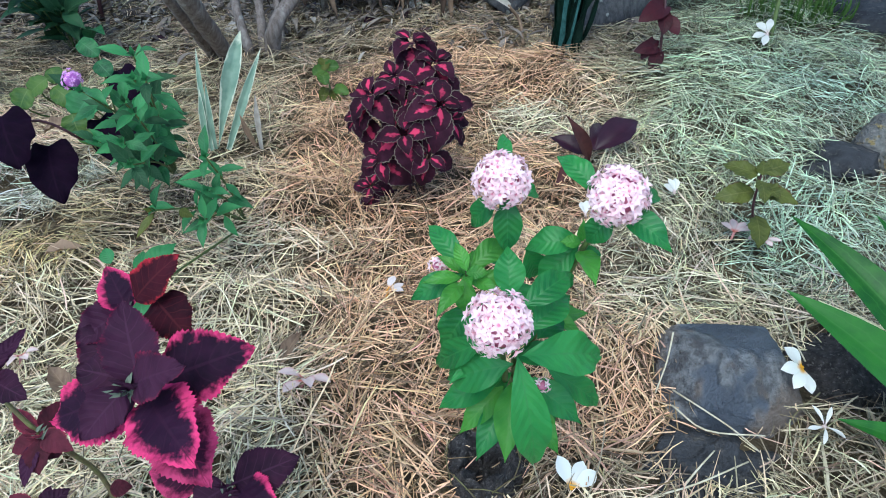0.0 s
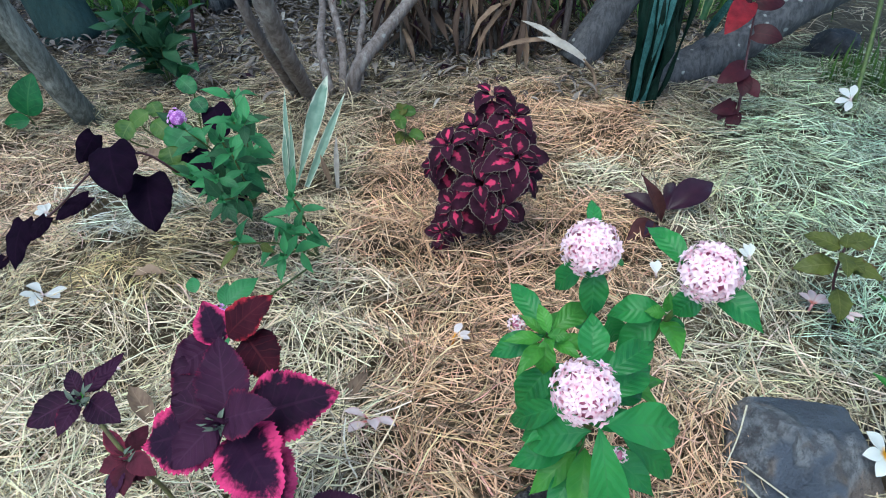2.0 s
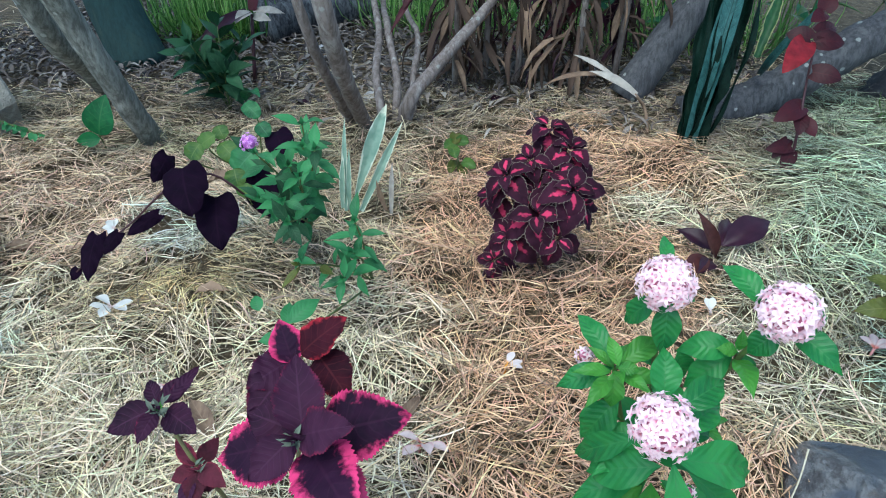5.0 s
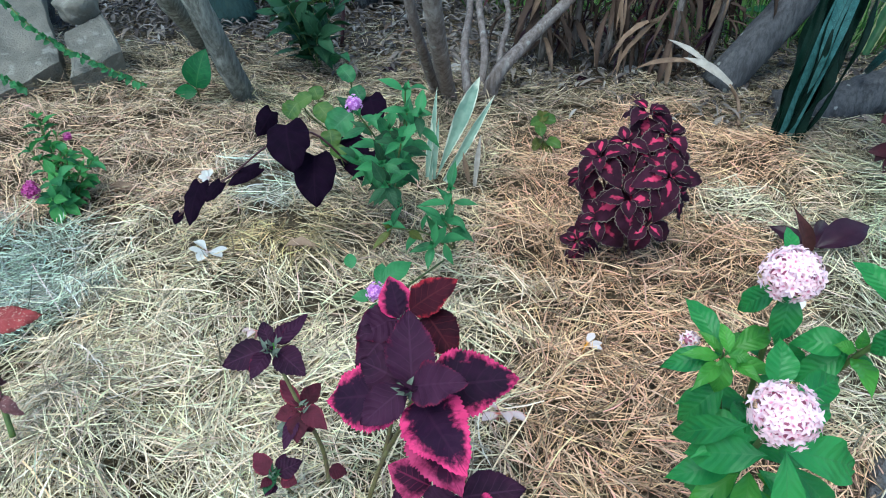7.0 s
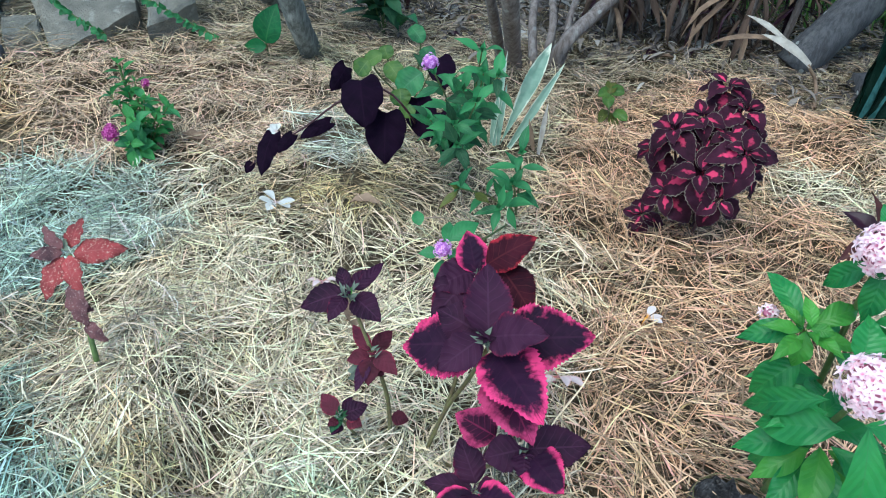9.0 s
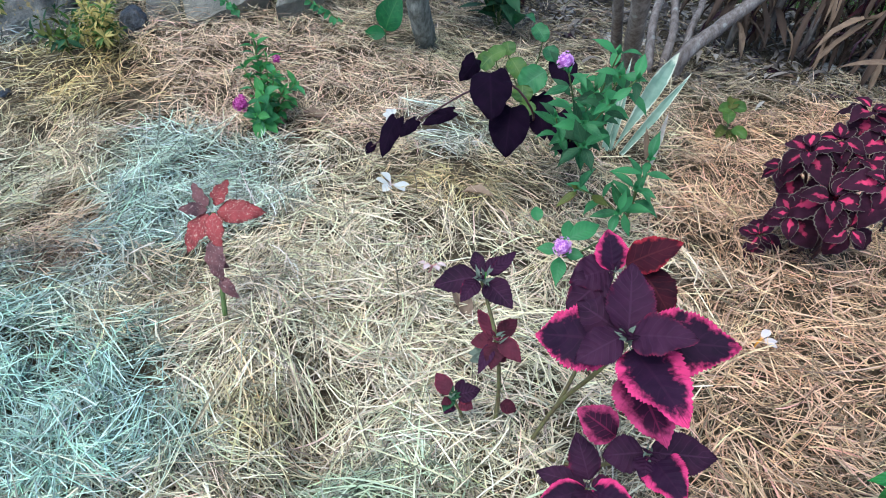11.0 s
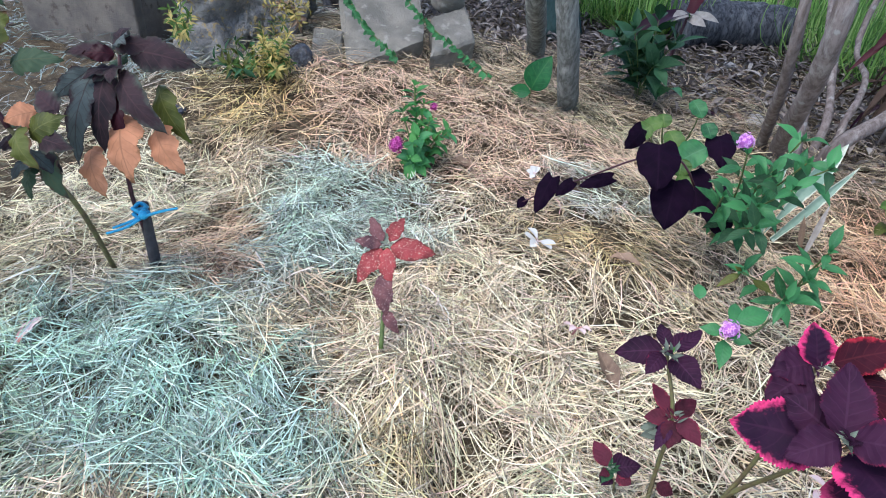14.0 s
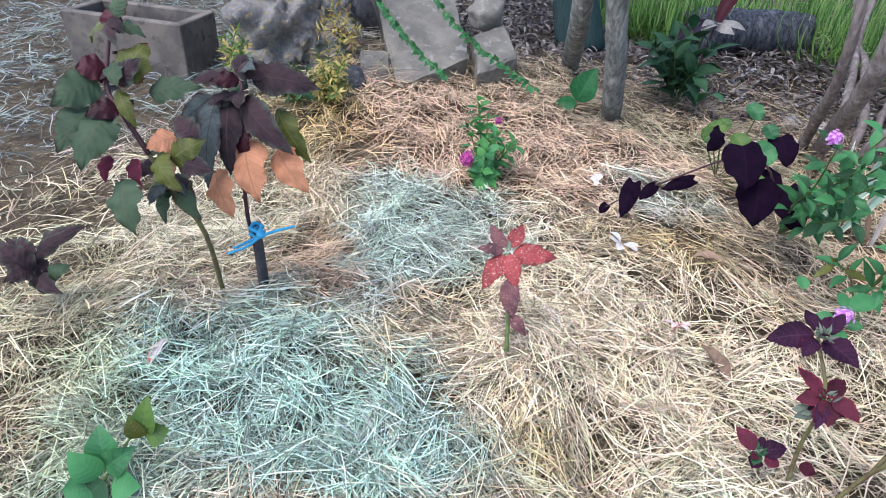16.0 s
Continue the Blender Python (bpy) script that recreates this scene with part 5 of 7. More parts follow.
flower_head(low, (-0.474, 0.732, 0.198), (0, -0.5, 0.8), 0.014, LILAC, 26, core=M_LILAC, size=0.005, label="lilac flower head")

# ---- yellow-green plant with round leaves ----
rounds = thing("geranium_plant", (-0.884, 1.549, -0.009), "low plant with round yellow-green leaves", "plant")
for k, (c, w, mat) in enumerate((((-0.823, 1.451, 0.251), 0.055, M_GREEN), ((-0.873, 1.371, 0.226), 0.05, M_ROUND), ((-0.869, 1.239, 0.240), 0.06, M_ROUND), ((-0.874, 1.304, 0.234), 0.05, M_ROUND), ((-0.742, 1.225, 0.232), 0.085, M_GREEN), ((-0.743, 1.169, 0.220), 0.06, M_ROUND), ((-0.802, 1.265, 0.230), 0.06, M_ROUND), ((-0.760, 1.369, 0.239), 0.05, M_GREEN), ((-0.722, 1.158, 0.196), 0.05, M_ROUND))):
    stem(rounds, M_GREEN_STEM, [(-0.884, 1.549, -0.009), add(c, (0, 0.02, -0.05)), c], 0.0022, 0.0016, sides=6)
    w *= 0.78
    leaf(rounds, mat, add(c, (-0.5 * w * math.cos(k), 0.2 * w, 0.3 * w)), add(c, (0.5 * w * math.cos(k), -0.3 * w, -0.35 * w)), w, hint=(0.2, -0.6, 0.7), shape="round", cup=0.2, wave=0.12, nv=14, nu=8)

# ---- variegated strap-leaved clump ----
varieg = thing("variegated_lily", (-0.55, 1.38, H(-0.55, 1.38)), "variegated strap-leaved clump with cream leaf edges", "plant")
for b, t, w, mat in (((-0.555, 1.346, 0.045), (-0.48, 1.473, 0.272), 0.038, M_VARIEG), ((-0.569, 1.341, 0.041), (-0.58, 1.443, 0.248), 0.015, M_VARIEG), ((-0.532, 1.345, 0.04), (-0.437, 1.453, 0.238), 0.022, M_VARIEG), ((-0.456, 1.35, 0.036), (-0.455, 1.391, 0.158), 0.014, M_BLEACHED), ((-0.47, 1.354, 0.043), (-0.491, 1.361, 0.123), 0.014, M_DRYLEAF), ((-0.578, 1.344, 0.046), (-0.577, 1.39, 0.175), 0.016, M_VARIEG), ((-0.56, 1.344, 0.043), (-0.563, 1.399, 0.186), 0.014, M_VARIEG)):
    leaf(varieg, mat, b, t, w, hint=(0.1, -0.9, 0.3), shape="strap" if w < 0.03 else "oblance", bend=0.05, cup=0.5, wave=0.08, nv=18, nu=8)

# ---- small dark cordyline ----
cordy = thing("cordyline_seedling", (0.285, 1.25, H(0.285, 1.25)), "small dark purple cordyline with glossy broad leaves", "plant")
for b, tip, w, hnt, mat in (((0.278, 1.24, 0.067), (0.205, 1.284, 0.088), 0.042, (0.1, -0.5, 1), M_CORDY), ((0.298, 1.247, 0.074), (0.409, 1.327, 0.097), 0.064, (-0.2, -0.6, 0.8), M_CORDY), ((0.291, 1.246, 0.074), (0.324, 1.337, 0.09), 0.045, (0, -0.8, 0.5), M_CORDY), ((0.287, 1.231, 0.054), (0.227, 1.244, 0.166), 0.032, (0.5, -0.9, 0.4), M_CORDYBROWN), ((0.272, 1.23, 0.055), (0.205, 1.172, 0.038), 0.044, (0, -0.5, 1), M_CORDYBROWN), ((0.299, 1.227, 0.047), (0.33, 1.18, 0.029), 0.036, (0, -0.5, 1), M_DRYBROWN), ((0.279, 1.226, 0.049), (0.241, 1.173, 0.05), 0.036, (0, -0.5, 1), M_CORDY)):
    leaf(cordy, mat, b, tip, w, hint=hnt, shape="lance", bend=0.10, cup=0.45, wave=0.05, nv=18)
stem(cordy, M_DARK_STEM, [(0.285, 1.25, 0.0), (0.285, 1.25, 0.06)], 0.006, 0.005, sub=2)

# ---- olive seedling ----
olive = thing("coleus_seedling", (0.582, 1.013, -0.000), "small olive-green seedling with brownish leaf edges", "plant")
OB = (0.582, 1.013, -0.000)
stem(olive, M_DARK_STEM, [OB, (0.546, 1.007, 0.092), (0.547, 1.022, 0.170)], 0.003, 0.002, sides=6)
for b, t, w in (((0.540, 1.012, 0.128), (0.464, 1.004, 0.120), 0.042), ((0.538, 1.014, 0.161), (0.483, 1.045, 0.167), 0.036), ((0.547, 1.019, 0.166), (0.601, 1.036, 0.169), 0.036), ((0.546, 1.007, 0.137), (0.608, 0.980, 0.121), 0.036), ((0.546, 1.002, 0.147), (0.566, 0.972, 0.143), 0.04), ((0.552, 0.999, 0.082), (0.550, 0.951, 0.043), 0.044), ((0.545, 1.015, 0.162), (0.549, 1.033, 0.182), 0.03), ((0.541, 1.010, 0.156), (0.533, 0.957, 0.141), 0.03)):
    leaf(olive, M_OLIVE, b, t, w, hint=UPC, shape="ovate", bend=0.1, cup=0.1, wave=0.12, teeth=7)

# ---- small succulent-like seedling ----
succ = thing("seedling", (-0.315, 1.571, 0.012), "small seedling with round folded grey-green leaves", "plant")
stem(succ, M_GREEN_STEM, [(-0.315, 1.571, 0.012), (-0.331, 1.628, 0.059), (-0.341, 1.643, 0.098)], 0.003, 0.002, sides=6)
for b, t, w, mat in (((-0.336, 1.632, 0.099), (-0.364, 1.598, 0.099), 0.032, M_ROUND), ((-0.337, 1.635, 0.102), (-0.299, 1.634, 0.104), 0.032, M_ROUND), ((-0.337, 1.619, 0.099), (-0.339, 1.667, 0.111), 0.034, M_OLIVE), ((-0.339, 1.605, 0.099), (-0.328, 1.571, 0.084), 0.032, M_ROUND), ((-0.336, 1.612, 0.057), (-0.345, 1.569, 0.038), 0.026, M_OLIVE), ((-0.315, 1.606, 0.058), (-0.275, 1.585, 0.050), 0.030, M_ROUND), ((-0.320, 1.612, 0.051), (-0.302, 1.558, 0.026), 0.028, M_OLIVE)):
    leaf(succ, mat, b, t, w, hint=(0.1, -0.7, 0.7), shape="round", cup=0.5, bend=0.12, wave=0.12, nv=12, nu=6)

# ---- glossy strap leaves beside the rock ----
crinum = thing("crinum_lily", (0.72, 0.50, H(0.72, 0.5)), "clump of broad glossy green strap leaves", "plant")
KB = (0.72, 0.50, 0.02)
for t, w, bnd in (((0.521, 0.857, 0.195), 0.070, 0.10), ((0.448, 0.695, 0.193), 0.076, 0.06), ((0.490, 0.554, 0.092), 0.042, 0.05), ((0.656, 0.857, 0.191), 0.05, 0.1)):
    leaf(crinum, M_STRAP, KB, t, w, hint=(-0.2, -0.3, 1), shape="strap", bend=bnd, cup=0.35, nv=24, nu=6)
leaf(crinum, M_STRAP, add(KB, (-0.02, -0.09, 0)), (0.330, 0.445, 0.085), 0.028, hint=(-0.2, -0.3, 1), shape="strap", bend=0.0, cup=0.35, nv=24, nu=6)

# ---- rocks on the mulch ----
def rock(name, at, size, mat, label, rz=0, seed=0, rough=0.18, **kw):
    return tagged(bm_ob(name, rock_bm(at, size, rz, rough, seed, **kw), mat), label, "rock", "stones in the bed")


FACETS = ((-0.80, -0.35, 0.62, 0.56), (0.50, -0.62, 0.62, 0.58), (0.0, 0.45, 0.90, 0.62), (-0.10, -0.98, 0.20, 0.66), (0.92, 0.1, 0.38, 0.74), (-0.95, 0.2, 0.05, 0.84), (0.0, 1.0, 0.1, 0.82), (0.15, -0.15, 1.0, 0.66), (-0.55, -0.83, 0.1, 0.76), (0.65, -0.75, 0.1, 0.80))
rock("rock", (0.408, 0.678, 0.004), (0.128, 0.120, 0.112), M_ROCK, "large faceted blue-grey rock half buried in straw", -6, 44, 0.07, sub=5, planes=FACETS)
# mound of dark crumbly soil, built with the rock shape and stone material
rock("flat_stone", (0.345, 0.548, -0.016), (0.088, 0.062, 0.034), M_DARKROCK, "low dark gritty soil mound beside the big rock", 10, 8, 0.5, sub=5)
# dark lump added in place of the dark hole right of the rock
rock("stone", (0.60, 0.70, 0.0), (0.07, 0.09, 0.04), M_DARK_SOIL, "dark lump standing for the hole beside the big rock", 40, 11)
rock("stone", (0.86, 1.25, 0.02), (0.10, 0.08, 0.055), M_DARKROCK, "dark grey stone with straw around it", 30, 13)
rock("stone", (0.99, 1.28, 0.04), (0.09, 0.10, 0.10), M_GREYSTONE, "brown weathered stone at the edge of the bed", 0, 15)
rock("stone", (1.389, 2.140, -0.010), (0.2, 0.16, 0.06), M_DARKROCK, "flat dark grey stone at the back of the bed", 0, 17)
stump = thing("charred_stump", (0.020, 0.533, 0.0), "small charred stump with a ragged hollow top", "stump")
rng = random.Random(14)
vs, fs = [], []
for ring, (rad, z) in enumerate(((0.056, -0.015), (0.052, 0.015), (0.046, 0.040), (0.040, 0.052), (0.031, 0.044), (0.022, 0.024), (0.006, 0.016))):
    for k in range(28):
        a = k / 28 * 2 * math.pi
        r = rad * (1 + 0.10 * math.sin(3 * a + 1) + 0.16 * rng.uniform(-1, 1))
        vs.append((0.020 + r * math.cos(a), 0.533 + r * math.sin(a), z + (0.012 * rng.uniform(-1, 1) if ring > 0 else 0)))
for ring in range(6):
    for k in range(28):
        q = (k + 1) % 28
        fs.append([ring * 28 + k, ring * 28 + q, ring * 28 + 28 + q, ring * 28 + 28 + k])
fs.append([6 * 28 + k for k in range(28)])
mesh_ob("stump_body", vs, fs, M_DARK_SOIL, stump, smooth=False)
for k in range(9):
    a = k * 0.7
    stem(stump, M_TAN_STEM, [(0.020 + 0.05 * math.cos(a), 0.533 + 0.05 * math.sin(a), 0.045), (0.020 + 0.05 * math.cos(a + 0.5), 0.533 + 0.05 * math.sin(a + 0.5), 0.056), (0.020 + 0.055 * math.cos(a + 1.0), 0.533 + 0.055 * math.sin(a + 1.0), 0.040)], 0.0011, 0.0008, name="bark_fibre", sides=5)

# ---- stake with blue twine and the tall coleus ----
stake = thing("wooden_stake", (-1.415, 0.280, H(-1.415, 0.28)), "short dark stake with a blue twine knot", "stake")
stem(stake, M_STAKE, [(-1.412, 0.278, -0.02), (-1.420, 0.283, 0.10), (-1.428, 0.288, 0.195)], 0.0105, 0.0105, name="post", knots=0.08)
TW = (-1.399, 0.269, 0.195)
stem(stake, M_TWINE, [add(TW, (0.013 * math.cos(a), 0.013 * math.sin(a), 0.003 * math.sin(3 * a))) for a in np.linspace(0, 6.2, 9)], 0.0035, 0.0035, name="twine_loop", sides=6)
stem(stake, M_TWINE, [add(TW, (0.012 * math.cos(a), 0.012 * math.sin(a), 0.012 + 0.003 * math.sin(3 * a))) for a in np.linspace(0.5, 6.6, 9)], 0.0035, 0.0035, name="twine_loop", sides=6)
bm = bmesh.new()
bmesh.ops.create_icosphere(bm, subdivisions=2, radius=0.009, matrix=Matrix.Translation((-1.382, 0.265, 0.201)))
bm_ob("knot", bm, M_TWINE, stake)
for pts in ([(-1.380, 0.263, 0.199), (-1.357, 0.283, 0.211), (-1.334, 0.306, 0.219)], [(-1.381, 0.261, 0.197), (-1.384, 0.230, 0.189), (-1.398, 0.201, 0.183)], [(-1.382, 0.262, 0.198), (-1.391, 0.243, 0.192), (-1.402, 0.215, 0.186)]):
    stem(stake, M_TWINE, pts, 0.0030, 0.0022, name="twine_end", sides=6)
tall = thing("coleus_plant", (-1.43, 0.30, H(-1.43, 0.3)), "tall staked coleus with brown-purple and faded orange leaves", "plant")
stem(tall, M_DARK_STEM, [(-1.43, 0.30, 0.02), (-1.424, 0.271, 0.219), (-1.435, 0.292, 0.361), (-1.453, 0.319, 0.462)], 0.0045, 0.003)
TK = dict(teeth=11, rag=0.07, nu=8, shape="ovate", wave=0.14, cup=-0.2, bend=0.14, curl=0.16, ribs=0.012)
UPT = (0.55, -0.6, 0.6)
HANG = (0.6, -0.75, 0.2)
for mat, b, t, w, hnt in (
    (M_TALL_DARK, (-1.440, 0.332, 0.468), (-1.330, 0.380, 0.467), 0.058, UPT),
    (M_TALL_DARK, (-1.466, 0.319, 0.474), (-1.388, 0.354, 0.486), 0.036, UPT),
    (M_TALL_DARK, (-1.456, 0.320, 0.466), (-1.512, 0.373, 0.491), 0.030, UPT),
    (M_TALL_DARK, (-1.459, 0.316, 0.464), (-1.497, 0.251, 0.472), 0.034, UPT),
    (M_REDLEAF, (-1.439, 0.305, 0.469), (-1.462, 0.264, 0.475), 0.030, UPT),
    (M_TALL_DARK, (-1.466, 0.303, 0.438), (-1.398, 0.226, 0.340), 0.050, HANG),
    (M_TALL_GREY, (-1.482, 0.287, 0.432), (-1.433, 0.215, 0.372), 0.050, HANG),
    (M_TALL_GREY, (-1.470, 0.268, 0.420), (-1.405, 0.185, 0.330), 0.042, HANG),
    (M_TALL_GREY, (-1.448, 0.332, 0.478), (-1.400, 0.300, 0.505), 0.036, UPT),
    (M_REDLEAF, (-1.428, 0.290, 0.408), (-1.392, 0.262, 0.340), 0.026, HANG),
    (M_TALL_GREY, (-1.500, 0.290, 0.430), (-1.500, 0.215, 0.400), 0.040, HANG),
    (M_TALL_DARK, (-1.438, 0.308, 0.438), (-1.318, 0.290, 0.380), 0.058, HANG),
    (M_OLIVE, (-1.408, 0.354, 0.414), (-1.319, 0.334, 0.347), 0.044, HANG),
    (M_TALL_ORANGE, (-1.375, 0.319, 0.359), (-1.289, 0.298, 0.313), 0.058, HANG),
    (M_TALL_ORANGE, (-1.426, 0.293, 0.372), (-1.344, 0.236, 0.302), 0.070, HANG),
    (M_TALL_ORANGE, (-1.446, 0.238, 0.322), (-1.369, 0.198, 0.277), 0.050, HANG),
    (M_REDLEAF, (-1.430, 0.293, 0.394), (-1.405, 0.258, 0.365), 0.022, HANG),
    (M_TALL_GREEN, (-1.506, 0.283, 0.411), (-1.469, 0.228, 0.366), 0.035, HANG),
):
    leaf(tall, mat, b, t, w, hint=hnt, **TK)
side = thing("coleus_plant", (-1.50, 0.24, H(-1.5, 0.24)), "straggly coleus with green, red and faded leaves", "plant")
stem(side, M_TAN_STEM, [(-1.50, 0.24, 0.0), (-1.434, 0.186, 0.216), (-1.456, 0.157, 0.306), (-1.452, 0.126, 0.390)], 0.005, 0.0035)
stem(side, M_DARK_STEM, [(-1.452, 0.126, 0.390), (-1.485, 0.115, 0.457), (-1.516, 0.118, 0.490), (-1.548, 0.165, 0.575)], 0.0045, 0.003)
for mat, b, t, w, hnt in (
    (M_REDLEAF, (-1.542, 0.159, 0.562), (-1.555, 0.174, 0.592), 0.034, UPT),
    (M_TALL_GREEN, (-1.543, 0.167, 0.574), (-1.546, 0.195, 0.611), 0.028, UPT),
    (M_REDLEAF, (-1.525, 0.130, 0.512), (-1.533, 0.085, 0.518), 0.046, UPT),
    (M_OLIVE, (-1.496, 0.136, 0.493), (-1.494, 0.182, 0.548), 0.056, UPT),
    (M_TALL_DARK, (-1.503, 0.128, 0.490), (-1.474, 0.154, 0.533), 0.036, UPT),
    (M_TALL_GREEN, (-1.486, 0.167, 0.470), (-1.413, 0.207, 0.493), 0.042, UPT),
    (M_REDLEAF, (-1.487, 0.117, 0.462), (-1.497, 0.067, 0.463), 0.036, UPT),
    (M_TALL_GREEN, (-1.499, 0.100, 0.452), (-1.459, 0.021, 0.409), 0.068, HANG),
    (M_TALL_GREEN, (-1.530, 0.113, 0.495), (-1.521, 0.036, 0.482), 0.060, HANG),
    (M_TALL_GREEN, (-1.521, 0.091, 0.459), (-1.493, 0.012, 0.428), 0.060, HANG),
):
    leaf(side, mat, b, t, w, hint=hnt, **TK)
for mat, b, t, w, hnt in (
    (M_TALL_ORANGE, (-1.425, 0.165, 0.414), (-1.441, 0.119, 0.409), 0.040, UPT),
    (M_TALL_DARK, (-1.400, 0.183, 0.415), (-1.444, 0.174, 0.442), 0.042, UPT),
    (M_TALL_DARK, (-1.411, 0.149, 0.382), (-1.347, 0.165, 0.382), 0.040, UPT),
    (M_OLIVE, (-1.421, 0.141, 0.381), (-1.376, 0.176, 0.421), 0.044, UPT),
    (M_OLIVE, (-1.441, 0.135, 0.391), (-1.372, 0.114, 0.359), 0.044, HANG),
    (M_COLEUS_MUTE, (-1.503, 0.087, 0.385), (-1.477, 0.057, 0.362), 0.024, HANG),
    (M_COLEUS_MUTE, (-1.470, 0.108, 0.383), (-1.430, 0.087, 0.359), 0.028, HANG),
    (M_TALL_GREEN, (-1.450, 0.078, 0.365), (-1.387, 0.037, 0.313), 0.056, HANG),
    (M_TALL_GREEN, (-1.461, 0.172, 0.330), (-1.388, 0.146, 0.287), 0.044, HANG),
    (M_TALL_GREEN, (-1.471, 0.150, 0.310), (-1.429, 0.112, 0.281), 0.026, HANG),
):
    leaf(side, mat, b, t, w, hint=hnt, **TK)
rng = random.Random(17)
for k in range(6):
    p = lerp((-1.435, 0.292, 0.361), (-1.453, 0.319, 0.462), rng.uniform(0.2, 0.95))
    a = rng.uniform(0, 6.28)
    leaf(tall, rng.choice((M_TALL_DARK, M_TALL_DARK, M_TALL_GREEN)), p, add(p, (0.06 * math.cos(a), 0.06 * math.sin(a), rng.uniform(-0.06, 0.01))), rng.uniform(0.025, 0.04), hint=(0.3 * math.cos(a), 0.3 * math.sin(a) - 0.4, 0.8), **TK)
for k in range(22):
    p = lerp((-1.456, 0.157, 0.306), (-1.452, 0.126, 0.390), rng.uniform(0, 1)) if k % 2 else lerp((-1.485, 0.115, 0.457), (-1.548, 0.165, 0.575), rng.uniform(0, 1))
    a = rng.uniform(0, 6.28)
    leaf(side, rng.choice((M_TALL_DARK, M_TALL_GREY, M_TALL_GREEN, M_TALL_DARK, M_OLIVE)), p, add(p, (0.05 * math.cos(a), 0.05 * math.sin(a), rng.uniform(-0.05, 0.0))), rng.uniform(0.02, 0.035), hint=(0.3 * math.cos(a), 0.3 * math.sin(a) - 0.4, 0.8), **TK)
darklow = thing("coleus_plant", (-1.798, 0.005, 0.004), "low dark brown coleus in the straw", "plant")
for b, t, w in (((-1.667, -0.026, 0.141), (-1.708, -0.052, 0.198), 0.05), ((-1.672, -0.012, 0.163), (-1.602, 0.048, 0.228), 0.030), ((-1.671, -0.029, 0.141), (-1.651, -0.075, 0.158), 0.035), ((-1.665, -0.021, 0.127), (-1.592, -0.025, 0.130), 0.032), ((-1.671, -0.021, 0.150), (-1.715, -0.017, 0.193), 0.04)):
    leaf(darklow, M_TALL_DARK, b, t, w, hint=UPT, **TK)
for b, t, w, mat in (((-1.703, -0.016, 0.151), (-1.727, -0.033, 0.186), 0.04, M_TALL_DARK), ((-1.697, -0.015, 0.147), (-1.654, -0.005, 0.13), 0.036, M_TALL_DARK), ((-1.702, -0.025, 0.138), (-1.695, -0.062, 0.123), 0.04, M_TALL_DARK), ((-1.689, -0.016, 0.138), (-1.653, -0.03, 0.099), 0.034, M_TALL_DARK), ((-1.692, 0.004, 0.165), (-1.635, 0.055, 0.213), 0.034, M_TALL_DARK), ((-1.699, -0.02, 0.142), (-1.721, -0.023, 0.166), 0.03, M_COLEUS_MUTE), ((-1.661, -0.009, 0.122), (-1.621, 0.016, 0.153), 0.03, M_TALL_GREEN)):
    leaf(darklow, mat, b, t, w, hint=UPT, **TK)
stem(darklow, M_DARK_STEM, [(-1.798, 0.005, 0.004), (-1.655, -0.016, 0.142)], 0.003, 0.002)

# ---- red speckled coleus ----
redc = thing("coleus_plant", (-0.945, 0.455, 0.013), "young speckled red coleus with a pale stem", "plant")
stem(redc, M_GREEN_STEM, [(-0.912, 0.394, 0.098), (-0.926, 0.412, 0.141), (-0.945, 0.436, 0.188), (-0.969, 0.463, 0.241)], 0.0042, 0.0030)
RK = dict(teeth=11, nu=8, shape="ovate", wave=0.14, ribs=0.008)
for mat, b, t, w, hnt, cup, curl in (
    (M_REDCOLEUS, (-0.962, 0.464, 0.244), (-0.899, 0.506, 0.242), 0.04, (0.2, -0.6, 0.75), -0.15, 0.06),
    (M_REDCOLEUS, (-0.966, 0.468, 0.251), (-0.971, 0.507, 0.277), 0.03, (0.1, -0.9, 0.4), 0.15, 0),
    (M_REDFADED, (-0.975, 0.462, 0.251), (-1.016, 0.474, 0.275), 0.026, (0.1, -0.9, 0.4), 0.15, 0),
    (M_REDFADED, (-0.975, 0.457, 0.246), (-1.013, 0.433, 0.249), 0.024, (-0.2, -0.6, 0.75), -0.1, 0.05),
    (M_REDCOLEUS, (-0.972, 0.455, 0.242), (-0.977, 0.398, 0.2), 0.036, (0.1, -0.7, 0.6), -0.15, 0.15),
    (M_REDCOLEUS, (-0.963, 0.456, 0.246), (-0.927, 0.424, 0.211), 0.034, (0.3, -0.8, 0.5), -0.15, 0.12),
    (M_REDFADED, (-0.945, 0.432, 0.217), (-0.915, 0.402, 0.162), 0.036, (0.3, -0.9, 0.2), -0.2, 0.1),
    (M_REDFADED, (-0.922, 0.411, 0.164), (-0.886, 0.405, 0.14), 0.022, (0.2, -0.7, 0.6), -0.1, 0.15),
    (M_REDFADED, (-0.935, 0.423, 0.179), (-0.919, 0.429, 0.174), 0.014, (0.2, -0.7, 0.6), 0.1, 0),
    (M_DUSTY, (-0.97, 0.462, 0.248), (-0.98, 0.475, 0.261), 0.014, (0.1, -0.9, 0.4), 0.3, 0),
):
    leaf(redc, mat, b, t, w, hint=hnt, cup=cup, curl=curl, bend=0.1, **RK)

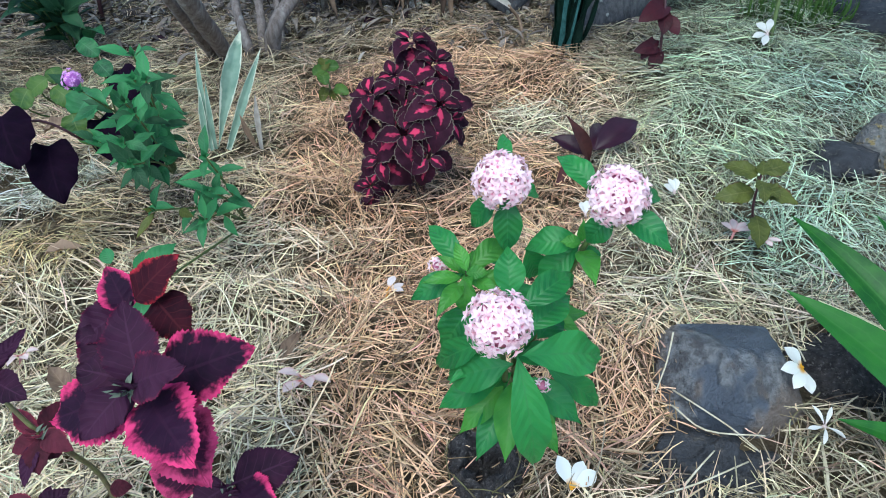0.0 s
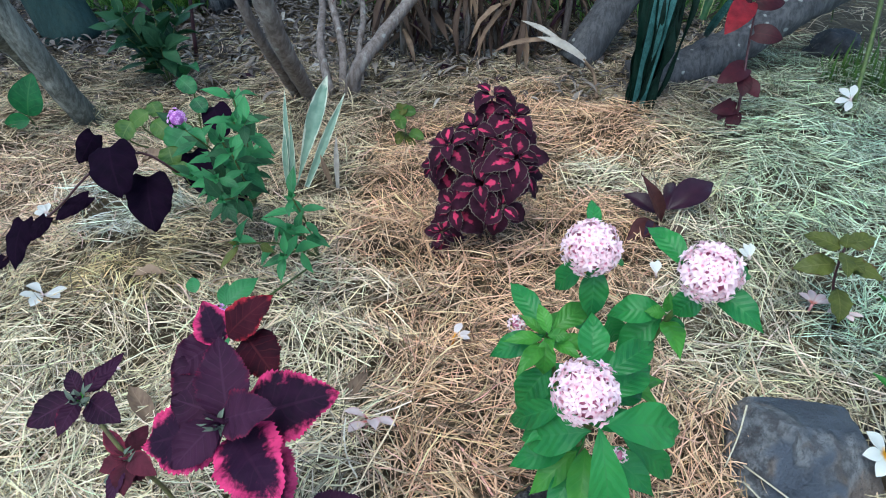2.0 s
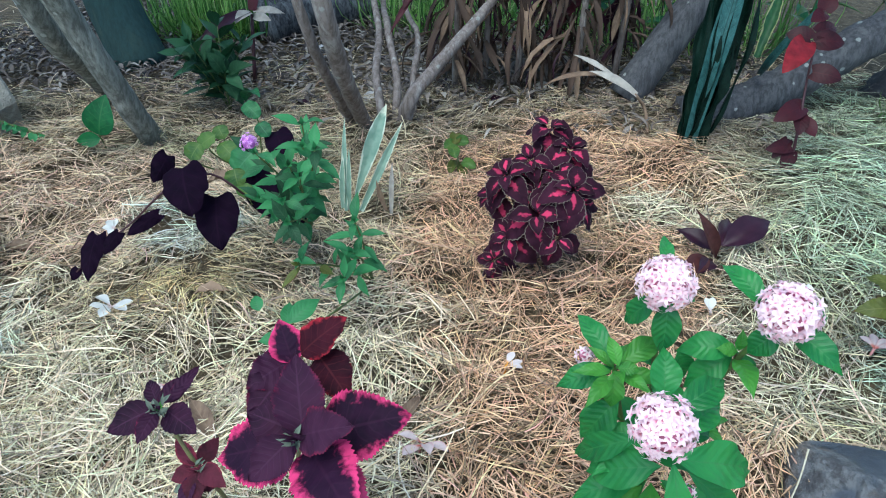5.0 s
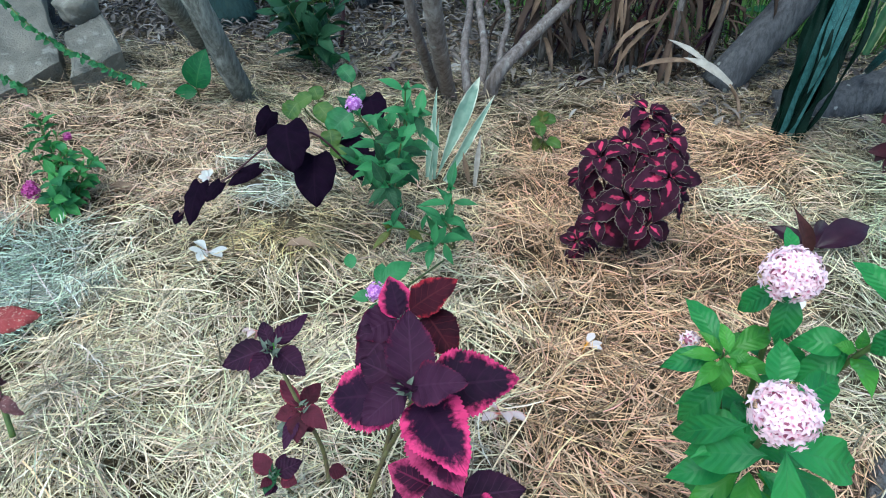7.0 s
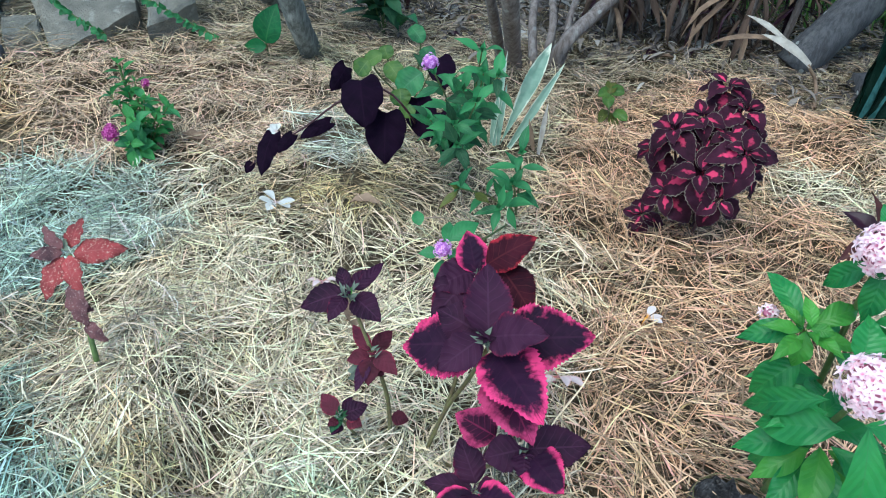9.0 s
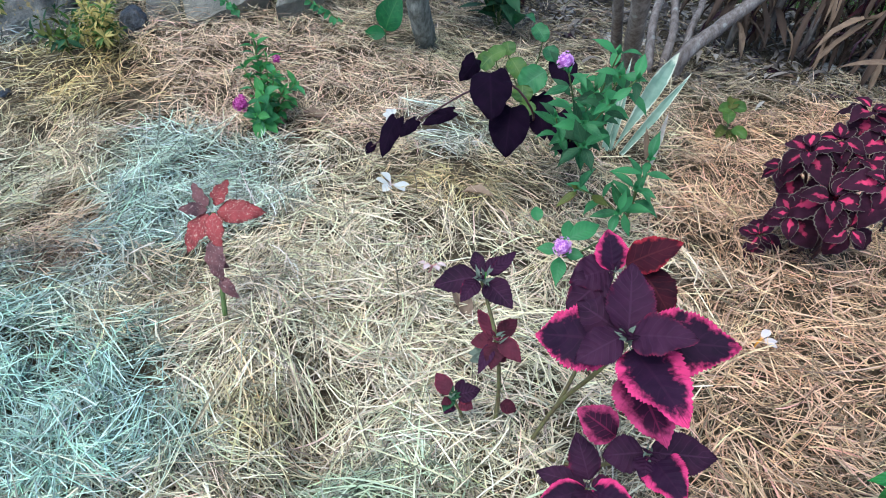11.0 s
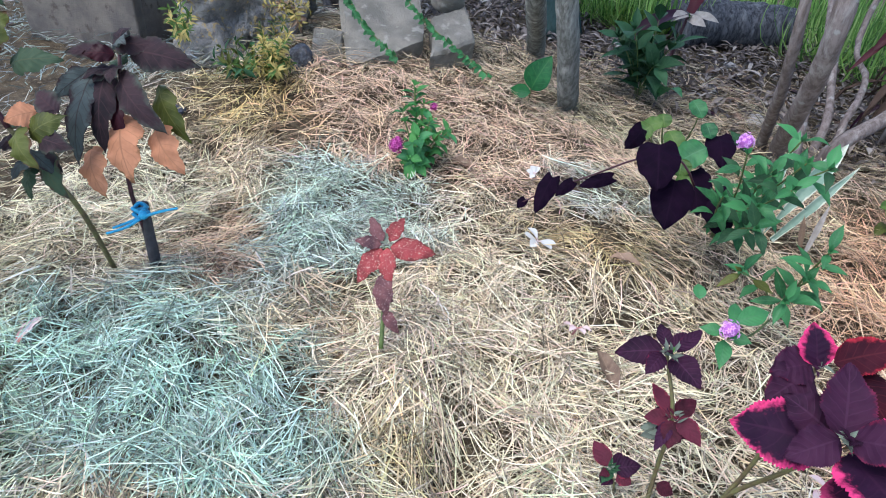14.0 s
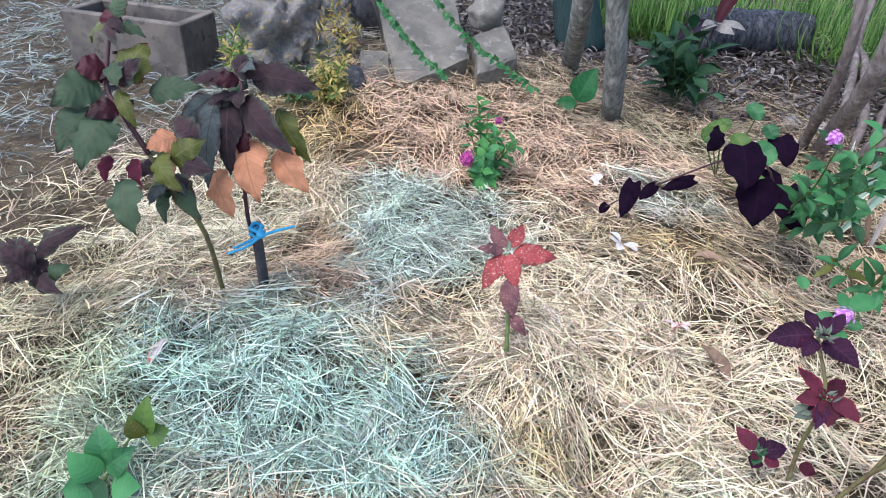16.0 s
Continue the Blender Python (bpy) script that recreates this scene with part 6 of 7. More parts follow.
# ---- green plant with magenta flowers ----
pink = thing("verbena_plant", (-1.375, 1.012, 0.013), "small bright green plant with magenta flower heads", "plant")
PK = (-1.375, 1.012, 0.013)
for k, tip in enumerate(((-1.446, 1.073, 0.197), (-1.362, 1.037, 0.155), (-1.438, 1.015, 0.160), (-1.330, 1.036, 0.127), (-1.351, 0.977, 0.130), (-1.338, 0.937, 0.093), (-1.416, 1.075, 0.174), (-1.452, 1.074, 0.215), (-1.315, 1.055, 0.135), (-1.335, 0.950, 0.075))):
    sprig(pink, [M_VERBENA, M_VERBENA, M_GREEN], M_GREEN_STEM, [PK, add(lerp(PK, tip, 0.5), (0, 0, 0.01)), tip], 6, 0.038, seed=40 + k, width=0.55, first=0.2, teeth=5)
MAG = floret_mesh("floret_magenta", M_MAGENTA)
flower_head(pink, (-1.378, 0.930, 0.118), (0, -0.6, 0.6), 0.017, MAG, 22, core=M_MAGENTA, size=0.008, label="magenta flower head")
flower_head(pink, (-1.380, 1.074, 0.178), (0, -0.6, 0.6), 0.008, MAG, 9, core=M_MAGENTA, size=0.006, label="magenta flower head")
stem(pink, M_GREEN_STEM, [PK, (-1.375, 0.927, 0.111)], 0.002, 0.0015, sides=6)

# ---- broad-leaved seedling by the pale trunks ----
seedl = thing("seedling", (-1.42, 1.63, H(-1.42, 1.63)), "seedling with broad glossy green leaves", "plant")
for b, t, w in (((-1.385, 1.575, 0.095), (-1.352, 1.618, 0.205), 0.092), ((-1.385, 1.575, 0.085), (-1.455, 1.560, 0.080), 0.045)):
    leaf(seedl, M_BROAD, b, t, w, hint=(0.2, -0.9, 0.4), shape="ovate", bend=0.1, cup=0.25)
stem(seedl, M_GREEN_STEM, [(-1.42, 1.63, 0.0), (-1.385, 1.575, 0.10)], 0.003, 0.002)

# ---- bushy green plant at the back ----
ag = thing("gardenia_bush", (-1.19, 2.0, H(-1.19, 2.0)), "bushy dark green plant with lance-shaped leaves", "shrub")
rng = random.Random(5)
for k in range(7):
    a = k * 0.9
    tip = (-1.19 + 0.10 * math.cos(a) * (k > 0), 1.98 + 0.10 * math.sin(a) * (k > 0), 0.17 + 0.05 * (k % 3))
    sprig(ag, [M_DARKGREEN], M_GREEN_STEM, [(-1.19, 2.0, 0.0), lerp((-1.19, 2.0, 0.06), tip, 0.5), tip], 6, 0.080, seed=60 + k, width=0.46, first=0.3, lean=0.4)
leaf(ag, M_GREEN, (-1.1, 1.95, 0.06), (-0.98, 1.82, 0.13), 0.05, bend=0.15)

# ---- pale leaning trunks ----
def crown(tree, centre, radii, count, size, seed, mat):
    """An uneven crown of many leaves in loose clumps, as one part. Out of view; added to shade the bed."""
    rng = random.Random(seed)
    clumps = []
    for k in range(26):
        d = Vector([rng.gauss(0, 1) for _ in range(3)]).normalized() * rng.uniform(0.35, 1.0)
        clumps.append(Vector(centre) + Vector([a * r for a, r in zip(d, radii)]))
    vs, fs, us = [], [], []
    for k in range(count):
        p = rng.choice(clumps) + Vector([rng.gauss(0, 0.16) for _ in range(3)])
        d = Vector((rng.uniform(-1, 1), rng.uniform(-1, 1), rng.uniform(-0.7, 0.4))).normalized() * size * rng.uniform(0.7, 1.3)
        v, f, uv = leaf_grid(p, p + d, size * 0.42, bend=0.1, nv=5, nu=2)
        fs.extend((f + len(us)).tolist())
        vs.extend(v.tolist())
        us.extend(uv.tolist())
    return mesh_ob("crown", vs, fs, mat, tree, "unseen leafy green crown added for shade", us)



tr = thing("tree", (-1.31, 1.74, 0.02), "two pale grey slender leaning trunks from one base", "tree")
stem(tr, M_BARK, [(-1.322, 1.745, -0.02), (-1.290, 1.640, 0.12), (-1.275, 1.560, 0.277), (-1.277, 1.497, 0.44), (-1.26, 1.33, 0.85), (-1.32, 1.33, 1.35), (-1.6, 1.6, 2.1)], 0.036, 0.028, name="trunk", sides=18, knots=0.10, sub=10)
stem(tr, M_BARK, [(-1.66, 2.05, -0.02), (-1.545, 1.83, 0.19), (-1.412, 1.557, 0.413), (-1.36, 1.40, 0.85), (-1.55, 1.45, 1.35), (-2.0, 1.8, 2.1)], 0.036, 0.028, name="trunk", sides=18, knots=0.12, sub=10)
crown(tr, (-1.9, 1.9, 2.5), (1.0, 0.8, 0.45), 700, 0.13, 1, M_DARKGREEN)
DK = (-1.80, 2.46, 0.0)
dk = thing("tree", DK, "dark green-grey trunk behind the pale ones", "tree")
stem(dk, M_DARKTRUNK, [add(DK, (0, 0, -0.03)), add(DK, (-0.10, 0.05, 0.25)), add(DK, (-0.20, 0.10, 0.8)), add(DK, (-0.4, 0.1, 2.0))], 0.115, 0.08, name="trunk", sides=14, sub=6)
crown(dk, (-2.8, 2.2, 2.6), (1.2, 1.2, 0.5), 800, 0.16, 2, M_DARKGREEN)

# ---- multi-stemmed shrub ----
ms = thing("tree", (-0.66, 1.93, 0.0), "multi-stemmed small tree with flaking brown-grey bark", "tree")
for k, (pts, r0, r1) in enumerate((
    ([(-0.685, 1.95, -0.02), (-0.648, 1.74, 0.16), (-0.605, 1.515, 0.362), (-0.60, 1.42, 0.60), (-0.72, 1.6, 1.1), (-0.95, 2.3, 1.9)], 0.025, 0.020),
    ([(-0.561, 1.958, -0.007), (-0.528, 1.938, 0.094), (-0.465, 2.013, 0.166), (-0.344, 2.179, 0.282), (-0.234, 2.364, 0.395)], 0.027, 0.014),
    ([(-0.591, 1.969, -0.003), (-0.600, 2.068, 0.119), (-0.665, 2.242, 0.231), (-0.732, 2.511, 0.431), (-0.6, 2.6, 1.9)], 0.014, 0.010),
    ([(-0.542, 2.028, -0.008), (-0.554, 2.112, 0.108), (-0.560, 2.248, 0.200), (-0.653, 2.533, 0.431), (-0.4, 2.7, 1.9)], 0.012, 0.009),
    ([(-0.627, 1.955, 0.002), (-0.663, 2.041, 0.141), (-0.695, 2.234, 0.231), (-0.801, 2.491, 0.431)], 0.015, 0.010),
    ([(-0.735, 1.96, -0.02), (-0.705, 1.77, 0.16), (-0.675, 1.56, 0.36), (-0.70, 1.50, 0.62), (-0.85, 1.7, 1.1)], 0.017, 0.011),
)):
    stem(ms, M_BARK_RED, pts, r0, r1, name="stem", sides=10, sub=7, knots=0.22, seed=k)
crown(ms, (-0.35, 2.5, 2.15), (1.0, 0.65, 0.4), 800, 0.13, 3, M_DARKGREEN)

# ---- clump of hanging dry leaves ----
dry = thing("cordyline_clump", (-0.36, 2.32, 0.0), "cordyline clump with hanging dry brown leaves and some red ones", "plant")
rng = random.Random(9)
for k in range(6):
    x, y = -0.44 + 0.11 * k + rng.uniform(-0.03, 0.03), 2.30 + rng.uniform(-0.06, 0.12)
    stem(dry, M_BARK_RED, [(x, y, -0.02), (x + 0.02, y, 0.4), (x + 0.03, y + 0.05, 1.1)], 0.013, 0.010, name="cane", sides=8, knots=0.2, seed=k)
    for j in range(78):
        a = rng.uniform(0, 6.28)
        z = rng.uniform(0.10, 0.70)
        b = (x + 0.03 * math.cos(a), y + 0.03 * math.sin(a), z)
        ln = rng.uniform(0.12, 0.34)
        out = rng.uniform(0.04, 0.20)
        t = (x + math.cos(a) * out + rng.uniform(-0.05, 0.05), y + math.sin(a) * out * 0.8, max(0.01, z - ln * rng.uniform(0.3, 1.0)))
        leaf(dry, rng.choice((M_DRYBROWN,) * 6 + (M_DRYLEAF, M_CORDY, M_CORDY)), b, t, rng.uniform(0.008, 0.026), hint=(math.cos(a), math.sin(a), 0.3), shape="strap", bend=rng.uniform(0.05, 0.3), cup=0.6, nv=8, nu=4, wave=0.3, name="dry_leaf")
for b, t, w in (((-0.53, 2.15, 0.40), (-0.566, 2.061, 0.334), 0.03), ((-0.53, 2.15, 0.42), (-0.516, 2.103, 0.377), 0.03), ((0.02, 2.4, 0.3), (-0.080, 2.378, 0.283), 0.035), ((0.0, 2.4, 0.3), (-0.133, 2.292, 0.180), 0.03), ((-0.53, 2.15, 0.38), (-0.599, 2.012, 0.276), 0.02)):
    leaf(dry, M_REDLEAF, b, t, w, shape="strap", hint=(0, -0.8, 0.4), bend=0.1, name="red_leaf", label="deep red strap leaf")

# ---- logs ----
def log(points, r0, r1, label, mat):
    lg = thing("log", points[0], label, "log")
    stem(lg, mat, points, r0, r1, name="log_body", sides=18, sub=10, knots=0.16)
    return lg


frang = thing("frangipani_tree", (0.17, 2.26, 0.0), "slanting grey frangipani trunk with pale lichen spots", "tree")
stem(frang, M_LOG, [(0.17, 2.26, 0.0), (0.36, 2.36, 0.28), (0.58, 2.46, 0.60), (0.85, 2.50, 1.0), (1.1, 2.3, 1.5), (1.2, 2.0, 2.1)], 0.064, 0.05, name="trunk", sides=16, sub=8, knots=0.07)
crown(frang, (1.25, 1.75, 2.35), (1.1, 1.1, 0.4), 420, 0.24, 4, M_DARKGREEN)
log([(0.34, 2.12, -0.005), (0.50, 2.15, 0.020), (0.66, 2.20, 0.085), (0.80, 2.25, 0.165), (1.0, 2.33, 0.25), (1.5, 2.55, 0.40)], 0.068, 0.060, "long grey log lying at the back of the bed", M_LOG)

# ---- dark sword-leaved plant ----
sans = thing("sansevieria", (0.325, 1.865, 0.0), "tall dark green sword-leaved plant", "plant")
rng = random.Random(12)
for k in range(26):
    a = rng.uniform(0, 6.28)
    b = (0.325 + 0.030 * math.cos(a), 1.865 + 0.022 * math.sin(a), -0.01)
    t = (0.315 + 0.06 + 0.065 * rng.uniform(-1, 1), 1.94 + 0.09 * math.sin(a) + 0.05, rng.uniform(0.40, 0.85))
    leaf(sans, M_SWORD, b, t, rng.uniform(0.022, 0.044), hint=(rng.uniform(-1.2, 1.2), -1, 0.2), shape="strap", bend=rng.uniform(-0.08, 0.10), cup=0.7, nv=48, nu=6, wave=0.45)
leaf(sans, M_BANDED, (0.322, 1.845, 0.02), (0.400, 1.925, 0.66), 0.058, hint=(-0.3, -1, 0.2), shape="strap", bend=0.04, cup=0.5, nv=24, nu=6, wave=0.10, label="blue-green banded leaf")
leaf(sans, M_MARGIN, (0.542, 2.164, 0.186), (0.619, 2.337, 0.367), 0.040, hint=(-0.2, -1, 0.2), shape="strap", bend=0.06, cup=0.5, nv=20, nu=6, wave=0.08, label="leaf with a yellow margin")
for tip in ((0.60, 2.02, 0.34), (0.66, 2.02, 0.41), (0.70, 2.02, 0.46)):
    leaf(sans, M_BANDED, (0.563, 2.157, 0.135), tip, 0.024, hint=(0, -0.7, 0.7), shape="strap", bend=0.2, cup=0.4, nv=16, nu=4)


# ---- red-leaved plant on a thin stem ----
red = thing("red_leaved_plant", (0.57, 1.76, H(0.57, 1.76)), "slender plant with deep red rounded leaves on a thin stem", "plant")
stem(red, M_DARK_STEM, [(0.559, 1.693, 0.027), (0.548, 1.694, 0.157), (0.564, 1.782, 0.275), (0.593, 1.882, 0.404)], 0.004, 0.0025)
for b, t, w in (((0.544, 1.805, 0.346), (0.471, 1.694, 0.301), 0.07), ((0.554, 1.811, 0.352), (0.500, 1.829, 0.358), 0.06), ((0.565, 1.809, 0.346), (0.642, 1.821, 0.340), 0.06), ((0.570, 1.823, 0.364), (0.626, 1.863, 0.368), 0.05), ((0.566, 1.763, 0.282), (0.632, 1.744, 0.272), 0.06), ((0.553, 1.729, 0.204), (0.475, 1.673, 0.184), 0.06), ((0.552, 1.716, 0.187), (0.542, 1.664, 0.152), 0.045), ((0.560, 1.709, 0.175), (0.584, 1.670, 0.148), 0.045)):
    leaf(red, M_REDBRIGHT if w == 0.07 else M_REDLEAF, b, t, w * 0.9, hint=(0, -0.7, 0.6), shape="heart", bend=0.1, cup=0.1)
for b, t, w in (((0.544, 1.695, 0.108), (0.474, 1.667, 0.107), 0.04), ((0.546, 1.687, 0.096), (0.519, 1.642, 0.059), 0.04), ((0.535, 1.702, 0.120), (0.497, 1.668, 0.084), 0.035), ((0.593, 1.882, 0.404), (0.609, 1.911, 0.439), 0.05), ((0.594, 1.878, 0.398), (0.552, 1.836, 0.387), 0.04)):
    leaf(red, M_REDLEAF, b, t, w, hint=(0, -0.7, 0.6), shape="heart", bend=0.1, cup=0.1)

# ---- bleached arching leaf ----
white = thing("dry_lily_leaf", (0.220, 1.961, 0.006), "bleached dry leaf arching from a brown stalk", "dry leaf")
WB = (0.220, 1.961, 0.006)
stem(white, M_DRYLEAF, [WB, (0.215, 2.056, 0.046), (0.175, 2.048, 0.098)], 0.006, 0.005, name="stalk")
leaf(white, M_BLEACHED, (0.181, 2.045, 0.092), (0.027, 2.062, 0.162), 0.035, hint=(0, -0.5, 0.9), shape="strap", bend=0.08, cup=0.6, name="blade")
leaf(white, M_BLEACHED, (0.108, 2.065, 0.142), (-0.024, 2.134, 0.189), 0.022, hint=(0, -0.5, 0.9), shape="strap", bend=0.05, cup=0.6, name="blade")
leaf(white, M_DRYLEAF, (0.090, 2.065, 0.147), (-0.116, 2.105, 0.089), 0.022, hint=(0, -0.5, 0.9), shape="strap", bend=0.12, cup=0.6, name="blade")

# ---- stones at the edge of the bed ----
def slab4(corners, thick, label, mat, seed):
    """A thick broken slab between four corners (lower two, then upper two), with uneven faces and worn edges."""
    c = [Vector(p) for p in corners]
    nrm = (c[1] - c[0]).cross(c[3] - c[0]).normalized()
    n = 18
    bm = bmesh.new()
    bmesh.ops.create_grid(bm, x_segments=n, y_segments=n, size=0.5)
    for vert in bm.verts:
        u, v = vert.co.x + 0.5, vert.co.y + 0.5
        p = c[0].lerp(c[1], u).lerp(c[3].lerp(c[2], u), v)
        near = min(u, 1 - u, v, 1 - v)
        p = p - nrm * (0.10 * thick * max(0, 1 - near * 14) ** 2)
        vert.co = p + (0.008 * noise.noise(p * 14 + Vector((seed, 0, 0))) + 0.005 * noise.noise(p * 37)) * nrm + 0.010 * noise.noise_vector(p * 7 + Vector((0, seed, 0)))
    made = bmesh.ops.extrude_face_region(bm, geom=bm.faces[:])
    back = [g for g in made["geom"] if isinstance(g, bmesh.types.BMVert)]
    bmesh.ops.translate(bm, verts=back, vec=-nrm * thick)
    bmesh.ops.recalc_face_normals(bm, faces=bm.faces)
    for e in bm.edges:
        e.smooth = e.calc_face_angle(0) < 0.6
    return tagged(bm_ob("stone", bm, mat), label, "stone", "stones at the edge of the bed")


slab4([(-1.883, 1.235, 0.115), (-1.774, 1.482, 0.176), (-2.096, 1.809, 0.347), (-2.331, 1.579, 0.381)], 0.08, "large flat sandstone slab leaning against the edge", M_SLAB, 1)
slab4([(-1.688, 1.423, 0.155), (-1.648, 1.606, 0.181), (-1.783, 1.719, 0.255), (-1.832, 1.595, 0.220)], 0.09, "pale angular stone beside the leaning slab", M_SLAB, 2)
slab4([(-1.966, 1.150, 0.119), (-1.902, 1.225, 0.120), (-1.996, 1.327, 0.180), (-2.080, 1.268, 0.182)], 0.09, "small rounded sandstone block between the slabs", M_SLAB, 3)
rock("stone", (-1.843, 1.69, 0.274), (0.075, 0.06, 0.065), M_SLAB, "pale stone on top of the edge stones", 30, 32)
rock("stone", (-2.35, 1.25, 0.20), (0.22, 0.20, 0.32), M_GREYSTONE, "big weathered mottled stone behind the edge", 10, 33, 0.55, sub=6)
rock("stone", (-2.34, 1.04, 0.08), (0.11, 0.09, 0.10), M_GREYSTONE, "mottled stone at the edge of the bed", 50, 34, 0.3)
rock("stone", add((-1.975, 1.115, 0.106), (0, 0, 0.03)), (0.045, 0.04, 0.05), M_ROCK, "small blue-grey stone at the edge of the bed", 20, 36)
rock("stone", (-2.52, 1.90, 0.22), (0.25, 0.2, 0.32), M_DARKROCK, "dark stone behind the slab", 20, 35)

# ---- trailing vine over the stones ----
vine = thing("trailing_vine", (-1.719, 1.287, 0.161), "thin trailing green vine hanging over the stones", "vine")
rng = random.Random(3)
for path in ([(-2.131, 1.378, 0.359), (-1.984, 1.343, 0.279), (-1.857, 1.309, 0.218), (-1.731, 1.309, 0.162)], [(-1.985, 1.542, 0.341), (-1.787, 1.466, 0.257), (-1.667, 1.466, 0.207), (-1.496, 1.492, 0.127)]):
    stem(vine, M_GREEN_STEM, path, 0.003, 0.002, sides=6)
    for k in range(64):
        f = k / 63 * (len(path) - 1)
        i = min(int(f), len(path) - 2)
        p = lerp(path[i], path[i + 1], f - i)
        a = rng.uniform(0, 6.28)
        leaf(vine, M_GREEN, p, add(p, (0.022 * math.cos(a), -0.012, 0.022 * math.sin(a))), 0.015, hint=(0.5, -1, 0.3), nv=6, nu=4)

# ---- yellow-leaved shrub ----
def feathery(plant, mats, base, tips, size, nodes, seed, width=0.25):
    for k, tip in enumerate(tips):
        sprig(plant, mats, M_GREEN_STEM, [base, add(lerp(base, tip, 0.5), (0, 0, 0.02)), tip], nodes, size, seed=seed + k, width=width, first=0.2, r=0.002)


yel = thing("yellow_shrub", (-1.959, 0.990, 0.091), "feathery yellow-green shrub by the stones", "shrub")
feathery(yel, [M_YELLOW, M_YELLOW, M_ROUND], (-1.959, 0.990, 0.091), ((-2.020, 1.011, 0.250), (-2.009, 1.056, 0.259), (-1.943, 1.043, 0.222), (-1.953, 0.977, 0.223), (-1.986, 0.963, 0.199), (-1.893, 0.989, 0.186), (-1.908, 0.964, 0.204), (-1.886, 1.008, 0.167), (-1.954, 0.927, 0.164), (-1.861, 0.940, 0.172), (-2.036, 1.031, 0.217), (-1.870, 0.975, 0.240), (-1.900, 1.020, 0.250), (-1.930, 0.950, 0.240), (-1.975, 1.075, 0.280)), 0.026, 20, 80)
bushy = thing("small_bush", (-2.042, 0.939, 0.077), "low olive-green bush beside the yellow shrub", "shrub")
feathery(bushy, [M_ROUND, M_OLIVE, M_DARKGREEN], (-2.042, 0.939, 0.077), ((-2.084, 0.908, 0.183), (-2.093, 0.967, 0.190), (-2.033, 0.973, 0.181), (-2.013, 0.878, 0.157), (-1.957, 0.893, 0.162), (-2.064, 0.871, 0.157), (-1.990, 0.960, 0.164)), 0.036, 8, 120)
tuft = thing("yellow_shrub", (-2.454, 0.986, 0.064), "small yellow feathery tuft among the stones", "shrub")
feathery(tuft, [M_YELLOW, M_ROUND], (-2.454, 0.986, 0.064), ((-2.272, 0.867, 0.261), (-2.273, 0.909, 0.276), (-2.214, 0.902, 0.253), (-2.212, 0.849, 0.241), (-2.177, 0.862, 0.226)), 0.027, 13, 140)
creep = thing("yellow_creeper", (-2.026, 1.137, 0.246), "yellow feathery creeper hanging on the weathered stone", "plant")
feathery(creep, [M_YELLOW, M_YELLOW, M_DRYLEAF], (-2.026, 1.137, 0.246), ((-2.111, 1.131, 0.311), (-2.121, 1.186, 0.332), (-2.054, 1.187, 0.329), (-1.991, 1.166, 0.285), (-2.040, 1.105, 0.291), (-2.078, 1.080, 0.277), (-1.959, 1.114, 0.249)), 0.028, 12, 160)

# ---- concrete block ----
block = thing("concrete_block", (-2.65, 0.95, 0.0), "weathered hollow concrete block planter", "concrete block")
bm = bmesh.new()
for sx, sy, cx, cy in ((0.50, 0.035, -0.25, 0.0175), (0.50, 0.035, -0.25, 0.2025), (0.035, 0.15, -0.0175, 0.11), (0.035, 0.15, -0.4825, 0.11)):
    bmesh.ops.create_cube(bm, size=1.0, matrix=pose(-2.62, 0.93, 0.105, 0, 0, 22) @ Matrix.Translation((cx, cy, 0)) @ Matrix.Diagonal((sx, sy, 0.23, 1)))
bmesh.ops.bevel(bm, geom=bm.edges[:], offset=0.004, segments=1, affect="EDGES")
bm_ob("block_body", bm, M_CONCRETE, block, smooth=False)

# ---- low green plant ----
bl = thing("seedling", (-1.258, -0.160, 0.007), "low green plant with a yellowing leaf", "plant")
BB = (-1.258, -0.160, 0.007)
for b, t, w, mat in (((-1.231, -0.147, 0.082), (-1.26, -0.131, 0.126), 0.046, M_GREEN), ((-1.231, -0.153, 0.075), (-1.2, -0.116, 0.112), 0.04, M_GREEN), ((-1.231, -0.159, 0.068), (-1.264, -0.178, 0.11), 0.044, M_GREEN), ((-1.225, -0.16, 0.062), (-1.238, -0.187, 0.04), 0.05, M_DARKGREEN), ((-1.216, -0.152, 0.063), (-1.173, -0.135, 0.065), 0.046, M_GREEN), ((-1.204, -0.099, 0.117), (-1.205, -0.078, 0.179), 0.034, M_ROUND), ((-1.202, -0.098, 0.116), (-1.179, -0.074, 0.125), 0.036, M_ROUND), ((-1.232, -0.17, 0.055), (-1.258, -0.204, 0.055), 0.05, M_GREEN), ((-1.206, -0.103, 0.114), (-1.216, -0.106, 0.155), 0.028, M_OLIVE)):
    leaf(bl, mat, b, t, w, hint=UPT, bend=0.12, cup=0.2)
stem(bl, M_GREEN_STEM, [BB, (-1.232, -0.158, 0.054), (-1.224, -0.101, 0.116)], 0.003, 0.002)

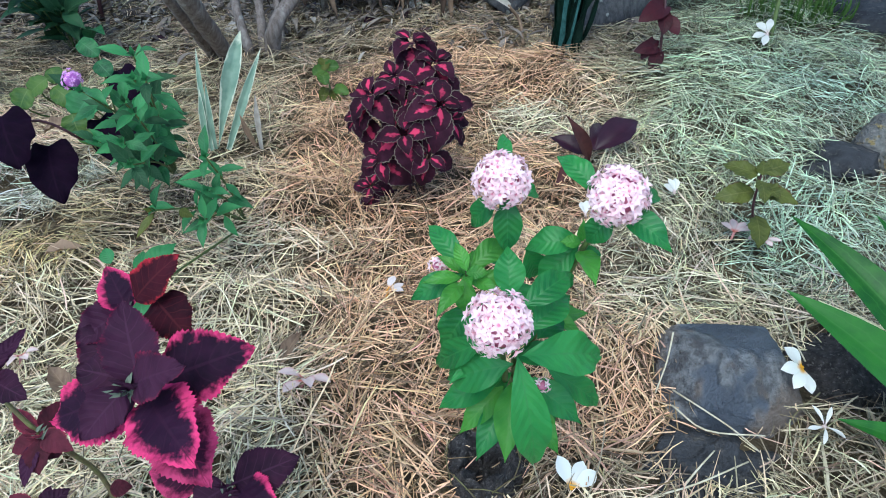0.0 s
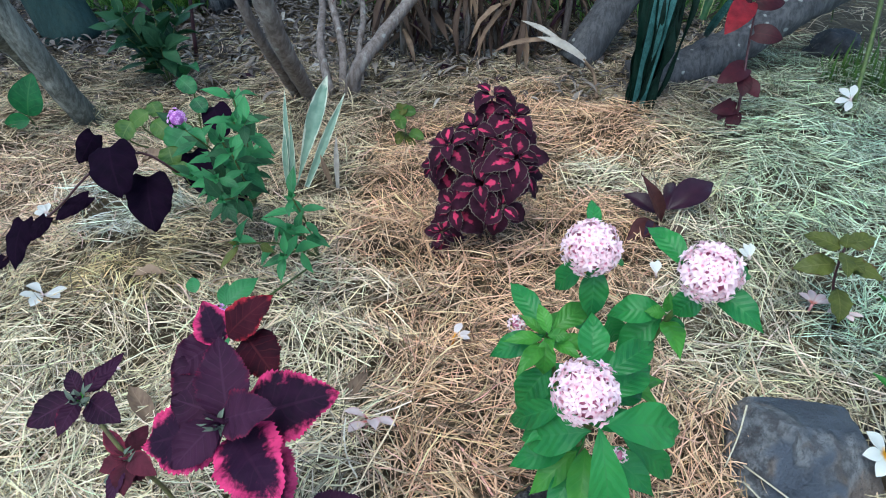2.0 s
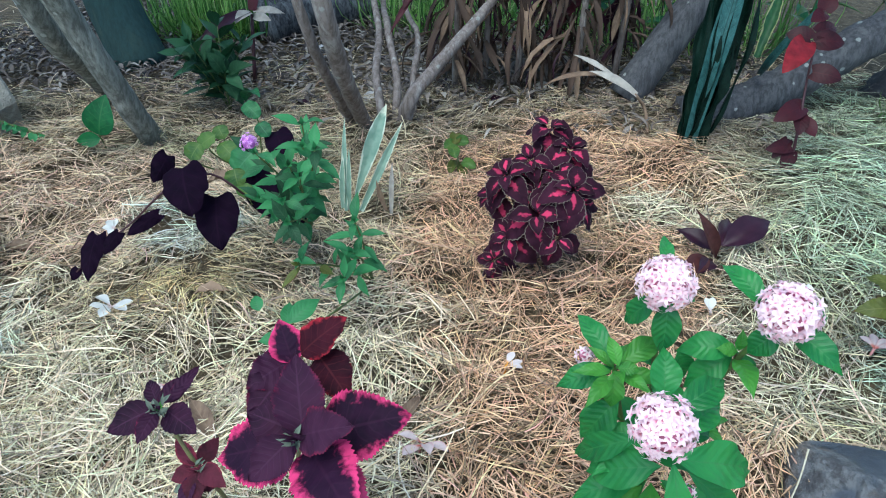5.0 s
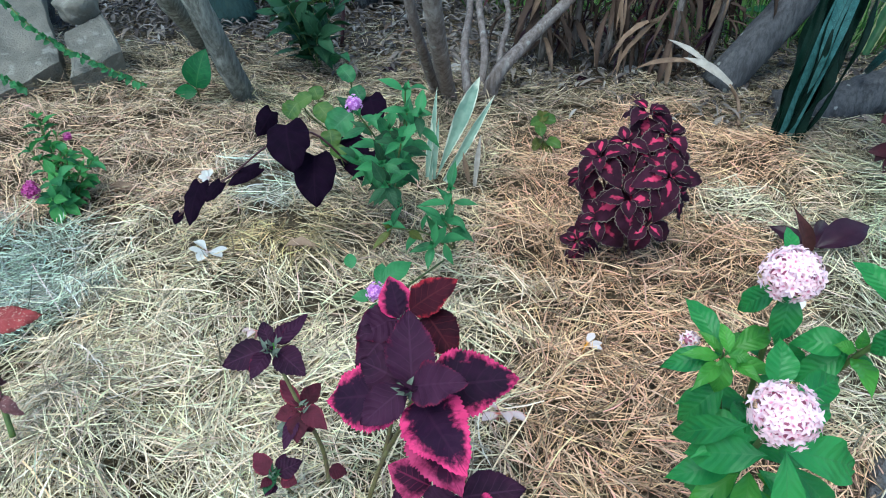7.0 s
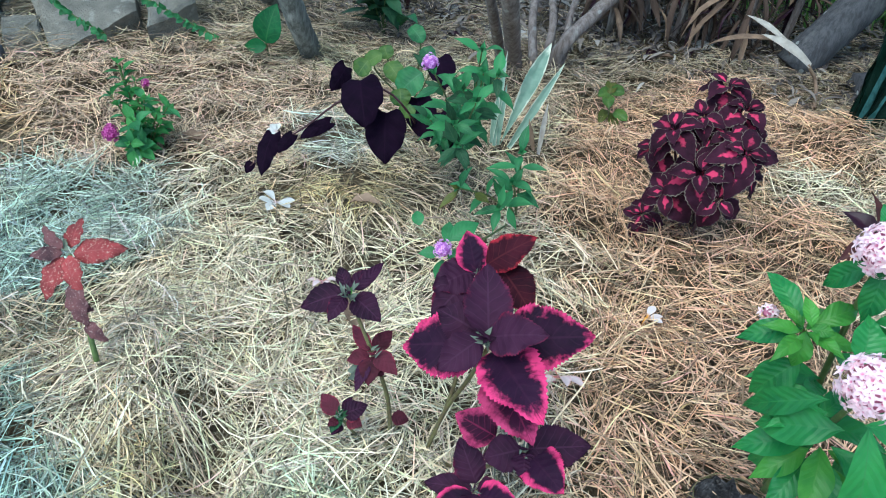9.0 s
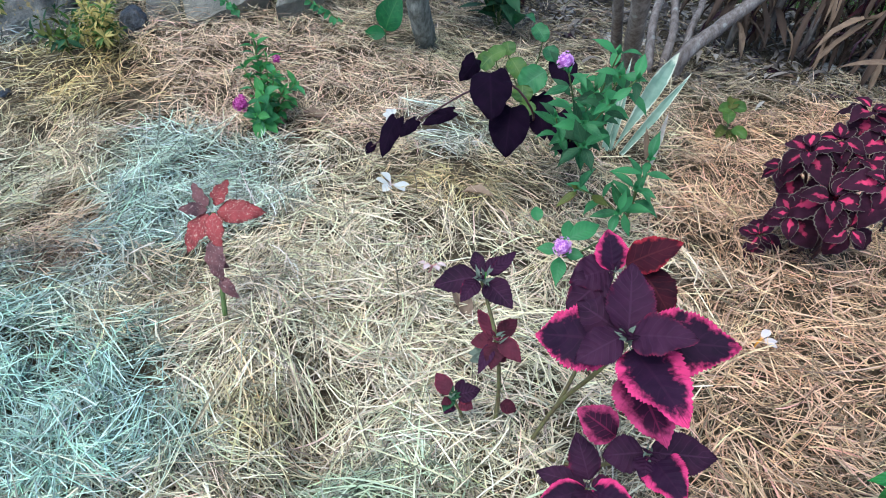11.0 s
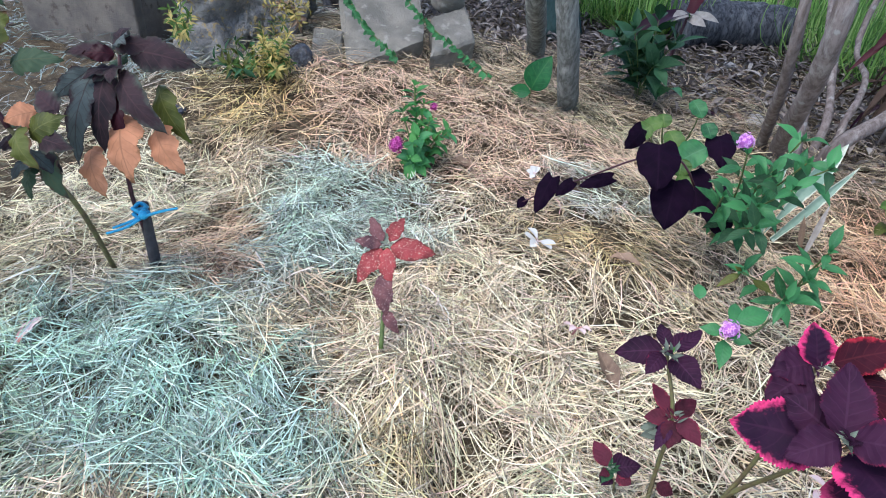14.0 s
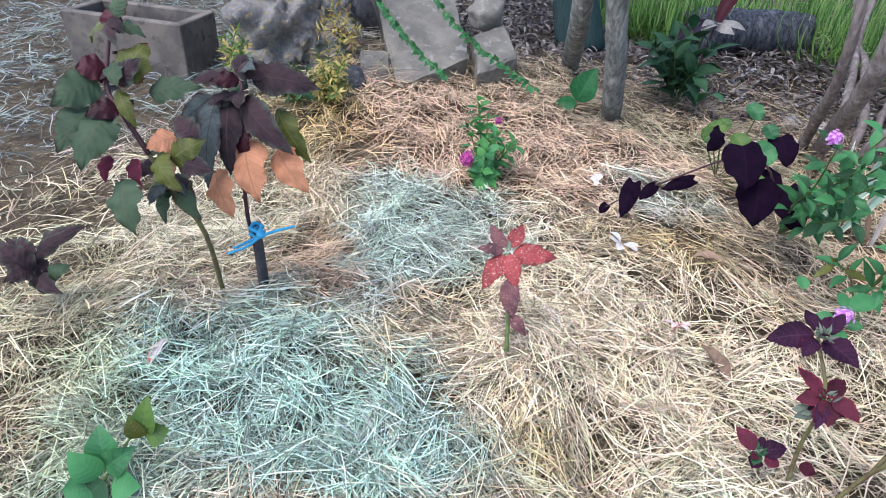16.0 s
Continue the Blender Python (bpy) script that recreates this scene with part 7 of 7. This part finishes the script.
# ---- far bank: grass, log, red cordyline ----
def grass_clump(name, at, count, height, spread, seed, label, mat=M_GRASS):
    rng = random.Random(seed)
    vs, fs, us = [], [], []
    for k in range(count):
        a = rng.uniform(0, 6.28)
        r = spread * math.sqrt(rng.random())
        b = (at[0] + r * math.cos(a), at[1] + r * math.sin(a) * 0.6, at[2])
        h = height * rng.uniform(0.5, 1.1)
        o = rng.uniform(0, 6.28)
        t = (b[0] + h * 0.5 * math.cos(o), b[1] + h * 0.5 * math.sin(o), b[2] + h * rng.uniform(0.3, 0.9))
        v, f, uv = leaf_grid(b, t, rng.uniform(0.006, 0.011), hint=(math.cos(o), math.sin(o), 0.8), shape="strap", bend=rng.uniform(0.1, 0.34), curl=rng.uniform(0.0, 0.35), cup=0.5, nv=7, nu=2)
        fs.extend((f + len(us)).tolist())
        vs.extend(v.tolist())
        us.extend(uv.tolist())
    return tagged(mesh_ob(name, vs, fs, mat, None, "", us), label, "grass", kind="stuff")


grass_clump("grass", (-1.70, 2.9, 0.0), 420, 0.42, 0.30, 1, "bright green arching grass tufts at the back")
grass_clump("grass", (-0.55, 3.1, 0.0), 420, 0.42, 0.4, 2, "bright green arching grass tufts at the back")
grass_clump("grass", (0.35, 2.95, 0.0), 380, 0.45, 0.5, 3, "green strap grass behind the logs")
log([(-1.405, 2.795, 0.065), (-1.33, 2.90, 0.085), (-1.229, 3.035, 0.075), (-1.09, 3.12, 0.09), (-0.985, 3.165, 0.085)], 0.118, 0.090, "rough grey log lying at the back", M_ROTTEN)
grass_clump("grass", (-1.15, 3.50, 0.0), 420, 0.36, 0.50, 11, "bright green arching grass tufts at the back")
grass_clump("grass", (-1.578, 2.849, 0.004), 260, 0.40, 0.16, 7, "bright green arching grass tufts at the back")
grass_clump("grass", (-0.867, 3.727, -0.005), 320, 0.42, 0.22, 8, "bright green arching grass tufts at the back")
grass_clump("grass", (1.10, 2.10, 0.01), 170, 0.15, 0.16, 9, "short yellow-green grass at the edge of the straw", M_ROUND)
rock("stone", (1.07, 2.40, 0.02), (0.10, 0.08, 0.06), M_DARKROCK, "grey stone in the grass behind the straw", 25, 21)
stalk = thing("seedling", (0.929, 1.851, 0.03), "single pale green stalk standing in the straw", "plant")
stem(stalk, M_GREEN_STEM, [(0.929, 1.851, 0.0), (0.945, 1.91, 0.10), (0.975, 2.0, 0.23), (0.99, 2.06, 0.33)], 0.005, 0.007, sides=8)
far = thing("cordyline_clump", (-1.22, 2.28, 0.0), "dark red cordyline with drooping broad leaves", "plant")
for b, t, w, mat in (((-1.210, 2.319, 0.254), (-1.331, 2.072, 0.150), 0.06, M_CORDY), ((-1.196, 2.330, 0.255), (-1.175, 2.438, 0.367), 0.06, M_REDLEAF), ((-1.196, 2.323, 0.246), (-1.222, 2.223, 0.237), 0.05, M_BLEACHED), ((-1.192, 2.318, 0.236), (-1.115, 2.294, 0.231), 0.04, M_BLEACHED), ((-1.196, 2.330, 0.255), (-1.098, 2.382, 0.233), 0.03, M_BLEACHED)):
    leaf(far, mat, b, t, w, hint=(0, -0.7, 0.6), shape="strap", bend=0.12, cup=0.4)
stem(far, M_DARK_STEM, [(-1.22, 2.28, 0.0), (-1.199, 2.320, 0.245)], 0.008, 0.006)

# ---- litter ----
def dry_leaf(at, ang, ln, w, mat, label, lift=0.012):
    d = (math.cos(ang) * ln * 0.5, math.sin(ang) * ln * 0.5, 0.004)
    b, t = add(at, d, -1), add(at, d)
    v, f, uv = leaf_grid(add(b, (0, 0, lift)), add(t, (0, 0, lift)), w, shape="lance", bend=0.08, cup=0.7, wave=0.15, nv=12, nu=6, seed=ang)
    return tagged(mesh_ob("fallen_leaf", v, f, mat, None, "", uv), label, "leaf", "fallen leaves")


dry_leaf((-0.625, 0.679, 0.012), 2.4, 0.115, 0.032, M_DRYLEAF, "curled brown fallen leaf on the straw", 0.02)
dry_leaf((-0.896, 0.441, 0.031), 0.2, 0.035, 0.028, M_DRYLEAF, "small curled brown leaf on the straw", 0.02)
dry_leaf((-0.282, 0.749, 0.009), 1.2, 0.075, 0.024, M_DRYLEAF, "brown pointed fallen leaf on the straw", 0.02)
dry_leaf((-1.419, 0.045, 0.023), 2.0, 0.075, 0.020, M_FRANGI_PINK, "faded pink fallen leaf on the straw", 0.02)
dry_leaf((-0.734, 0.958, 0.050), 0.1, 0.08, 0.030, M_DRYLEAF, "yellow-brown fallen leaf on the straw", 0.02)
dry_leaf((-1.276, 1.073, 0.021), 0.3, 0.10, 0.04, M_DRYLEAF, "brown fallen leaf on the straw", 0.02)
tagged(bm_ob("stone_chip", rock_bm((-2.084, 0.733, 0.035), (0.030, 0.020, 0.012), 20, 0.3, 61, sub=3), M_ROCK), "small flat blue-grey stone chip on the straw", "stone", "pale chips")
dry_leaf((-0.791, 1.185, 0.199), 0.4, 0.060, 0.04, M_DRYLEAF, "withered orange-brown leaf hanging under the creeper", 0.0)
rng = random.Random(77)
for k in range(46):
    x, y = rng.uniform(-1.15, 0.1), rng.uniform(2.05, 2.65)
    dry_leaf((x, y, float(H(np.float64(x), np.float64(y)))), rng.uniform(0, 6.3), rng.uniform(0.05, 0.12), rng.uniform(0.018, 0.04), rng.choice((M_DRYLEAF, M_DRYLEAF, M_BLEACHED, M_CORDY)), "dry leaf in the dark litter under the trees", 0.004)
for k, (at, s) in enumerate((((-1.045, 2.328, 0.001), 0.035), ((-0.709, 2.139, 0.003), 0.05), ((-0.116, 2.339, -0.001), 0.03), ((-0.799, 2.111, 0.008), 0.05), ((-1.083, 2.674, -0.001), 0.03), ((-0.114, 2.300, 0.003), 0.04))):
    tagged(bm_ob("stone_chip", rock_bm(add(at, (0, 0, 0.012)), (s, s * 0.7, s * 0.4), k * 40, 0.3, 50 + k, sub=3), M_CHIP), "small pale stone chip in the leaf litter", "stone", "pale chips")


def litter(count, box, seed):
    rng = random.Random(seed)
    vs, fs, us = [], [], []
    for k in range(count):
        x, y = rng.uniform(box[0], box[1]), box[2] + (box[3] - box[2]) * rng.random() ** 0.8 + 0.12 * math.sin(5 * rng.random())
        z = float(H(np.float64(x), np.float64(y))) + rng.uniform(0, 0.02)
        a, ln = rng.uniform(0, 6.3), rng.uniform(0.02, 0.085)
        d = (0.5 * ln * math.cos(a), 0.5 * ln * math.sin(a), rng.uniform(-0.015, 0.015))
        v, f, uv = leaf_grid((x - d[0], y - d[1], z - d[2]), (x + d[0], y + d[1], z + d[2]), rng.uniform(0.004, 0.022), shape="lance", bend=rng.uniform(0, 0.25), cup=0.6, nv=4, nu=2)
        fs.extend((f + len(us)).tolist())
        vs.extend(v.tolist())
        us.extend(uv.tolist())
    return tagged(mesh_ob("leaf_litter", vs, fs, M_LITTER, None, "", us), "dark brown leaf litter under the trees", "leaf litter", kind="stuff")


litter(9000, (-2.7, 0.7, 1.95, 3.5), 4)

# ---- leafy bush behind the logs ----
bush = thing("leafy_bush", (0.45, 2.75, 0.0), "green bush with long drooping leaves behind the logs", "shrub")
rng = random.Random(31)
for k in range(16):
    b = (rng.uniform(-0.1, 1.2), rng.uniform(2.7, 3.0), 0.0)
    tip = (b[0] + rng.uniform(-0.15, 0.15), b[1] - rng.uniform(0.0, 0.15), rng.uniform(0.35, 0.75))
    sprig(bush, [M_DARKGREEN, M_GREEN, M_ROUND], M_GREEN_STEM, [b, lerp(b, tip, 0.5), tip], 6, 0.12, seed=100 + k, width=0.26, first=0.35, lean=0.1)


# ---- long straws lying across the rock ----
strands = thing("straw_strands", (0.41, 0.60, 0.05), "a few long straws lying across the rock", "straw")
M_PALESTRAW = plain_mat("pale straw", (0.62, 0.56, 0.44), (0.45, 0.38, 0.26), 60, 0.6, 300, 0.1)
for pts in ([(0.320, 0.717, 0.085), (0.310, 0.689, 0.05), (0.289, 0.653, 0.02)], [(0.304, 0.623, 0.030), (0.338, 0.577, 0.035), (0.417, 0.566, 0.035)], [(0.529, 0.795, 0.05), (0.513, 0.719, 0.06), (0.518, 0.683, 0.05)], [(0.287, 0.499, 0.03), (0.313, 0.522, 0.035), (0.342, 0.548, 0.03)], [(0.239, 0.487, 0.02), (0.298, 0.496, 0.035), (0.382, 0.530, 0.03)], [(0.316, 0.658, 0.02), (0.374, 0.586, 0.03), (0.408, 0.550, 0.02)]):
    stem(strands, M_PALESTRAW, pts, 0.0016, 0.0012, name="straw", sides=5)
